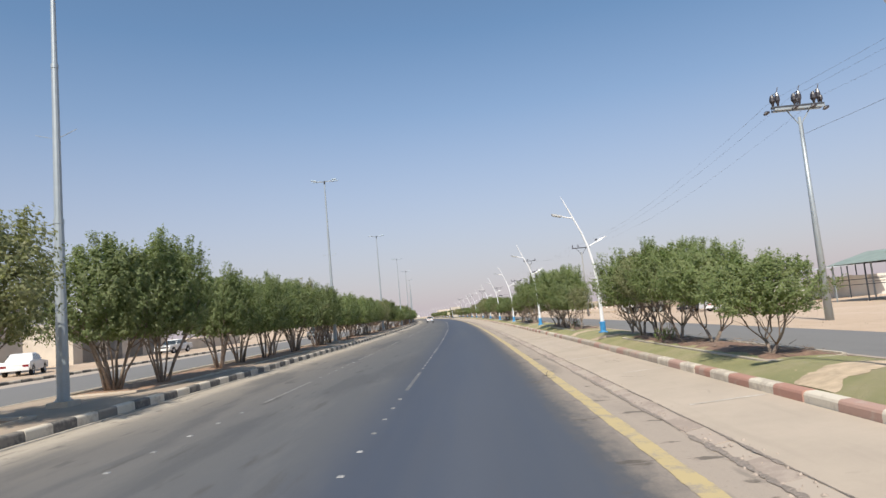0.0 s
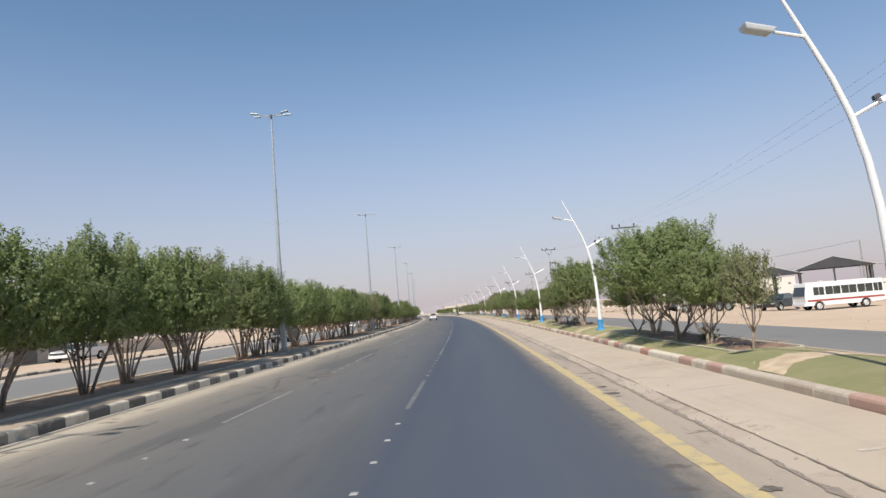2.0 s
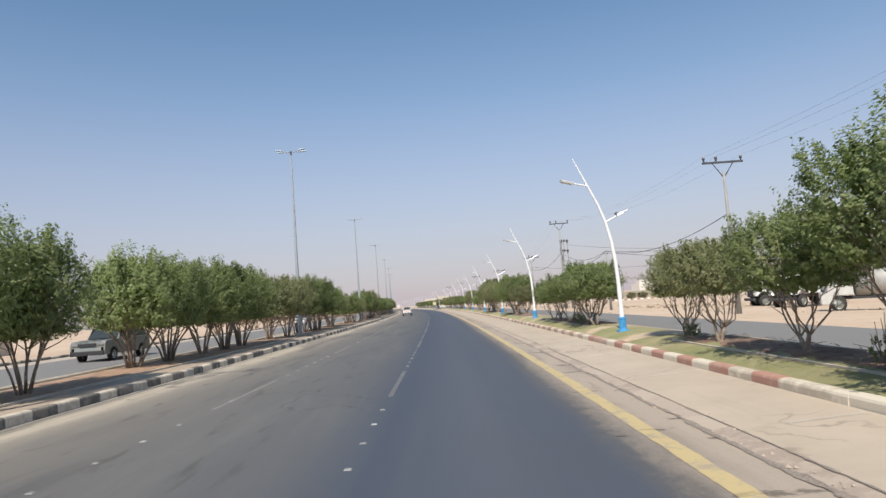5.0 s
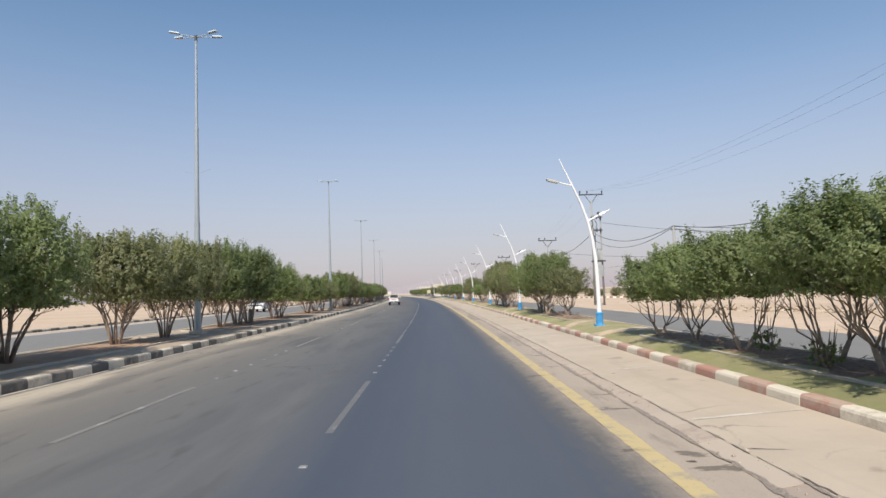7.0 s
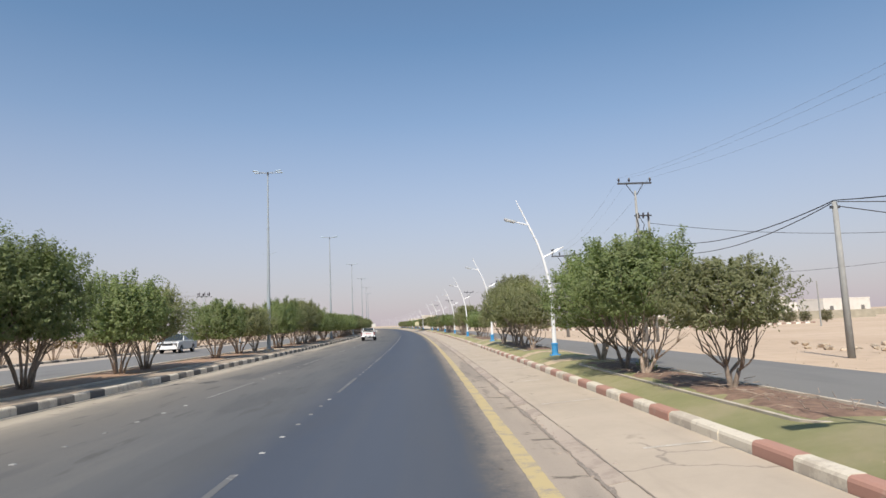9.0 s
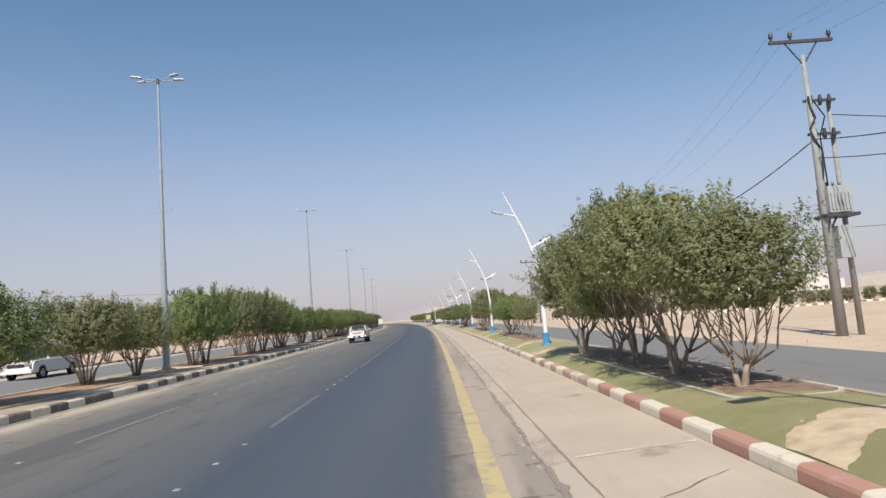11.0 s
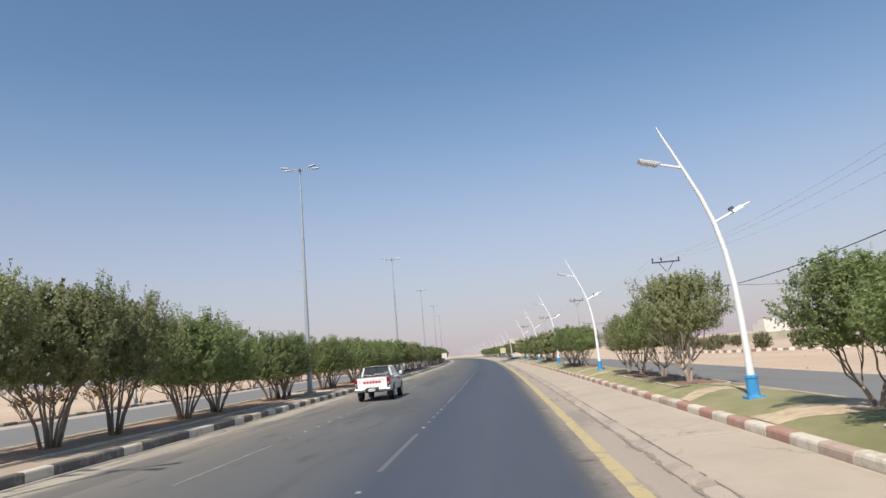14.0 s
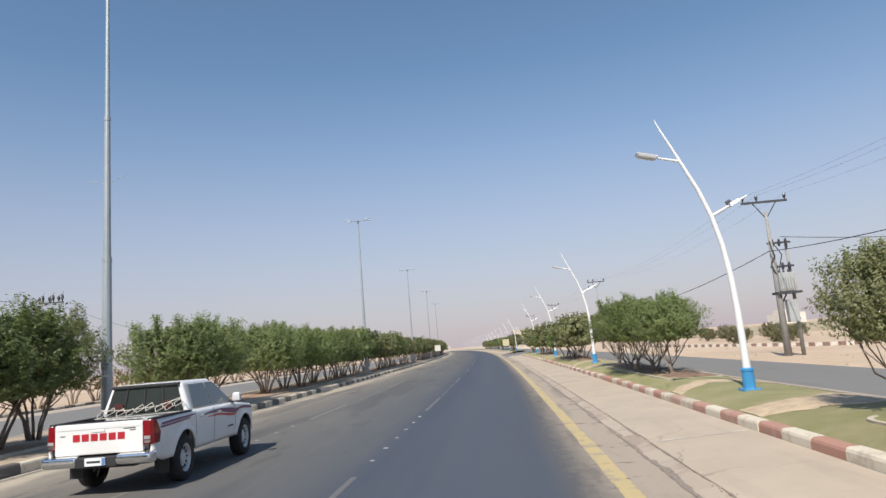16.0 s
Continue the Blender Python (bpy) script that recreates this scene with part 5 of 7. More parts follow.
def power_pole(top, style):
    """A steel or wood pole with a crossarm at z = top; style: plain, switch or twin."""
    words = {"plain": "grey power pole with a dark crossarm and three insulators", "switch": "steel power pole with a cluster of switches and insulators",
             "twin": "twin power poles carrying a transformer and cutouts"}
    ob = thing("power_pole", Matrix(), words[style], "power pole", "poles of the power line")
    bm = bmesh.new()
    tube(bm, [(0, 0, -0.4), (0, 0, top * 0.5), (0, 0, top - 0.55)], [{"plain": 0.165, "switch": 0.19, "twin": 0.20}[style], 0.115 if style != "twin" else 0.14, 0.07], 10)
    part("pole", bm, GALV if style == "switch" else WOOD_POLE, ob, "", True)
    bm = bmesh.new()
    box(bm, (-1.22, -0.06, top - 0.06), (1.22, 0.06, top + 0.06), 1.0, 0.01)
    part("crossarm", bm, DARK_STEEL, ob, "dark steel crossarm")
    for sx in (-1, 1):
        bm = bmesh.new()
        tube(bm, [(0, 0, top - 0.95), (sx * 0.62, 0, top - 0.05)], 0.03, 6)
        part("brace", bm, GALV if style == "switch" else DARK_STEEL, ob)
    for x in (-1.12, -0.38 if style != "switch" else 0.0, 1.12):
        bm = bmesh.new()
        insulator(bm, x, 0, top + 0.05, 0.36, 0.085)
        part("insulator", bm, INSULATOR, ob)
    if style == "switch":
        for x in (-0.95, 0.05, 0.95):
            bm = bmesh.new()
            insulator(bm, x - 0.17, 0.0, top + 0.05, 0.55, 0.14)
            insulator(bm, x + 0.12, 0.1, top + 0.05, 0.70, 0.12)
            tube(bm, [(x - 0.17, 0, top + 0.6), (x + 0.12, 0.1, top + 0.75), (x + 0.2, 0.1, top + 1.0)], 0.02, 6)
            part("switch", bm, INSULATOR, ob, "black insulated switch")
        for x, y in ((-1.35, 0.25), (-0.3, -0.3), (0.55, -0.3), (1.4, 0.2)):
            bm = bmesh.new()
            tube(bm, [(x - 0.12, y, top - 0.22), (x, y, top - 0.15), (x + 0.14, y, top - 0.1)], [0.05, 0.10, 0.06], 8)
            part("strain_insulator", bm, INSULATOR, ob)
        bm = bmesh.new()
        box(bm, (-1.15, -0.2, top - 0.18), (1.15, -0.1, top - 0.08), 1.0, 0.01)
        box(bm, (-1.15, 0.1, top - 0.18), (1.15, 0.2, top - 0.08), 1.0, 0.01)
        part("channel", bm, GALV, ob)
        bm = bmesh.new()
        tube(bm, [(0.42, 0.9, -0.2), (0.3, 0.6, 7.2)], [0.05, 0.04], 8)
        part("stay_pole", bm, GALV, ob)
        bm = bmesh.new()
        tube(bm, [(0.62, 0.9, 0.0), (0.10, 0.0, top - 0.8)], 0.012, 5)
        part("stay_wire", bm, WIRE, ob)
    if style == "twin":
        off = 0.95
        bm = bmesh.new()
        tube(bm, [(off, 0.35, -0.4), (off, 0.35, top - 2.1)], [0.11, 0.075], 10)
        part("second_pole", bm, WOOD_POLE, ob, "", True)
        for z, nm in ((top - 2.3, "cutout_arm"), (top - 3.6, "lower_arm")):
            bm = bmesh.new()
            box(bm, (-0.12, 0.1, z - 0.05), (off + 0.15, 0.2, z + 0.05), 1.0, 0.01)
            part(nm, bm, DARK_STEEL, ob)
            for x in (0.15, 0.5, 0.85):
                bm = bmesh.new()
                tube(bm, [(x, 0.15, z - 0.2), (x, 0.12, z - 0.05), (x, 0.1, z + 0.2)], [0.05, 0.09, 0.05], 8)
                part("cutout", bm, INSULATOR, ob)
        z = top * 0.39
        bm = bmesh.new()
        box(bm, (-0.15, -0.35, z - 0.14), (off + 0.15, 0.45, z - 0.02), 1.0, 0.01)
        part("platform", bm, DARK_STEEL, ob)
        bm = bmesh.new()
        box(bm, (0.0, -0.36, z), (0.88, 0.36, z + 1.0), 1.0, 0.04)
        t = part("transformer", bm, TRANSFORMER, ob, "grey finned transformer tank")
        for k in range(6):
            bm = bmesh.new()
            box(bm, (0.06 + 0.13 * k, -0.42, z + 0.12), (0.11 + 0.13 * k, -0.32, z + 0.72), 1.0, 0.004)
            part("cooling_fin", bm, TRANSFORMER, t)
        for k in range(3):
            bm = bmesh.new()
            insulator(bm, 0.2 + 0.24 * k, 0.0, z + 0.85, 0.34, 0.06)
            part("bushing", bm, INSULATOR, t)
        bm = bmesh.new()
        tube(bm, [(-0.05, 0, z - 0.9), (0.4, 0, z - 0.15)], 0.04, 6)
        part("platform_brace", bm, DARK_STEEL, ob)
        bm = bmesh.new()
        box(bm, (0.35, -0.1, z - 1.65), (0.88, 0.25, z - 0.45), 1.0, 0.02)
        part("fuse_box", bm, TRANSFORMER, ob)
        bm = bmesh.new()
        rz = random.Random(3)
        tube(bm, [(rz.uniform(-0.16, 0.16), -0.12 + rz.uniform(-0.08, 0.08), top - 2.2 - k * 0.42) for k in range(int((top - 2.6 - z) / 0.42) + 4)], 0.035, 6)
        tube(bm, [(0.1, -0.05, top - 2.3), (0.45, -0.1, top - 3.0), (0.3, 0.1, top - 3.7), (0.2, -0.1, z + 1.0)], 0.03, 6)
        part("cable_bundle", bm, CABLE, ob, "tangled black cables down the pole")
    return ob


POLES = [(14.3, 30.2, 9.8, "switch"), (14.88, 85.0, 8.8, "plain"), (14.15, 129.9, 10.93, "twin"), (13.6, 149.9, 7.95, "plain"), (13.95, 193.4, 8.15, "twin"),
         (14.6, 250.5, 9.4, "plain"), (14.5, 300.0, 9.2, "plain"), (14.5, 350.0, 9.2, "plain")]
for X, s, top, style in POLES:
    power_pole(top, style).matrix_basis = along(X, s, 0.2)
p = thing("cable_pole", along(14.03, 109.0, 0.05), "leaning grey wooden pole carrying low cables", "pole")
bm = bmesh.new()
tube(bm, [(0, 0, -0.3), (0, 0, 5.65)], [0.13, 0.09], 10)
part("pole", bm, WOOD_POLE, p, "", True)
bm = bmesh.new()
box(bm, (-0.18, -0.04, 5.4), (0.18, 0.04, 5.5), 1.0, 0.01)
part("bracket", bm, DARK_STEEL, p)


def wire_run(name, a, b, sag, r, material, label, seg=18):
    cu = bpy.data.curves.new(name, "CURVE")
    cu.dimensions, cu.bevel_depth, cu.bevel_resolution = "3D", r, 1
    sp = cu.splines.new("POLY")
    sp.points.add(seg)
    for i in range(seg + 1):
        t = i / seg
        q = a.lerp(b, t) - Vector((0, 0, 4 * sag * t * (1 - t)))
        sp.points[i].co = (*q, 1)
    cu.materials.append(material)
    return tagged(new(name, cu), label, "power cable", "cables of the power line")


chain = [(14.3, -30.0, 9.8)] + [q[:3] for q in POLES]
for (Xa, sa, za), (Xb, sb, zb) in zip(chain, chain[1:]):
    for o in (-1.12, -0.38, 1.12):
        wire_run("overhead_wire", bent(Xa + o, sa, za + 0.58), bent(Xb + o, sb, zb + 0.58), 0.7 + (sb - sa) * 0.008, 0.0038, WIRE, "thin bare overhead wire between power poles")
wire_run("overhead_wire", bent(14.3, -30.0, 8.6), bent(14.3, 30.2, 8.6), 0.8, 0.007, WIRE, "thin bare overhead wire between power poles")
low = [(14.88, 85.0, 5.9), (14.03, 109.0, 5.75), (14.15, 129.9, 7.3), (13.3, 149.4, 6.3), (13.8, 193.4, 5.6), (14.6, 250.5, 6.0)]
for a, b in zip(low, low[1:]):
    wire_run("low_cable", bent(*a), bent(*b), 0.75 + 0.01 * (b[1] - a[1]), 0.021, CABLE, "black sagging low-voltage cable")
for a, b in (((14.03, 109.0, 5.7), (46.0, 96.0, 6.4)), ((14.03, 109.0, 5.55), (60.0, 118.0, 4.6)), ((15.1, 130.2, 8.3), (42.0, 124.0, 7.3)), ((14.7, 193.8, 6.4), (40.0, 186.0, 6.3)),
             ((14.15, 129.9, 6.6), (14.03, 109.0, 5.7)), ((13.3, 149.4, 6.6), (45.0, 140.0, 6.2))):
    wire_run("low_cable", bent(*a), bent(*b), 1.1, 0.018, CABLE, "black sagging low-voltage cable")
for X, s, h in ((46.0, 96.0, 6.4), (60.0, 118.0, 4.8), (42.0, 124.0, 7.2), (40.0, 186.0, 6.2), (45.0, 140.0, 6.2), (34.0, 118.0, 5.6), (52.0, 168.0, 5.5)):
    p = thing("cable_pole", along(X, s, -0.1), "thin far wooden pole carrying low cables", "pole")
    bm = bmesh.new()
    tube(bm, [(0, 0, -0.8), (0, 0, h + 0.1)], [0.12, 0.08], 8)
    part("pole", bm, WOOD_POLE, p)
# a line of poles beyond the far carriageway
for X, s, top in ((-58.0, 98.0, 7.4), (-62.0, 300.0, 7.4), (-42.2, 214.6, 8.6)):
    ob = power_pole(top, "switch")
    ob.matrix_basis = along(X, s, 0.4)
wire_run("overhead_wire", bent(-58.0, 98.0, 7.9), bent(-42.2, 214.6, 9.1), 1.2, 0.02, WIRE, "thin bare overhead wire beyond the far carriageway")
wire_run("overhead_wire", bent(-42.2, 214.6, 9.1), bent(-62.0, 300.0, 7.9), 1.2, 0.02, WIRE, "thin bare overhead wire beyond the far carriageway")


# ---------------------------------------------------------------- vehicles (y ahead, x right, origin on the ground)
def arch(cy, r, z0, n=8):
    """Points of a wheel arch, from rear to front, above z0."""
    out = []
    for k in range(n + 1):
        a = math.pi - math.pi * k / n
        out.append((cy + r * math.cos(a), max(z0, 0.36 + r * math.sin(a))))
    return out


def wheel(parent, x, y, r, w, hub=None, label=""):
    side = 1 if x > 0 else -1
    bm = bmesh.new()
    n = 20
    prof = [(-w / 2, r * 0.62), (-w / 2, r * 0.93), (-w * 0.36, r), (w * 0.36, r), (w / 2, r * 0.93), (w / 2, r * 0.62)]
    rings = [[bm.verts.new((px, pr * math.cos(2 * math.pi * k / n), pr * math.sin(2 * math.pi * k / n))) for k in range(n)] for px, pr in prof]
    for u, v in zip(rings, rings[1:]):
        for k in range(n):
            bm.faces.new((u[k], v[k], v[(k + 1) % n], u[(k + 1) % n]))
    wh = part("wheel", bm, RUBBER, parent, "black tyre", True)
    wh.matrix_basis = pose(x, y, r)
    bm = bmesh.new()
    prof = [(side * w * 0.46, r * 0.64), (side * w * 0.40, r * 0.56), (side * w * 0.18, r * 0.50), (side * w * 0.20, r * 0.30), (side * w * 0.34, r * 0.22), (side * w * 0.36, 0.02)]
    rings = [[bm.verts.new((px, pr * math.cos(2 * math.pi * k / n), pr * math.sin(2 * math.pi * k / n))) for k in range(n)] for px, pr in prof]
    for u, v in zip(rings, rings[1:]):
        for k in range(n):
            bm.faces.new((u[k], v[k], v[(k + 1) % n], u[(k + 1) % n]))
    bm.faces.new(rings[-1])
    bmesh.ops.recalc_face_normals(bm, faces=bm.faces[:])
    rim = part("rim", bm, hub or RIM, wh, "dull steel rim")
    for k in range(12):
        bm = bmesh.new()
        a = k * math.pi / 6
        c = Vector((side * w * 0.235, 0, r * 0.43))
        box(bm, c - Vector((0.010, 0.012, 0.024)), c + Vector((0.010, 0.012, 0.024)), 1.0)
        bmesh.ops.rotate(bm, verts=bm.verts[:], cent=(0, 0, 0), matrix=Matrix.Rotation(a, 3, "X"))
        part("rim_slot", bm, BLACK_PLASTIC, wh)
    return wh


def quad_panel(bm, pts, thick):
    """A flat panel from its corner points, given a little depth along its normal."""
    vs = [Vector(p) for p in pts]
    n = (vs[1] - vs[0]).cross(vs[2] - vs[0]).normalized() * thick
    a = [bm.verts.new(v) for v in vs]
    b = [bm.verts.new(v + n) for v in vs]
    k = len(vs)
    bm.faces.new(a[::-1])
    bm.faces.new(b)
    for i in range(k):
        bm.faces.new((a[i], a[(i + 1) % k], b[(i + 1) % k], b[i]))
    return bm


def soft_edges(ob, w=0.02, seg=2):
    m = ob.modifiers.new("bevel", "BEVEL")
    m.width, m.segments, m.limit_method, m.angle_limit = w, seg, "ANGLE", radians(30)
    return ob


def cabin(parent, low, zb, zt, wb, wt, material, name="cabin"):
    """A tapered cabin; low and its top are (y rear, y front) at the belt zb and the roof zt."""
    (yr, yf), (tr, tf) = low
    bm = bmesh.new()
    c = [(-wb, yr, zb), (wb, yr, zb), (wb, yf, zb), (-wb, yf, zb), (-wt, tr, zt), (wt, tr, zt), (wt, tf, zt), (-wt, tf, zt)]
    v = [bm.verts.new(p) for p in c]
    for q in ((3, 2, 1, 0), (4, 5, 6, 7), (0, 1, 5, 4), (1, 2, 6, 5), (2, 3, 7, 6), (3, 0, 4, 7)):
        bm.faces.new([v[i] for i in q])
    return soft_edges(part(name, bm, material, parent), 0.07, 3)


def side_window(parent, y0, y1, z0, z1, low, zb, zt, wb, wt, cut0=0.0, cut1=0.0):
    """Glass on both sides of a cabin, from y0 to y1; cut0 and cut1 lean its ends."""
    for sx in (-1, 1):
        def on(y, z):
            t = (z - zb) / (zt - zb)
            return Vector((sx * (wb + (wt - wb) * t + 0.004), y, z))
        pts = [on(y0, z0), on(y1, z0), on(y1 - cut1, z1), on(y0 + cut0, z1)]
        bm = bmesh.new()
        quad_panel(bm, pts if sx > 0 else pts[::-1], 0.012)
        part("side_window", bm, SIDE_GLASS, parent, "grey-green tinted window, reflections lightened into its colour")


def end_window(parent, y0, z0, y1, z1, w0, w1):
    bm = bmesh.new()
    pts = [(-w0, y0, z0), (w0, y0, z0), (w1, y1, z1), (-w1, y1, z1)]
    quad_panel(bm, pts if y1 > y0 else pts[::-1], 0.012)
    return bm


def body_side(ob, sx, W, rear, ra, fa, top):
    """A bowed body side with flared wheel arches; top gives the height of its upper edge at y."""
    bm = bmesh.new()
    ys = sorted({round(rear + 0.13 * k, 3) for k in range(41)} | {round(c + 0.47 * math.cos(math.pi * k / 14), 3) for c in (ra, fa) for k in range(15)})
    cols = []
    for y in ys:
        low = 0.45 + 0.12 * max(0.0, (rear + 0.35 - y) / 0.35) + 0.10 * max(0.0, (y - 2.25) / 0.35)
        for c in (ra, fa):
            if abs(y - c) < 0.47:
                low = max(low, 0.37 + math.sqrt(max(0.0, 0.47 ** 2 - (y - c) ** 2)))
        hi, col = top(y), []
        for k in range(11):
            z = low + (hi - low) * (k / 10)
            x = W - 0.32 * max(0.0, 0.80 - z) ** 2 - 0.30 * max(0.0, z - 0.86) ** 2
            if k == 10:
                x -= 0.025
            d = min(math.hypot(y - c, z - 0.37) for c in (ra, fa)) - 0.47
            x += 0.026 * math.exp(-(d / 0.06) ** 2)
            x -= 0.34 * max(0.0, (y - 1.95) / 0.65) ** 2.2 + 0.03 * max(0.0, (rear + 0.2 - y) / 0.2) ** 2
            col.append(bm.verts.new((sx * x, y, z)))
        cols.append(col)
    for a, b in zip(cols, cols[1:]):
        for k in range(10):
            bm.faces.new((a[k], b[k], b[k + 1], a[k + 1]) if sx > 0 else (a[k], a[k + 1], b[k + 1], b[k]))
    side = part("side_panel", bm, CAR_WHITE, ob, "white bowed body side", True)
    so = side.modifiers.new("thick", "SOLIDIFY")
    so.thickness, so.offset = 0.035, -1.0
    return side


def pickup():
    ob = thing("pickup_truck", Matrix(), "white double-cab pickup with maroon side stripes and red tail lights", "pickup truck")
    W = 0.90
    rear, ra, fa = -2.60, -1.42, 1.60

    def top(y):
        return float(np.interp(y, (rear, -1.2, -1.05, 1.05, 1.35, 2.0, 2.35, 2.6), (1.12, 1.12, 1.13, 1.12, 1.08, 1.02, 0.94, 0.80)))

    for sx in (-1, 1):
        body_side(ob, sx, W, rear, ra, fa, top)
    bm = bmesh.new()
    g = []
    for i in range(12):
        y = 1.05 + 1.53 * i / 11
        w = 0.86 - 0.30 * max(0.0, (y - 1.95) / 0.65) ** 2.2
        g.append([bm.verts.new((w * q, y, top(y) - 0.01 + 0.055 * (1 - q ** 4) + 0.02 * (abs(q) > 0.3) * (abs(q) < 0.75))) for q in (-1, -0.8, -0.6, -0.3, 0, 0.3, 0.6, 0.8, 1)])
    for a, b in zip(g, g[1:]):
        for k in range(8):
            bm.faces.new((a[k], a[k + 1], b[k + 1], b[k]))
    bn = part("bonnet", bm, CAR_WHITE, ob, "", True)
    so = bn.modifiers.new("thick", "SOLIDIFY")
    so.thickness = 0.03
    bm = bmesh.new()
    box(bm, (-W + 0.10, -1.05, 0.45), (W - 0.10, 1.3, 1.10))
    part("lower_cab", bm, CAR_WHITE, ob)
    bm = bmesh.new()
    box(bm, (-0.52, -2.5, 0.42), (0.52, 2.4, 0.58))
    part("chassis", bm, BLACK_PLASTIC, ob)
    bm = bmesh.new()
    box(bm, (-W + 0.12, rear + 0.06, 0.60), (W - 0.12, -1.07, 0.66))
    part("bed_floor", bm, BLACK_PLASTIC, ob)
    for sx in (-1, 1):
        bm = bmesh.new()
        box(bm, (min(sx * 0.78, sx * 0.82), rear + 0.06, 0.62), (max(sx * 0.78, sx * 0.82), -1.07, 1.10), 1.0, 0.008)
        part("bed_liner", bm, BLACK_PLASTIC, ob, "black bed liner")
        bm = bmesh.new()
        box(bm, (min(sx * 0.55, sx * 0.78), ra - 0.5, 0.66), (max(sx * 0.55, sx * 0.78), ra + 0.5, 0.86), 0.85, 0.03)
        part("wheel_housing", bm, BLACK_PLASTIC, ob)
        bm = bmesh.new()
        box(bm, (min(sx * 0.775, sx * 0.875), rear + 0.02, 1.105), (max(sx * 0.775, sx * 0.875), -1.07, 1.14), 1.0, 0.012)
        part("bed_rail", bm, BLACK_PLASTIC, ob, "black plastic rail cap")
        for c in (ra, fa):
            bm = bmesh.new()
            box(bm, (min(sx * 0.45, sx * 0.80), c - 0.46, 0.50), (max(sx * 0.45, sx * 0.80), c + 0.46, 0.86), 0.9, 0.03)
            part("wheel_well", bm, BLACK_PLASTIC, ob)
    bm = bmesh.new()
    box(bm, (-0.735, rear - 0.05, 0.65), (0.735, rear + 0.03, 1.125), 1.0, 0.022)
    box(bm, (-0.70, rear - 0.058, 1.03), (0.70, rear - 0.02, 1.10), 1.0, 0.012)
    tg = part("tailgate", bm, CAR_WHITE, ob, "white tailgate with a row of red bars")
    bm = bmesh.new()
    box(bm, (-0.70, rear - 0.03, 1.12), (0.70, rear + 0.04, 1.142), 1.0, 0.008)
    part("tailgate_cap", bm, BLACK_PLASTIC, tg)
    bm = bmesh.new()
    box(bm, (-0.11, rear - 0.064, 0.985), (0.11, rear - 0.045, 1.025), 1.0, 0.006)
    part("tailgate_handle", bm, CAR_WHITE, tg)
    for k in range(6):                                   # the maker's name stands as plain bars
        bm = bmesh.new()
        x = -0.43 + 0.150 * k
        box(bm, (x, rear - 0.057, 0.855), (x + 0.118, rear - 0.046, 0.965), 1.0, 0.003)
        part("red_bar", bm, RED_PAINT, tg)
    for x, z, w in ((0.42, 1.008, 0.20), (0.52, 0.978, 0.10), (-0.64, 0.945, 0.08)):
        bm = bmesh.new()
        box(bm, (x, rear - 0.055, z), (x + w, rear - 0.046, z + 0.014))
        part("badge_bar", bm, DARK_STEEL, tg)
    for sx in (-1, 1):
        # a tall light that wraps round the corner, wider at its foot
        bm = bmesh.new()
        prof = [(0.735, rear - 0.048), (0.86, rear - 0.040), (0.897, rear + 0.02), (0.903, rear + 0.20), (0.80, rear + 0.20), (0.735, rear + 0.02)]
        lo = [bm.verts.new((sx * x, y, 0.745)) for x, y in prof]
        mid = [bm.verts.new((sx * x, y + (0.05 if q == 3 else 0), 0.90)) for q, (x, y) in enumerate(prof)]
        hi = [bm.verts.new((sx * (x - 0.01), y - (0.09 if q == 3 else 0), 1.105)) for q, (x, y) in enumerate(prof)]
        for a, b in ((lo, mid), (mid, hi)):
            for k in range(6):
                bm.faces.new((a[k], a[(k + 1) % 6], b[(k + 1) % 6], b[k]))
        bm.faces.new(lo)
        bm.faces.new(hi)
        bmesh.ops.recalc_face_normals(bm, faces=bm.faces[:])
        tl = soft_edges(part("tail_light", bm, TAIL_RED, ob, "tall red wrap-round tail light"), 0.012, 2)
        for z0, z1, m in ((0.765, 0.815, CHROME), (0.825, 0.875, LENS)):
            bm = bmesh.new()
            box(bm, (min(sx * 0.755, sx * 0.855), rear - 0.056, z0), (max(sx * 0.755, sx * 0.855), rear - 0.040, z1), 1.0, 0.005)
            part("clear_lens", bm, m, tl)
        bm = bmesh.new()
        prism(bm, [(rear - 0.15, 0.50), (rear - 0.17, 0.56), (rear - 0.15, 0.63), (rear - 0.02, 0.65), (rear + 0.10, 0.64), (rear + 0.10, 0.48), (rear - 0.06, 0.46)], sx * 0.33, sx * 0.90)
        bmesh.ops.recalc_face_normals(bm, faces=bm.faces[:])
        soft_edges(part("bumper_end", bm, CHROME, ob, "bright chrome bumper end"), 0.03, 3)
    bm = bmesh.new()
    box(bm, (-0.35, rear - 0.14, 0.46), (0.35, rear, 0.62), 1.0, 0.02)
    part("bumper_centre", bm, BLACK_PLASTIC, ob)
    bm = bmesh.new()
    box(bm, (-0.17, rear - 0.165, 0.49), (0.17, rear - 0.145, 0.61), 1.0, 0.004)
    pl = part("number_plate", bm, PLATE, ob, "white number plate")
    bm = bmesh.new()
    box(bm, (0.115, rear - 0.17, 0.495), (0.165, rear - 0.164, 0.605))
    part("plate_band", bm, PLATE_BLUE, pl)
    bm = bmesh.new()
    box(bm, (-0.13, rear - 0.17, 0.535), (0.09, rear - 0.164, 0.565))
    part("plate_bar", bm, BLACK_PLASTIC, pl)
    low, zb, zt, wb, wt = ((-1.10, 1.18), (-1.02, 0.22)), 1.09, 1.64, 0.845, 0.66
    cb = cabin(ob, low, zb, zt, wb, wt, CAR_WHITE)
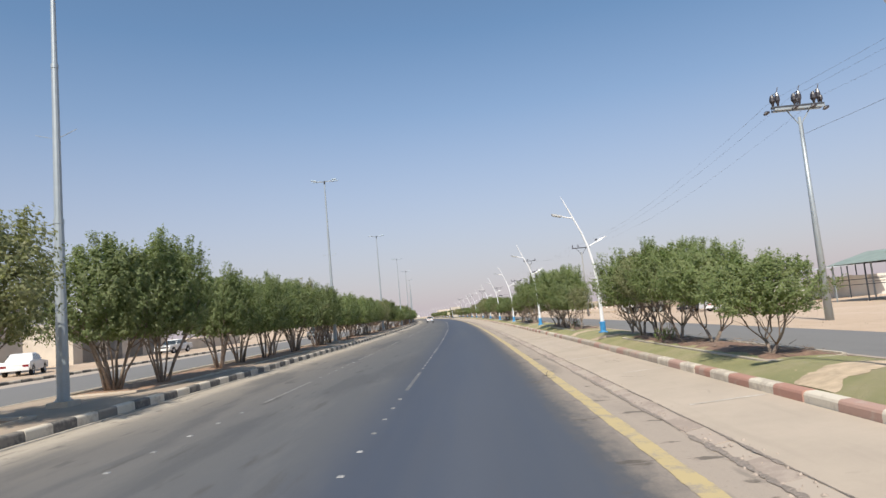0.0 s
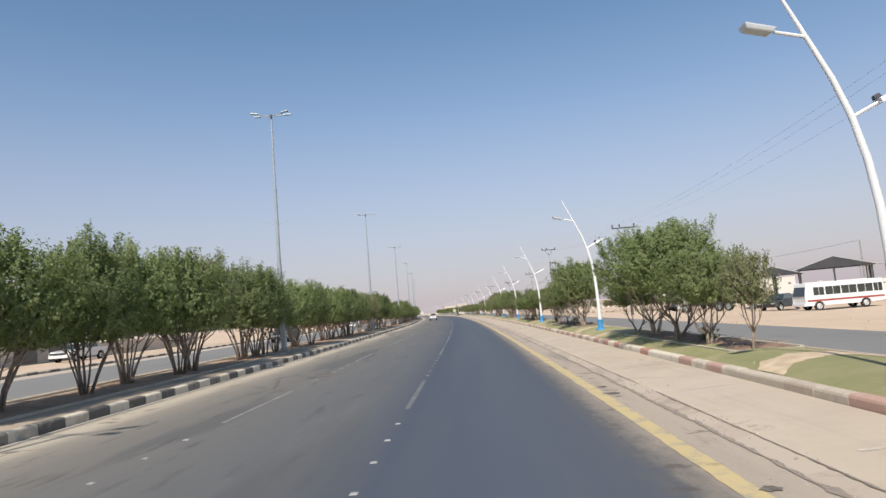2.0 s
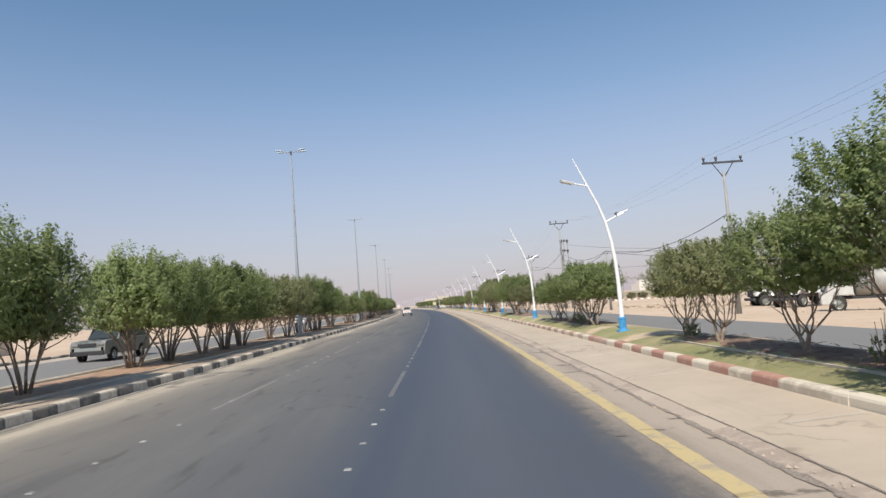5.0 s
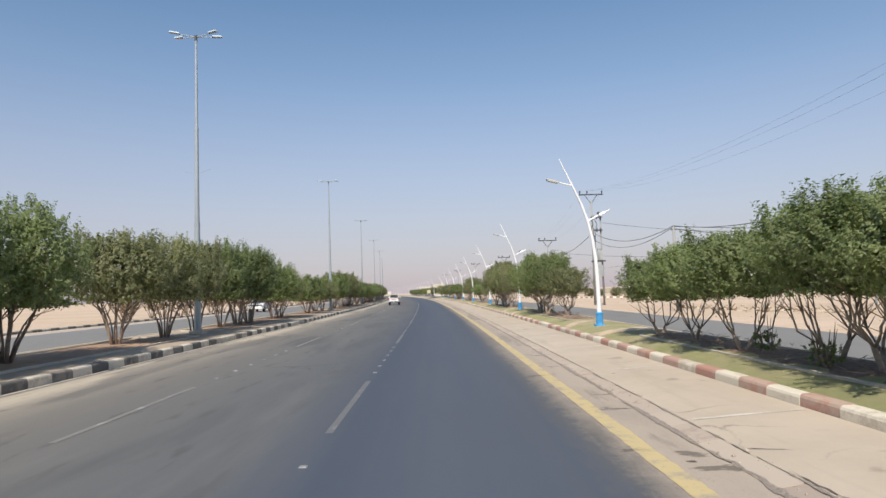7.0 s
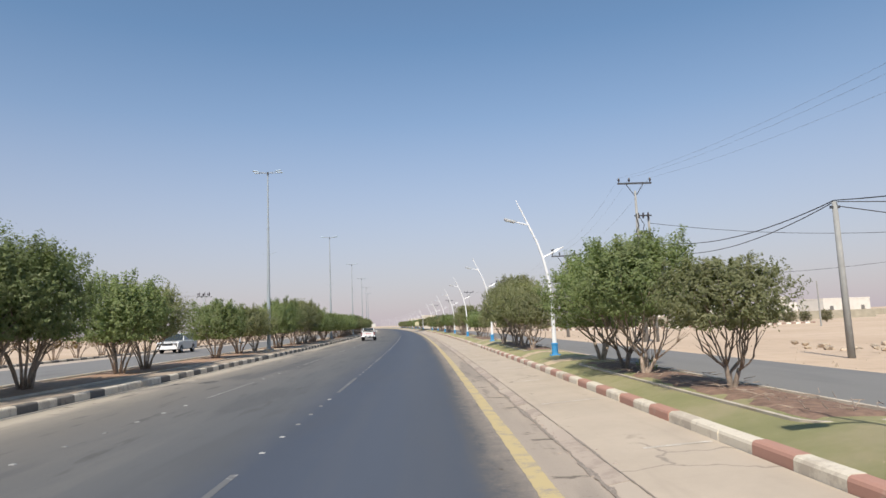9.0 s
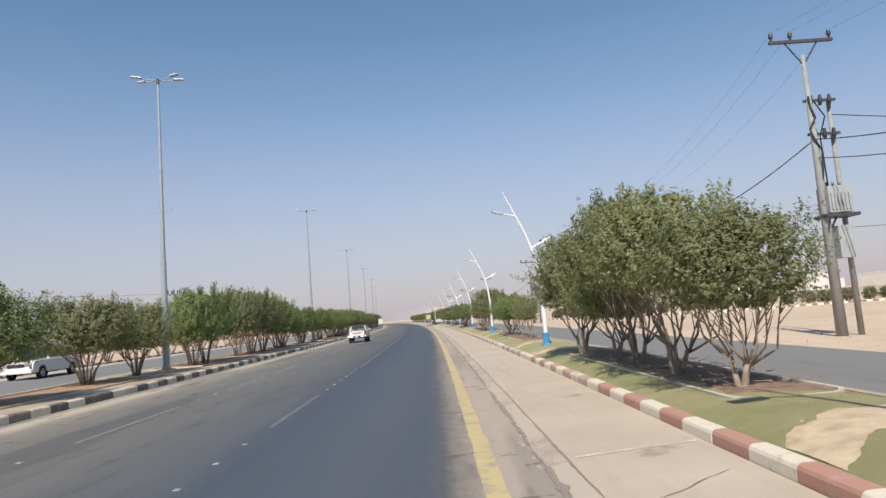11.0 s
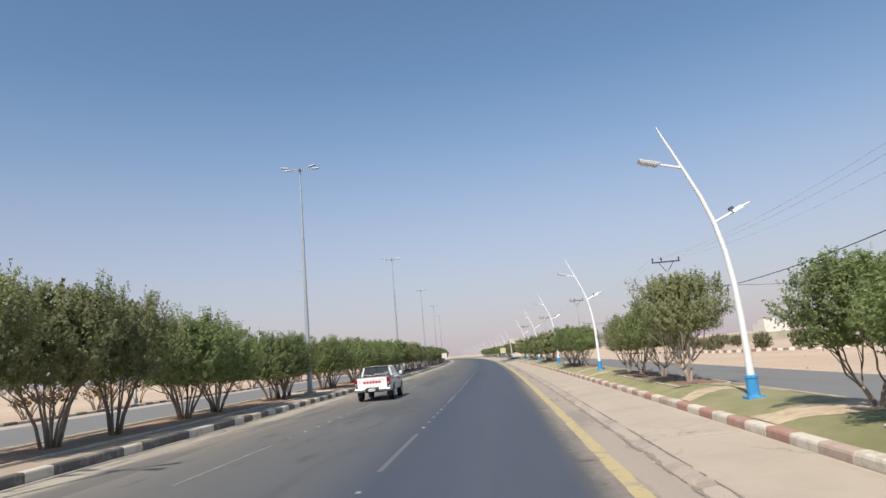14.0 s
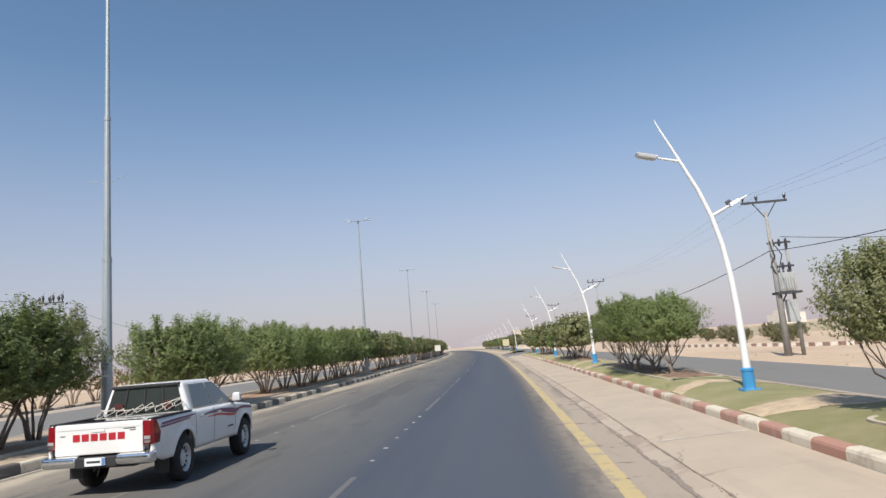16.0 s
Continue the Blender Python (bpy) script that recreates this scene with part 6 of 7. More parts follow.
    side_window(cb, -0.92, -0.12, 1.15, 1.57, low, zb, zt, wb, wt, 0.10, 0.02)
    side_window(cb, -0.06, 0.98, 1.15, 1.57, low, zb, zt, wb, wt, 0.0, 0.68)
    part("windscreen", end_window(cb, 1.17, 1.15, 0.32, 1.59, 0.76, 0.60), GLASS, cb)
    bm = bmesh.new()
    quad_panel(bm, [(-0.73, -1.115, 1.14), (-0.60, -1.052, 1.58), (0.60, -1.052, 1.58), (0.73, -1.115, 1.14)], 0.012)
    bmesh.ops.recalc_face_normals(bm, faces=bm.faces[:])
    part("rear_window", bm, GLASS, cb, "dark rear window in four panes")
    for x in (-0.36, 0.0, 0.36):
        bm = bmesh.new()
        tube(bm, [(x * 1.05, -1.122, 1.15), (x * 0.9, -1.060, 1.58)], 0.016, 6)
        part("window_bar", bm, BLACK_PLASTIC, cb)
    # headrests stand on the outer pane; darkened red gives the shade inside
    for x in (-0.48, 0.44):
        bm = bmesh.new()
        box(bm, (x - 0.10, -1.132, 1.19), (x + 0.10, -1.112, 1.33), 0.8, 0.005)
        part("headrest", bm, SEAT_RED_DIMMED, cb, "red headrest on the glass, its colour dimmed as if behind it")
    bm = bmesh.new()
    box(bm, (-0.63, -1.09, 1.58), (0.63, -0.96, 1.635), 1.0, 0.015)
    part("roof_lip", bm, BLACK_PLASTIC, cb)
    for sx in (-1, 1):
        bm = bmesh.new()
        box(bm, (min(sx * 0.90, sx * 1.08), 0.84, 1.14), (max(sx * 0.90, sx * 1.08), 0.97, 1.31), 0.85, 0.04)
        part("wing_mirror", bm, LAMP_HEAD, ob)
        bm = bmesh.new()
        box(bm, (min(sx * 0.80, sx * 0.92), 0.88, 1.10), (max(sx * 0.80, sx * 0.92), 0.95, 1.16), 1.0, 0.01)
        part("mirror_arm", bm, BLACK_PLASTIC, ob)
        for y in (-0.80, 0.04):
            bm = bmesh.new()
            box(bm, (min(sx * 0.885, sx * 0.92), y, 0.985), (max(sx * 0.885, sx * 0.92), y + 0.18, 1.02), 1.0, 0.008)
            part("door_handle", bm, CHROME, ob)
        # swept side stripes that follow the upper edge of the body
        for rows, mat in (([(-2.32, 1.00, 1.035), (-1.9, 1.01, 1.05), (-1.2, 1.03, 1.062), (-0.98, 1.045, 1.062)], MAROON), ([(-2.36, 0.955, 0.985), (-1.9, 0.97, 1.00), (-1.2, 1.00, 1.02)], MAROON),
                          ([(-0.75, 0.985, 1.00), (-0.3, 1.0, 1.04), (0.3, 0.985, 1.05), (0.8, 0.92, 1.02), (1.1, 0.90, 0.99), (1.32, 0.955, 0.965)], MAROON),
                          ([(-0.4, 0.945, 0.96), (0.2, 0.93, 0.965), (0.7, 0.87, 0.92), (1.0, 0.86, 0.90), (1.15, 0.89, 0.90)], RED_PAINT),
                          ([(1.12, 0.97, 0.985), (1.5, 0.955, 1.01), (1.9, 0.935, 0.985), (2.15, 0.92, 0.935)], MAROON)):
            bm = bmesh.new()
            ys = [rows[0][0] + (rows[-1][0] - rows[0][0]) * q / 16 for q in range(17)]
            prev = None
            for y in ys:
                cur = []
                for f in (0, 0.5, 1):
                    z = float(np.interp(y, [r[0] for r in rows], [r[1] for r in rows])) * (1 - f) + float(np.interp(y, [r[0] for r in rows], [r[2] for r in rows])) * f
                    x = W - 0.30 * max(0.0, z - 0.86) ** 2 - 0.34 * max(0.0, (y - 1.95) / 0.65) ** 2.2
                    d = min(math.hypot(y - c, z - 0.37) for c in (ra, fa)) - 0.47
                    cur.append(bm.verts.new((sx * (x + 0.026 * math.exp(-(d / 0.06) ** 2) + 0.004), y, z)))
                if prev:
                    for q in range(2):
                        bm.faces.new((prev[q], cur[q], cur[q + 1], prev[q + 1]) if sx > 0 else (prev[q], prev[q + 1], cur[q + 1], cur[q]))
                prev = cur
            part("side_stripe", bm, mat, ob, "swept maroon and red stripe").modifiers.new("thick", "SOLIDIFY").thickness = 0.003
        for y in (-0.95, -0.09, 1.04):
            bm = bmesh.new()
            prev = None
            for k in range(7):
                z = 0.50 + 0.10 * k
                x = W - 0.32 * max(0.0, 0.80 - z) ** 2 - 0.30 * max(0.0, z - 0.86) ** 2 + 0.0015
                cur = [bm.verts.new((sx * x, y, z)), bm.verts.new((sx * x, y + 0.012, z))]
                if prev:
                    bm.faces.new((prev[0], prev[1], cur[1], cur[0]) if sx > 0 else (prev[0], cur[0], cur[1], prev[1]))
                prev = cur
            part("door_gap", bm, BLACK_PLASTIC, ob).modifiers.new("thick", "SOLIDIFY").thickness = 0.002
        bm = bmesh.new()
        box(bm, (min(sx * 0.894, sx * 0.905), 0.62, 0.66), (max(sx * 0.894, sx * 0.905), 0.92, 0.69), 1.0, 0.002)
        part("badge_bar", bm, DARK_STEEL, ob)
        bm = bmesh.new()
        box(bm, (min(sx * 0.62, sx * 0.86), rear + 0.58, 0.22), (max(sx * 0.62, sx * 0.86), rear + 0.60, 0.5))
        part("mud_flap", bm, BLACK_PLASTIC, ob)
        bm = bmesh.new()
        box(bm, (min(sx * 0.60, sx * 0.80), 2.33, 0.80), (max(sx * 0.60, sx * 0.80), 2.52, 0.93), 0.9, 0.03)
        part("headlight", bm, CHROME, ob)
        for y in (ra, fa):
            wheel(ob, sx * 0.785, y, 0.375, 0.235)
    bm = bmesh.new()
    box(bm, (-0.66, 2.45, 0.50), (0.66, 2.62, 0.80), 0.94, 0.05)
    part("front_bumper", bm, CAR_WHITE, ob)
    # rope net slung over the load bed
    bm = bmesh.new()
    for k in range(9):
        x = -0.72 + 0.18 * k
        z = 1.23 + 0.03 * math.sin(k * 1.7) + 0.012 * k
        tube(bm, [(x, -1.18, z), (x + 0.08, -1.28, z - 0.06), (x, -1.42, z - 0.12)], 0.008, 5)
        tube(bm, [(x, -1.18, z), (x - 0.08, -1.28, z - 0.06), (x, -1.42, z - 0.12)], 0.008, 5)
    tube(bm, [(-0.80, -1.17, 1.24), (-0.3, -1.18, 1.21), (0.3, -1.18, 1.25), (0.70, -1.16, 1.36)], 0.011, 6)
    tube(bm, [(-0.80, -1.42, 1.11), (0.0, -1.43, 1.12), (0.80, -1.42, 1.14)], 0.008, 5)
    part("cargo_net", bm, ROPE, ob, "pale rope cargo net")
    return ob


pickup().matrix_basis = along(-7.57, 169.82, 0.012, 0) @ Matrix.Diagonal((0.96, 0.83, 0.98, 1))


def small_car(name, label, paint, L, W, H, belt, bonnet, rear_low, category="car"):
    """A parked saloon or off-roader with windows, lights and wheels."""
    ob = thing(name, Matrix(), label, category)
    h, w = L / 2, W / 2
    ra, fa = -h * 0.60, h * 0.62
    skin = [(-h, 0.5)] + arch(ra, 0.38, 0.36) + arch(fa, 0.38, 0.36) + [(h - 0.08, 0.38), (h, 0.6), (h - 0.06, bonnet - 0.12), (h - 0.2, bonnet), (h * 0.36, belt), (-h + 0.1, belt), (-h, belt - 0.15)]
    for sx in (-1, 1):
        bm = bmesh.new()
        prism(bm, skin, sx * (w - 0.09), sx * w)
        bmesh.ops.recalc_face_normals(bm, faces=bm.faces[:])
        soft_edges(part("side_panel", bm, paint, ob), 0.04, 2)
    bm = bmesh.new()
    prism(bm, [(-h + 0.02, 0.42), (h - 0.05, 0.42), (h - 0.03, 0.6), (h - 0.08, bonnet - 0.12), (h - 0.2, bonnet - 0.005), (h * 0.36, belt - 0.005), (-h + 0.1, belt - 0.005), (-h + 0.01, belt - 0.15)], -w + 0.22, w - 0.22)
    prism(bm, [(-h + 0.02, 0.75), (h - 0.05, 0.75), (h - 0.08, bonnet - 0.12), (h - 0.2, bonnet - 0.005), (h * 0.36, belt - 0.005), (-h + 0.1, belt - 0.005)], -w + 0.08, w - 0.08)
    bmesh.ops.recalc_face_normals(bm, faces=bm.faces[:])
    part("body", bm, paint, ob)
    low = ((-h + 0.12 if rear_low else -h * 0.62, h * 0.40), (-h * 0.82 if rear_low else -h * 0.30, h * 0.08))
    zb, zt, wb, wt = belt - 0.02, H, w - 0.06, w * 0.74
    cb = cabin(ob, low, zb, zt, wb, wt, paint)
    y0, y1 = low[0][0] + 0.25, low[0][1] - 0.12
    ym = (y0 + y1) / 2
    side_window(cb, y0, ym - 0.04, belt + 0.05, H - 0.10, low, zb, zt, wb, wt, 0.18, 0.0)
    side_window(cb, ym + 0.04, y1, belt + 0.05, H - 0.10, low, zb, zt, wb, wt, 0.0, 0.32)
    part("windscreen", end_window(cb, low[0][1] + 0.01, zb + 0.05, low[1][1] + 0.05, H - 0.06, wb - 0.08, wt - 0.05), GLASS, cb)
    for sx in (-1, 1):
        for nm, y, z, m in (("headlight", h - 0.06, bonnet - 0.17, CHROME), ("tail_light", -h - 0.01, belt - 0.3, TAIL_RED)):
            bm = bmesh.new()
            box(bm, (min(sx * (w - 0.42), sx * (w - 0.08)), y, z - 0.07), (max(sx * (w - 0.42), sx * (w - 0.08)), y + 0.06, z + 0.07), 1.0, 0.02)
            part(nm, bm, m, ob)
        for y in (ra, fa):
            wheel(ob, sx * (w - 0.12), y, 0.33, 0.2)
    for y in (-h - 0.05, h - 0.06):
        bm = bmesh.new()
        box(bm, (-w + 0.05, y, 0.36), (w - 0.05, y + 0.12, 0.58), 1.0, 0.03)
        part("bumper", bm, BLACK_PLASTIC if paint is not CAR_WHITE else CAR_WHITE, ob)
    bm = bmesh.new()
    box(bm, (-0.45, h - 0.03, bonnet - 0.28), (0.45, h + 0.01, bonnet - 0.12), 1.0, 0.01)
    part("grille", bm, BLACK_PLASTIC, ob)
    return ob


small_car("saloon_car", "white saloon parked beyond the far carriageway", CAR_WHITE, 4.4, 1.75, 1.45, 0.95, 0.85, False).matrix_basis = along(-33.0, 69.0, 0.3, 172)
small_car("off_roader", "grey-green off-roader on the far carriageway", CAR_GREY, 4.6, 1.8, 1.85, 1.12, 1.08, True).matrix_basis = along(-20.2, 82.0, 0.15, 178)
small_car("van_car", "white people carrier on the far carriageway", CAR_WHITE, 4.7, 1.8, 1.7, 1.05, 0.98, True).matrix_basis = along(-22.5, 143.5, 0.19, 180)
small_car("dark_car", "dark dusty saloon parked on the sand by the bus", CAR_DARK, 4.3, 1.75, 1.45, 0.95, 0.85, False).matrix_basis = along(25.4, 76.0, -0.42, 122)
small_car("white_car", "white saloon parked by the compound wall", CAR_WHITE, 4.4, 1.75, 1.45, 0.95, 0.85, False).matrix_basis = along(-31.5, 43.0, 0.3, 20)


def minibus():
    """Long boxy bus, side on to the road."""
    ob = thing("minibus", Matrix(), "white minibus with a red waist stripe parked on the sand", "bus")
    L, w = 3.5, 1.02
    skin = [(-L, 0.5)] + arch(-1.75, 0.46, 0.42) + arch(2.3, 0.46, 0.42) + [(L - 0.05, 0.45), (L, 0.7), (L - 0.03, 1.35), (-L, 1.35)]
    for sx in (-1, 1):
        bm = bmesh.new()
        prism(bm, skin, sx * (w - 0.1), sx * w)
        bmesh.ops.recalc_face_normals(bm, faces=bm.faces[:])
        soft_edges(part("side_panel", bm, CAR_WHITE, ob), 0.03, 2)
        for k, (y0, y1) in enumerate(((-3.3, -2.55), (-2.45, -1.15), (-1.05, 0.25), (0.35, 1.65), (1.78, 2.7))):
            bm = bmesh.new()
            box(bm, (min(sx * 1.0, sx * 1.026), y0, 1.34), (max(sx * 1.0, sx * 1.026), y1, 2.05), 1.0, 0.01)
            part("side_window", bm, GLASS, ob, "dark sliding window")
            bm = bmesh.new()
            box(bm, (min(sx * 1.02, sx * 1.032), (y0 + y1) / 2 - 0.02, 1.34), (max(sx * 1.02, sx * 1.032), (y0 + y1) / 2 + 0.02, 2.05))
            part("window_bar", bm, RIM, ob)
        bm = bmesh.new()
        box(bm, (min(sx * 1.0, sx * 1.024), -3.4, 0.80), (max(sx * 1.0, sx * 1.024), 3.3, 0.97))
        part("waist_stripe", bm, BUS_RED, ob, "red waist stripe")
        for y in (-1.75, 2.3):
            wheel(ob, sx * 0.86, y, 0.40, 0.24)
    bm = bmesh.new()
    box(bm, (-w + 0.08, -L + 0.02, 0.5), (w - 0.08, L - 0.05, 1.36))
    part("body", bm, CAR_WHITE, ob)
    cabin(ob, ((-L, L - 0.03), (-L + 0.05, L - 0.30)), 1.33, 2.45, w, w - 0.10, CAR_WHITE, "upper_body")
    part("windscreen", end_window(ob, L - 0.015, 1.30, L - 0.215, 2.12, 0.92, 0.86), GLASS, ob)
    bm = bmesh.new()
    box(bm, (-0.98, L - 0.06, 0.42), (0.98, L + 0.1, 0.68), 1.0, 0.03)
    part("front_bumper", bm, CAR_WHITE, ob)
    return ob


minibus().matrix_basis = along(27.6, 71.1, -0.46, 92) @ Matrix.Diagonal((0.90, 0.92, 0.90, 1))


def tanker():
    ob = thing("tanker_truck", Matrix(), "dusty steel water tanker with a pale cab parked on the sand", "truck")
    bm = bmesh.new()
    box(bm, (-0.45, -3.8, 0.75), (0.45, 3.2, 0.95), 1.0, 0.02)
    part("chassis", bm, BLACK_PLASTIC, ob)
    bm = bmesh.new()
    tube(bm, [(0, -3.8, 1.75), (0, -3.7, 1.75), (0, 1.2, 1.75), (0, 1.3, 1.75)], [0.75, 0.92, 0.92, 0.75], 20)
    t = part("tank", bm, TANK_STEEL, ob, "ribbed steel water tank", True)
    for y in (-2.6, -1.2, 0.2):
        bm = bmesh.new()
        tube(bm, [(0, y, 1.75), (0, y + 0.1, 1.75)], 0.945, 20)
        part("tank_band", bm, DARK_STEEL, t)
    bm = bmesh.new()
    box(bm, (-0.3, -1.9, 2.62), (0.3, -0.6, 2.8), 0.9, 0.03)
    part("hatch", bm, CAR_WHITE, t)
    cb = cabin(ob, ((1.45, 3.3), (1.5, 2.9)), 1.0, 2.5, 1.1, 1.0, TRUCK_PALE)
    side_window(cb, 1.75, 2.9, 1.7, 2.3, None, 1.0, 2.5, 1.1, 1.0, 0.0, 0.2)
    part("windscreen", end_window(cb, 3.14, 1.65, 2.97, 2.35, 1.0, 0.94), GLASS, cb)
    bm = bmesh.new()
    box(bm, (-1.12, 2.7, 0.5), (1.12, 3.7, 1.25), 0.96, 0.06)
    part("bonnet", bm, TRUCK_PALE, ob)
    for sx in (-1, 1):
        for y in (-3.0, -1.8, 2.5):
            wheel(ob, sx * 0.95, y, 0.52, 0.3, CAR_GREY)
    return ob


tanker().matrix_basis = along(21.6, 83.0, -0.30, 62) @ Matrix.Diagonal((0.85, 0.72, 0.92, 1))


def old_lorry(name, label, paint, tank):
    ob = thing(name, Matrix(), label, "truck")
    bm = bmesh.new()
    box(bm, (-0.45, -3.6, 0.7), (0.45, 3.0, 0.92), 1.0, 0.02)
    part("chassis", bm, BLACK_PLASTIC, ob)
    bm = bmesh.new()
    box(bm, (-0.72, 1.5, 0.95), (0.72, 3.1, 1.75), 0.86, 0.12)
    part("bonnet", bm, paint, ob)
    bm = bmesh.new()
    box(bm, (-0.6, 3.06, 0.85), (0.6, 3.14, 1.45), 1.0, 0.03)
    part("grille", bm, BLACK_PLASTIC, ob)
    for sx in (-1, 1):
        bm = bmesh.new()
        prism(bm, [(1.6, 1.0), (1.75, 1.3), (2.05, 1.42), (2.6, 1.42), (2.95, 1.25), (3.1, 0.95), (2.95, 0.95), (2.8, 1.12), (2.5, 1.27), (2.1, 1.27), (1.85, 1.1), (1.75, 0.98)], sx * 0.68, sx * 1.12)
        bmesh.ops.recalc_face_normals(bm, faces=bm.faces[:])
        soft_edges(part("front_wing", bm, CAR_WHITE, ob, "white rounded front wing"), 0.02)
        for y in (-2.6, 2.3):
            wheel(ob, sx * 0.92, y, 0.50, 0.28, CAR_GREY)
        bm = bmesh.new()
        tube(bm, [(sx * 0.95, 3.12, 1.15), (sx * 0.95, 3.2, 1.15)], 0.11, 12)
        part("headlight", bm, CHROME, ob)
    cb = cabin(ob, ((0.0, 1.6), (0.05, 1.35)), 0.95, 2.35, 1.02, 0.9, CAR_WHITE)
    side_window(cb, 0.25, 1.35, 1.62, 2.18, None, 0.95, 2.35, 1.02, 0.9, 0.0, 0.12)
    part("windscreen", end_window(cb, 1.49, 1.65, 1.41, 2.2, 0.9, 0.82), GLASS, cb)
    if tank:
        bm = bmesh.new()
        tube(bm, [(0, -3.5, 1.75), (0, -3.4, 1.75), (0, -0.3, 1.75), (0, -0.2, 1.75)], [0.7, 0.88, 0.88, 0.7], 18)
        part("tank", bm, TANK_STEEL, ob, "dull grey tank", True)
    else:
        bm = bmesh.new()
        box(bm, (-1.1, -3.7, 1.0), (1.1, -0.2, 1.12), 1.0, 0.02)
        part("load_bed", bm, DARK_STEEL, ob)
        for x0, x1, y0, y1 in ((-1.1, -1.05, -3.7, -0.2), (1.05, 1.1, -3.7, -0.2), (-1.05, 1.05, -3.7, -3.65), (-1.05, 1.05, -0.25, -0.2)):
            bm = bmesh.new()
            box(bm, (x0, y0, 1.12), (x1, y1, 1.75), 1.0, 0.01)
            part("bed_side", bm, CAR_GREY, ob)
    bm = bmesh.new()
    box(bm, (-1.05, 3.1, 0.55), (1.05, 3.28, 0.78), 1.0, 0.02)
    part("front_bumper", bm, DARK_STEEL, ob)
    return ob


old_lorry("old_lorry", "old dark green tank lorry with white front wings on the sand", CAR_GREEN, True).matrix_basis = along(27.3, 101.8, -0.45, 84)
old_lorry("white_lorry", "white bonneted lorry with a black grille parked on the sand", CAR_WHITE, False).matrix_basis = along(25.2, 95.4, -0.36, 118)


# ---------------------------------------------------------------- sheds, houses and walls
def block_house(name, X, s, z, turn, size, label, paint, windows, parapet=0.4, door=True):
    """A flat-roofed rendered house with window openings set into its walls."""
    ob = thing(name, along(X, s, z, turn), label, "house")
    lx, ly, h = size
    bm = bmesh.new()
    box(bm, (-lx / 2, -ly / 2, -0.5), (lx / 2, ly / 2, h))
    part("wall", bm, paint, ob)
    bm = bmesh.new()
    for a, b in (((-lx / 2 - 0.05, -ly / 2 - 0.05), (lx / 2 + 0.05, -ly / 2 + 0.2)), ((-lx / 2 - 0.05, ly / 2 - 0.2), (lx / 2 + 0.05, ly / 2 + 0.05)),
                 ((-lx / 2 - 0.05, -ly / 2 + 0.21), (-lx / 2 + 0.2, ly / 2 - 0.21)), ((lx / 2 - 0.2, -ly / 2 + 0.21), (lx / 2 + 0.05, ly / 2 - 0.21))):
        box(bm, (*a, h), (*b, h + parapet))
    part("parapet", bm, paint, ob)
    for face, u, zz, w, hh in windows:
        bm, fr = bmesh.new(), bmesh.new()
        if face in "ns":
            y = ly / 2 + 0.01 if face == "n" else -ly / 2 - 0.01
            box(bm, (u - w / 2, y - 0.02, zz), (u + w / 2, y + 0.02, zz + hh))
            box(fr, (u - w / 2 - 0.08, y - 0.05, zz - 0.1), (u + w / 2 + 0.08, y + 0.05, zz - 0.01))
        else:
            x = lx / 2 + 0.01 if face == "e" else -lx / 2 - 0.01
            box(bm, (x - 0.02, u - w / 2, zz), (x + 0.02, u + w / 2, zz + hh))
            box(fr, (x - 0.05, u - w / 2 - 0.08, zz - 0.1), (x + 0.05, u + w / 2 + 0.08, zz - 0.01))
        wi = part("window", bm, DUSTY_PANE, ob, "dusty dark window")
        part("sill", fr, paint, wi)
    return ob


def water_tank(X, s, z, label="black rooftop water tank"):
    ob = thing("water_tank", along(X, s, z), label, "water tank")
    bm = bmesh.new()
    tube(bm, [(0, 0, 0), (0, 0, 1.0), (0, 0, 1.2)], [0.6, 0.6, 0.3], 14)
    part("tank", bm, SHADOW_CLOTH, ob, "", True)
    return ob


block_house("white_house", 191.0, 450.0, -1.0, 5, (16.5, 11.0, 7.2), "white two-storey flat-roofed house far across the sand", RENDER_WHITE,
            [("s", x, 4.2, 1.5, 1.2) for x in (-1.5, 2.8)] + [("w", 0.0, 4.2, 1.4, 1.2)], 0.5)
block_house("roof_room", 191.0, 451.0, 6.5, 5, (3.4, 4.0, 3.0), "white room on the flat roof of the far house", RENDER_WHITE, [("s", 0.0, 0.8, 1.0, 0.9)])
block_house("annex_house", 179.5, 449.0, -1.0, 5, (5.5, 9.0, 6.2), "pale annex house beside the far white house", RENDER_SAND, [("s", 0.0, 3.6, 1.6, 1.2)])
block_house("low_house", 239.0, 600.0, 0.0, 0, (19.0, 16.0, 7.0), "low white house far across the sand", RENDER_WHITE, [("s", x, 2.2, 1.6, 1.5) for x in (-2.0, 5.0)])
block_house("roof_room", 237.0, 601.0, 7.4, 0, (9.0, 8.0, 2.6), "white upper room on the far low house", RENDER_WHITE, [("s", 1.5, 0.8, 1.2, 1.0)])
block_house("low_house", 160.0, 345.0, 0.0, 6, (17.0, 12.0, 4.6), "low pale house far across the sand", RENDER_WHITE, [("s", x, 1.2, 1.6, 1.4) for x in (-5.0, 0.0, 5.0)])
block_house("upper_room", 163.0, 346.0, 4.9, 6, (8.0, 6.0, 2.4), "pale upper room on a far low house", RENDER_WHITE, [("s", 0.0, 0.7, 1.2, 1.0)])
water_tank(153.0, 343.0, 5.0)
block_house("long_house", 128.0, 268.0, 0.0, 12, (18.0, 9.0, 4.4), "long white flat-roofed house behind the sand", RENDER_WHITE, [("s", x, 1.2, 1.4, 1.3) for x in (-6.0, 0.0, 6.0)])
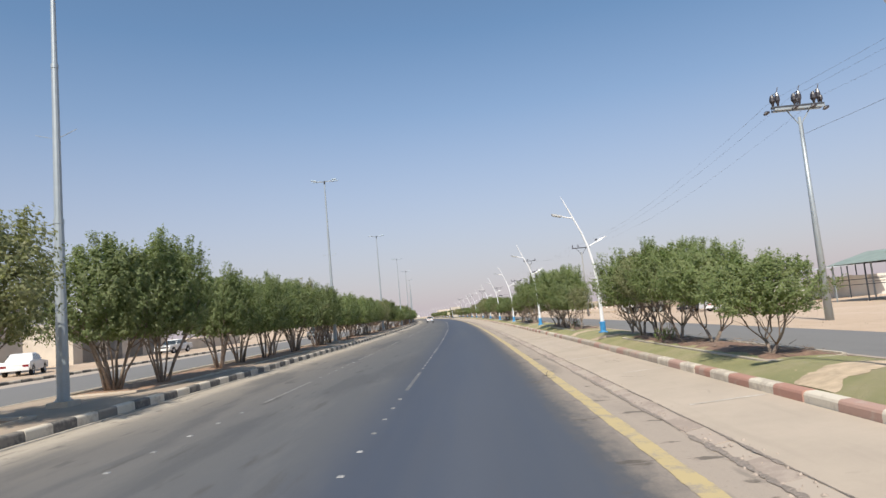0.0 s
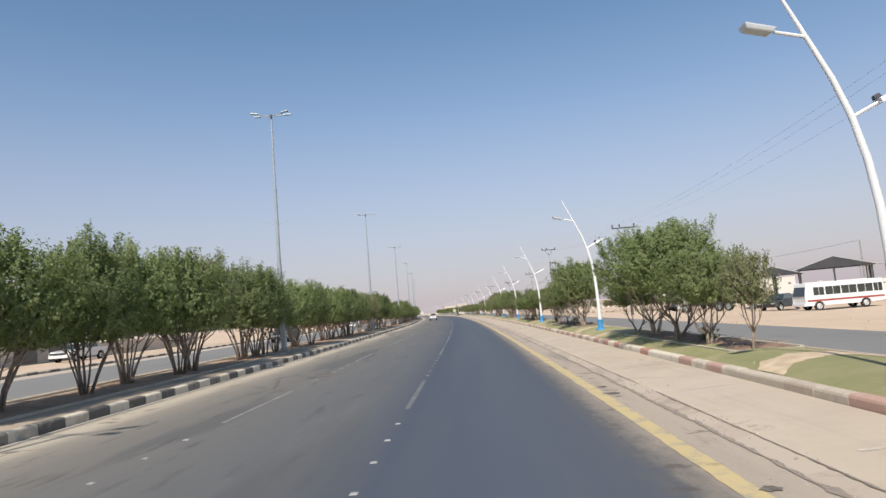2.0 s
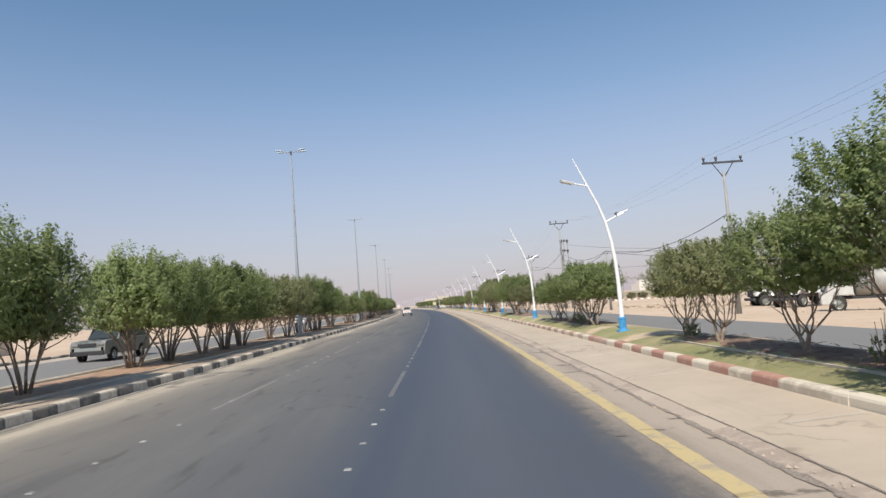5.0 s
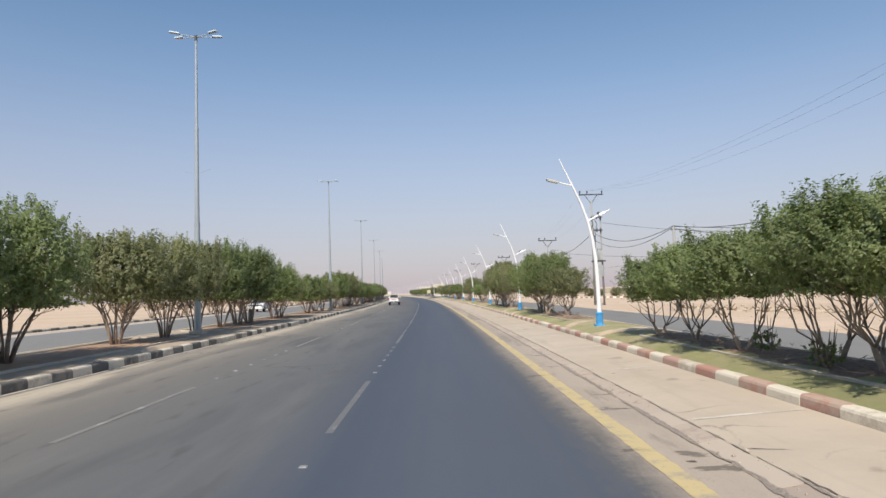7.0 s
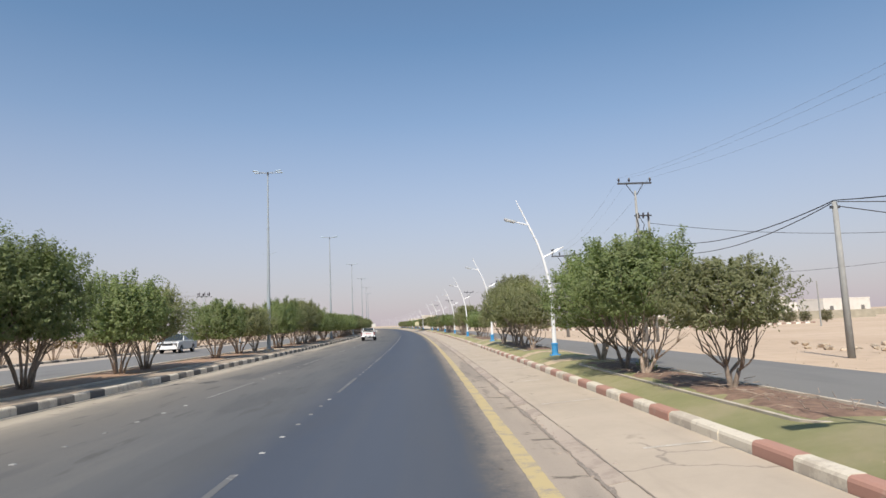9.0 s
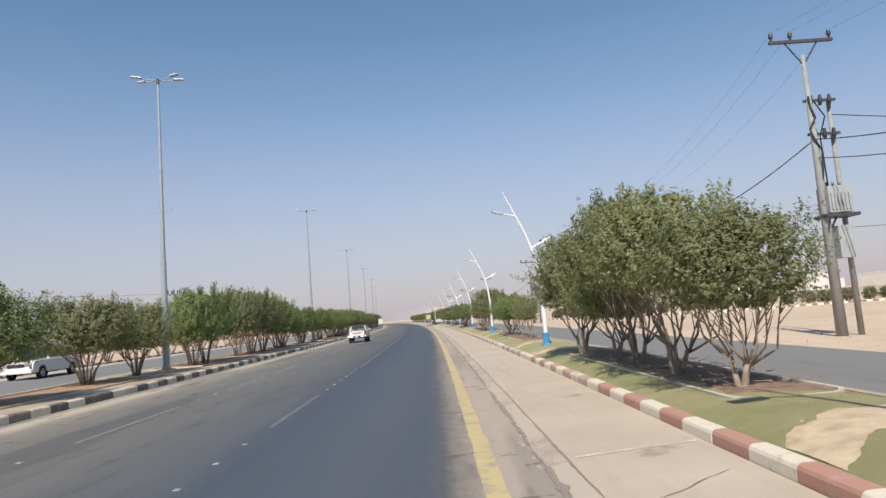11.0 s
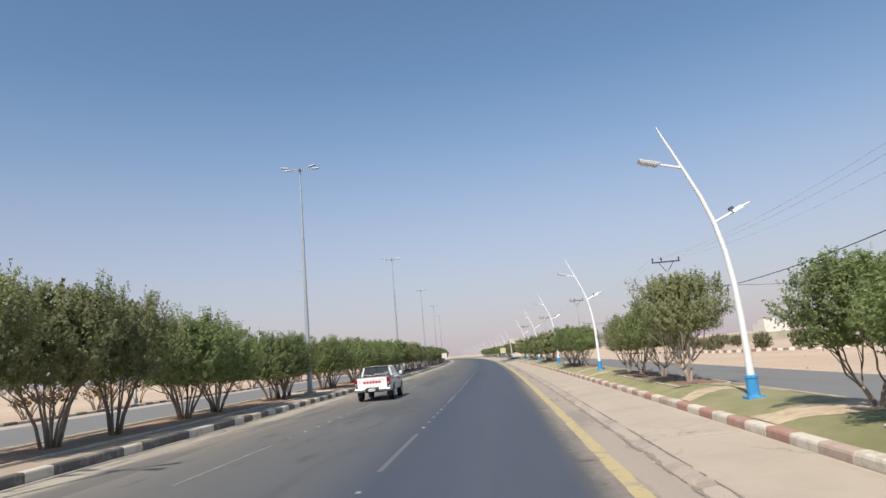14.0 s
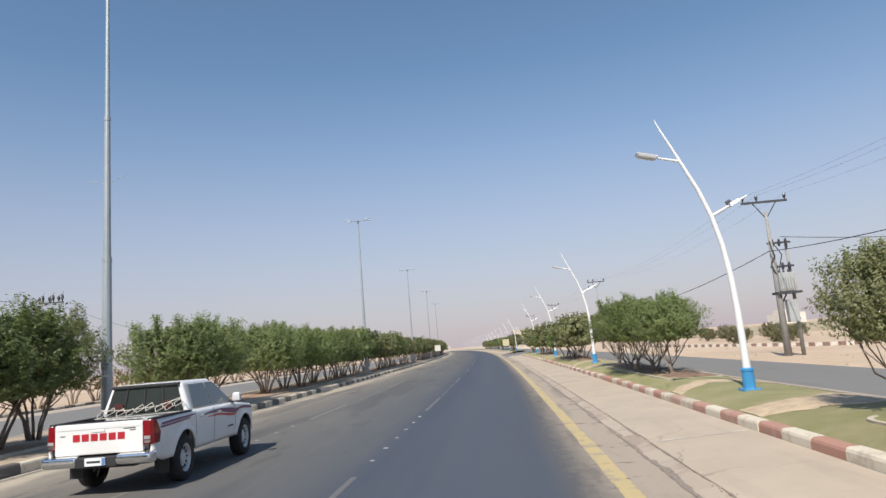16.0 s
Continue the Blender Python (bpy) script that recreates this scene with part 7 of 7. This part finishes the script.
block_house("street_house", -40.5, 44.0, 0.3, -12, (9.0, 10.0, 5.2), "beige two-storey house beyond the far carriageway", RENDER_SAND,
            [("e", -2.5, 0.9, 1.2, 1.3), ("e", 2.2, 0.9, 1.2, 1.3), ("e", -2.5, 3.4, 1.2, 1.2), ("e", 2.2, 3.4, 1.2, 1.2), ("s", 0.0, 3.2, 1.4, 1.2)])
block_house("shop_house", -41.0, 66.0, 0.3, -4, (9.0, 16.0, 3.4), "low beige shop row with dark shutters", RENDER_SAND,
            [("e", -5.5, 0.1, 2.4, 2.3), ("e", -1.8, 0.1, 2.4, 2.3), ("e", 1.9, 0.1, 2.4, 2.3), ("e", 5.6, 0.1, 2.4, 2.3)])
block_house("back_house", -58.0, 30.0, 0.3, 0, (12.0, 12.0, 6.4), "pale two-storey house behind the street house", RENDER_SAND, [("e", -3.0, 3.6, 1.3, 1.3), ("e", 3.0, 3.6, 1.3, 1.3)])


def long_wall(name, Xa, sa, Xb, sb, h, paint, label):
    a, b = bent(Xa, sa, 0.2 if Xa < 0 else -0.2), bent(Xb, sb, 0.2 if Xb < 0 else -0.2)
    d = b - a
    ob = thing(name, Matrix.Translation(a) @ Matrix.Rotation(math.atan2(d.y, d.x), 4, "Z"), label, "wall", "", "structure")
    bm = bmesh.new()
    box(bm, (0, -0.1, -0.6), (d.length, 0.1, h))
    part("wall_panel", bm, paint, ob)
    n = int(d.length / 5)
    me = mesh_of("wall_post", box(bmesh.new(), (-0.17, -0.17, -0.6), (0.17, 0.17, h + 0.12)), paint)
    for k in range(n + 1):
        p = new("wall_post", me)
        p.parent = ob
        p.matrix_basis = pose(d.length * k / n, 0, 0)
    return ob


long_wall("compound_wall", 46.0, 290.0, 118.0, 236.0, 1.5, WALL_DULL, "long low khaki boundary wall far off")
long_wall("lot_wall", 63.0, 227.0, 96.0, 214.0, 1.2, WALL_DULL, "low dull khaki wall behind the small lot trees")
long_wall("yard_wall", -36.0, 74.0, -35.0, 96.0, 1.4, RENDER_SAND, "low beige yard wall beyond the far carriageway")
long_wall("plot_wall", 28.0, 108.0, 80.0, 150.0, 1.0, STONE, "low broken stone wall across the sand")
long_wall("shed_wall", 36.0, 98.0, 53.0, 87.0, 2.0, RENDER_WHITE, "white block wall behind the sheds")
long_wall("yard_fence_wall", 42.0, 82.0, 66.0, 74.0, 2.3, RENDER_WHITE, "white block wall behind the green-roofed shed")


def open_shed(name, X, s, z, turn, size, roof, label, ridge=True):
    """Open-sided stall with posts, rails and a pitched sheet roof."""
    lx, ly, h, rise = size
    ob = thing(name, along(X, s, z, turn), label, "shed", "open sheds on the sand")
    pitch = [(-lx / 2 - 0.4, h), (0, h + rise), (lx / 2 + 0.4, h)] if ridge else [(-lx / 2 - 0.4, h), (lx / 2 + 0.4, h + rise)]
    for (xa, za), (xb, zb) in zip(pitch, pitch[1:]):
        bm = bmesh.new()
        n = 28
        rows = []
        for i in range(n + 1):
            t = i / n
            y = -ly / 2 - 0.4 + (ly + 0.8) * t
            w = 0.03 * (i % 2)
            rows.append([bm.verts.new((xa, y, za + w)), bm.verts.new((xb, y, zb + w))])
        for a, b in zip(rows, rows[1:]):
            bm.faces.new((a[0], a[1], b[1], b[0]))
        sh = part("roof_sheet", bm, roof, ob, "corrugated roof sheet")
        so = sh.modifiers.new("thick", "SOLIDIFY")
        so.thickness = 0.04
    for ix in (-1, 0, 1):
        for iy in range(4):
            y = -ly / 2 + ly * iy / 3
            bm = bmesh.new()
            top = h - 0.05 + (rise * (1 - abs(ix)) if ridge else rise * (ix + 1) / 2)
            box(bm, (ix * lx / 2 - 0.05, y - 0.05, -1.4), (ix * lx / 2 + 0.05, y + 0.05, top))
            part("post", bm, GALV if iy % 2 else DARK_STEEL, ob)
    for ix in (-1, 1):
        for zz in (0.5, 1.0):
            bm = bmesh.new()
            box(bm, (ix * lx / 2 - 0.03, -ly / 2, zz), (ix * lx / 2 + 0.03, ly / 2, zz + 0.07))
            part("rail", bm, DARK_STEEL, ob)
    if ridge:
        for y in (-ly / 2 - 0.38, ly / 2 + 0.36):
            bm = bmesh.new()
            a = [bm.verts.new(p) for p in ((-lx / 2 - 0.35, y, h - 0.02), (lx / 2 + 0.35, y, h - 0.02), (0, y, h + rise - 0.03))]
            b = [bm.verts.new((v.co.x, y + 0.02, v.co.z)) for v in a]
            bm.faces.new(a)
            bm.faces.new(b[::-1])
            for i in range(3):
                bm.faces.new((a[i], b[i], b[(i + 1) % 3], a[(i + 1) % 3]))
            part("gable", bm, SHADOW_CLOTH, ob, "dark gable board")
    return ob


open_shed("open_shed", 41.5, 61.0, 0.6, 10, (9.0, 12.0, 2.6, 1.2), ROOF_GREEN, "open shed with a faded green corrugated roof")
open_shed("open_shed", 43.5, 80.0, 0.7, 4, (10.0, 8.0, 2.4, 0.5), ROOF_SHEET, "open shed with a pale sheet roof", False)
open_shed("open_shed", 30.2, 86.0, -0.3, -30, (4.6, 5.0, 3.1, 0.9), ROOF_SHEET, "open market shed with dark gables", True)
open_shed("open_shed", 35.6, 84.6, -0.3, -30, (6.2, 6.0, 3.4, 1.1), ROOF_SHEET, "open market shed with dark gables", True)

# sign boards near the side road
for X, s, lab in ((1.6, 268.0, "square yellow sign board by the side road"), (-10.9, 281.0, "small white sign board in the median")):
    ob = thing("road_sign", along(X, s, 0.2), lab, "road sign")
    bm = bmesh.new()
    tube(bm, [(0, 0, -0.2), (0, 0, 1.6)], 0.04, 8)
    part("post", bm, GALV, ob)
    bm = bmesh.new()
    box(bm, (-0.55, -0.03, 1.3), (0.55, 0.0, 2.4), 1.0, 0.01)
    part("board", bm, SIGN_YELLOW if X > 0 else RENDER_WHITE, ob)
block_house("gate_house", 9.5, 330.0, 0.2, 0, (5.0, 5.0, 4.6), "orange-beige gate house far along the road", RENDER_SAND, [("s", 0.0, 1.0, 1.2, 1.4)])
block_house("end_house", -9.0, 600.0, 0.0, 0, (11.0, 8.0, 3.0), "pale low building at the far end of the road", RENDER_SAND, [("s", -6.0, 1.0, 2.0, 1.5), ("s", 3.0, 1.0, 2.0, 1.5)])
block_house("end_house", 40.0, 600.0, 0.3, 0, (20.0, 10.0, 6.0), "pale low building at the far end of the road", RENDER_SAND, [("s", -6.0, 1.0, 2.0, 1.5), ("s", 3.0, 1.0, 2.0, 1.5)])
for s in (96.0, 181.0, 205.0):
    ob = thing("marker_post", along(-26.9, s, 0.3), "short white post with a blue foot beyond the far kerb", "post", "marker posts")
    bm = bmesh.new()
    tube(bm, [(0, 0, 0.4), (0, 0, 1.1)], 0.06, 8)
    part("post", bm, RENDER_WHITE, ob)
    bm = bmesh.new()
    tube(bm, [(0, 0, -0.2), (0, 0, 0.4)], 0.075, 8)
    part("foot", bm, BLUE_PAINT, ob)

# planted edge of a side lot
rng = random.Random(9)
for i in range(19):
    t = i / 18
    X = 66 - 43 * t + rng.uniform(-0.5, 0.5)
    s = float(np.interp(-X, (-66, -50, -39, -29, -20), (190.0, 196.0, 201.5, 213.0, 240.0))) + rng.uniform(-1, 1)
    plant("lot_tree", ROUND_KIND, X + 2.0, s, sand_z(X + 2.0) - 0.05, (rng.uniform(1.05, 1.5), rng.uniform(1.3, 1.7)), rng.uniform(0, 360), "small round clipped tree behind the side kerb", "tree", "trees of the side lot")

for X, s, w in ((36.2, 270.0, 1.8), (36.0, 261.0, 2.0), (35.6, 254.0, 1.5), (38.0, 250.0, 1.9), (39.2, 245.5, 1.6)):
    plant("lot_tree", ROUND_KIND, X, s, sand_z(X) - 0.05, (w, 0.95 * w), rng.uniform(0, 360), "wide round dusty tree behind the side kerb", "tree", "trees of the side lot")

# stones and rubble on the sand
stone_meshes = []
for k in range(5):
    bm = bmesh.new()
    bmesh.ops.create_icosphere(bm, subdivisions=1, radius=1.0)
    r2 = random.Random(k)
    for v in bm.verts:
        v.co *= r2.uniform(0.65, 1.1)
        v.co.z *= 0.6
    stone_meshes.append(mesh_of("stone", bm, STONE))
rub = thing("rubble_heap", along(20.0, 104.0, -0.2), "low heap of broken stone and rubble on the sand", "rubble")
inv = rub.matrix_basis.inverted()
for i in range(150):
    X, s = 17.5 + rng.uniform(0, 9), 105 + rng.uniform(0, 14)
    ob = new("stone", stone_meshes[i % 5])
    ob.parent = rub
    r = rng.uniform(0.08, 0.32)
    ob.matrix_basis = inv @ along(X, s, sand_z(X) + 0.3 * rng.random() ** 2, rng.uniform(0, 360)) @ Matrix.Diagonal((r, r, r, 1))
bm = bmesh.new()
r2 = random.Random(77)
for i in range(900):
    X, s = 10.6 + 16 * r2.random() ** 1.5, r2.uniform(10, 215)
    r = 0.02 + 0.10 * r2.random() ** 4
    p = bent(X, s, sand_z(X) + 0.02)
    vs = [bm.verts.new(p + Vector((r * math.cos(a), r * math.sin(a), -0.1))) for a in (0.3, 1.7, 2.9, 4.1, 5.3)]
    t = bm.verts.new(p + Vector((r * 0.2, 0, r * 0.8)))
    for a in range(5):
        bm.faces.new((vs[a], vs[(a + 1) % 5], t))
tagged(part("pebbles", bm, STONE), "scattered pebbles and clods on the sand", "pebbles", "", "stuff")

# ---------------------------------------------------------------- kerb stones


def kerb_stone(name, outline, length, material):
    bm = bmesh.new()
    a = [bm.verts.new((x, 0.0015, z)) for x, z in outline]
    b = [bm.verts.new((x, length - 0.0015, z)) for x, z in outline]
    n = len(outline)
    bm.faces.new(a)
    bm.faces.new(b[::-1])
    for i in range(n):
        bm.faces.new((a[i], b[i], b[(i + 1) % n], a[(i + 1) % n]))
    bmesh.ops.recalc_face_normals(bm, faces=bm.faces[:])
    return mesh_of(name, bm, material)


def kerb_row(name, label, X, s0, s1, length, outline, mats, pattern, far_to=None, z=0.0):
    """Stones laid end to end as pieces of one kerb; the far ones joined into one."""
    ob = thing(name, Matrix(), label, "kerb", "", "structure")
    meshes = [kerb_stone("kerb_stone", outline, length, m) for m in mats]
    r2 = random.Random(len(label))
    n = int((s1 - s0) / length)
    for k in range(n):
        st = new("kerb_stone", meshes[pattern(k, r2)])
        st.parent = ob
        st.matrix_basis = along(X + r2.uniform(-0.008, 0.008), s0 + k * length, z + r2.uniform(-0.006, 0.006), r2.uniform(-0.3, 0.3))
    if far_to:
        bm = bmesh.new()
        s, k = s0 + n * length, n
        while s < far_to:
            j = pattern(k, r2)
            a = [bm.verts.new(bent(X + x, s, z + zz)) for x, zz in outline]
            b = [bm.verts.new(bent(X + x, s + length - 0.01, z + zz)) for x, zz in outline]
            m = len(outline)
            for i in range(m):
                f = bm.faces.new((a[i], b[i], b[(i + 1) % m], a[(i + 1) % m]))
                f.material_index = j
            s, k = s + length, k + 1
        bmesh.ops.recalc_face_normals(bm, faces=bm.faces[:])
        tagged(part("far_stones", bm, mats, ob), kind="stuff")
    return ob


RIGHT_OUT = [(0.0, -0.12), (0.012, 0.250), (0.028, 0.284), (0.062, 0.302), (0.198, 0.305), (0.214, 0.288), (0.214, -0.12)]
LEFT_OUT = [(0.0, -0.12), (-0.012, 0.175), (-0.028, 0.208), (-0.06, 0.225), (-0.19, 0.23), (-0.21, 0.215), (-0.21, -0.12)]
kerb_row("verge_kerb", "kerb of worn red and white painted stones", 2.53, 3.405, GAP0, 0.8475, RIGHT_OUT, [KERB_RED, KERB_WHITE, KERB_FADED, KERB_BARE],
         lambda k, r: (2 if k % 2 == 0 and r.random() < 0.65 else 3) if 15 < k < 33 else 1 if (k + (r.random() < 0.05)) % 2 else (2 if r.random() < (0.3 if k < 16 else 0.8 if k < 42 else 0.55 if k < 58 else 0.2) else 0))
kerb_row("median_kerb", "kerb of worn black and white painted stones", -11.20, 6.11, 226.0, 0.8616, LEFT_OUT, [KERB_BLACK, KERB_WHITE], lambda k, r: (k + (r.random() < 0.06)) % 2, 460)
kerb_row("gutter_kerb", "flush row of grey kerb stones along the asphalt", 0.66, 2.0, 246.0, 0.84, [(0.0, -0.1), (0.006, -0.004), (0.03, 0.006), (0.262, 0.046), (0.27, -0.1)], [KERB_GREY, EDGE_CONCRETE],
         lambda k, r: 0 if r.random() < 0.72 else 1)
kerb_row("far_kerb", "black and white kerb beyond the far carriageway", -25.2, 30.0, 30.5, 0.9, LEFT_OUT, [KERB_BLACK, KERB_WHITE], lambda k, r: k % 2, 330, 0.19)
kerb_row("verge_kerb_beyond", "red and white kerb beyond the side road", 2.53, GAP1, GAP1 + 1, 0.9, RIGHT_OUT, [KERB_RED, KERB_WHITE], lambda k, r: k % 2, 420)
lot = thing("lot_kerb", Matrix(), "brown and white kerb of the side lot", "kerb", "", "structure")
bm = bmesh.new()
pts = [(62.0, 184.0), (50.0, 189.0), (44.0, 191.5), (39.0, 194.5), (33.5, 199.5), (29.0, 206.5), (25.5, 214.0), (22.5, 223.0), (20.6, 232.0), (19.5, 245.0)]
pv = [bent(x, s, sand_z(x) - 0.04) for x, s in pts]
tot, k = 0.0, 0
for a, b in zip(pv, pv[1:]):
    d = b - a
    n = max(1, int(d.length / 0.68))
    u = d.normalized()
    nrm = Vector((-u.y, u.x, 0)) * 0.12
    for i in range(n):
        p, q = a + d * (i / n), a + d * ((i + 0.985) / n)
        vs = [bm.verts.new(c) for c in (p - nrm, q - nrm, q + nrm, p + nrm)] + [bm.verts.new(c + Vector((0, 0, 0.31))) for c in (p - nrm, q - nrm, q + nrm, p + nrm)]
        for ff in ((4, 5, 6, 7), (0, 1, 5, 4), (1, 2, 6, 5), (2, 3, 7, 6), (3, 0, 4, 7)):
            bm.faces.new([vs[j] for j in ff]).material_index = k % 2
        k += 1
tagged(part("far_stones", bm, [KERB_LOT, KERB_FRESH], lot), kind="stuff")
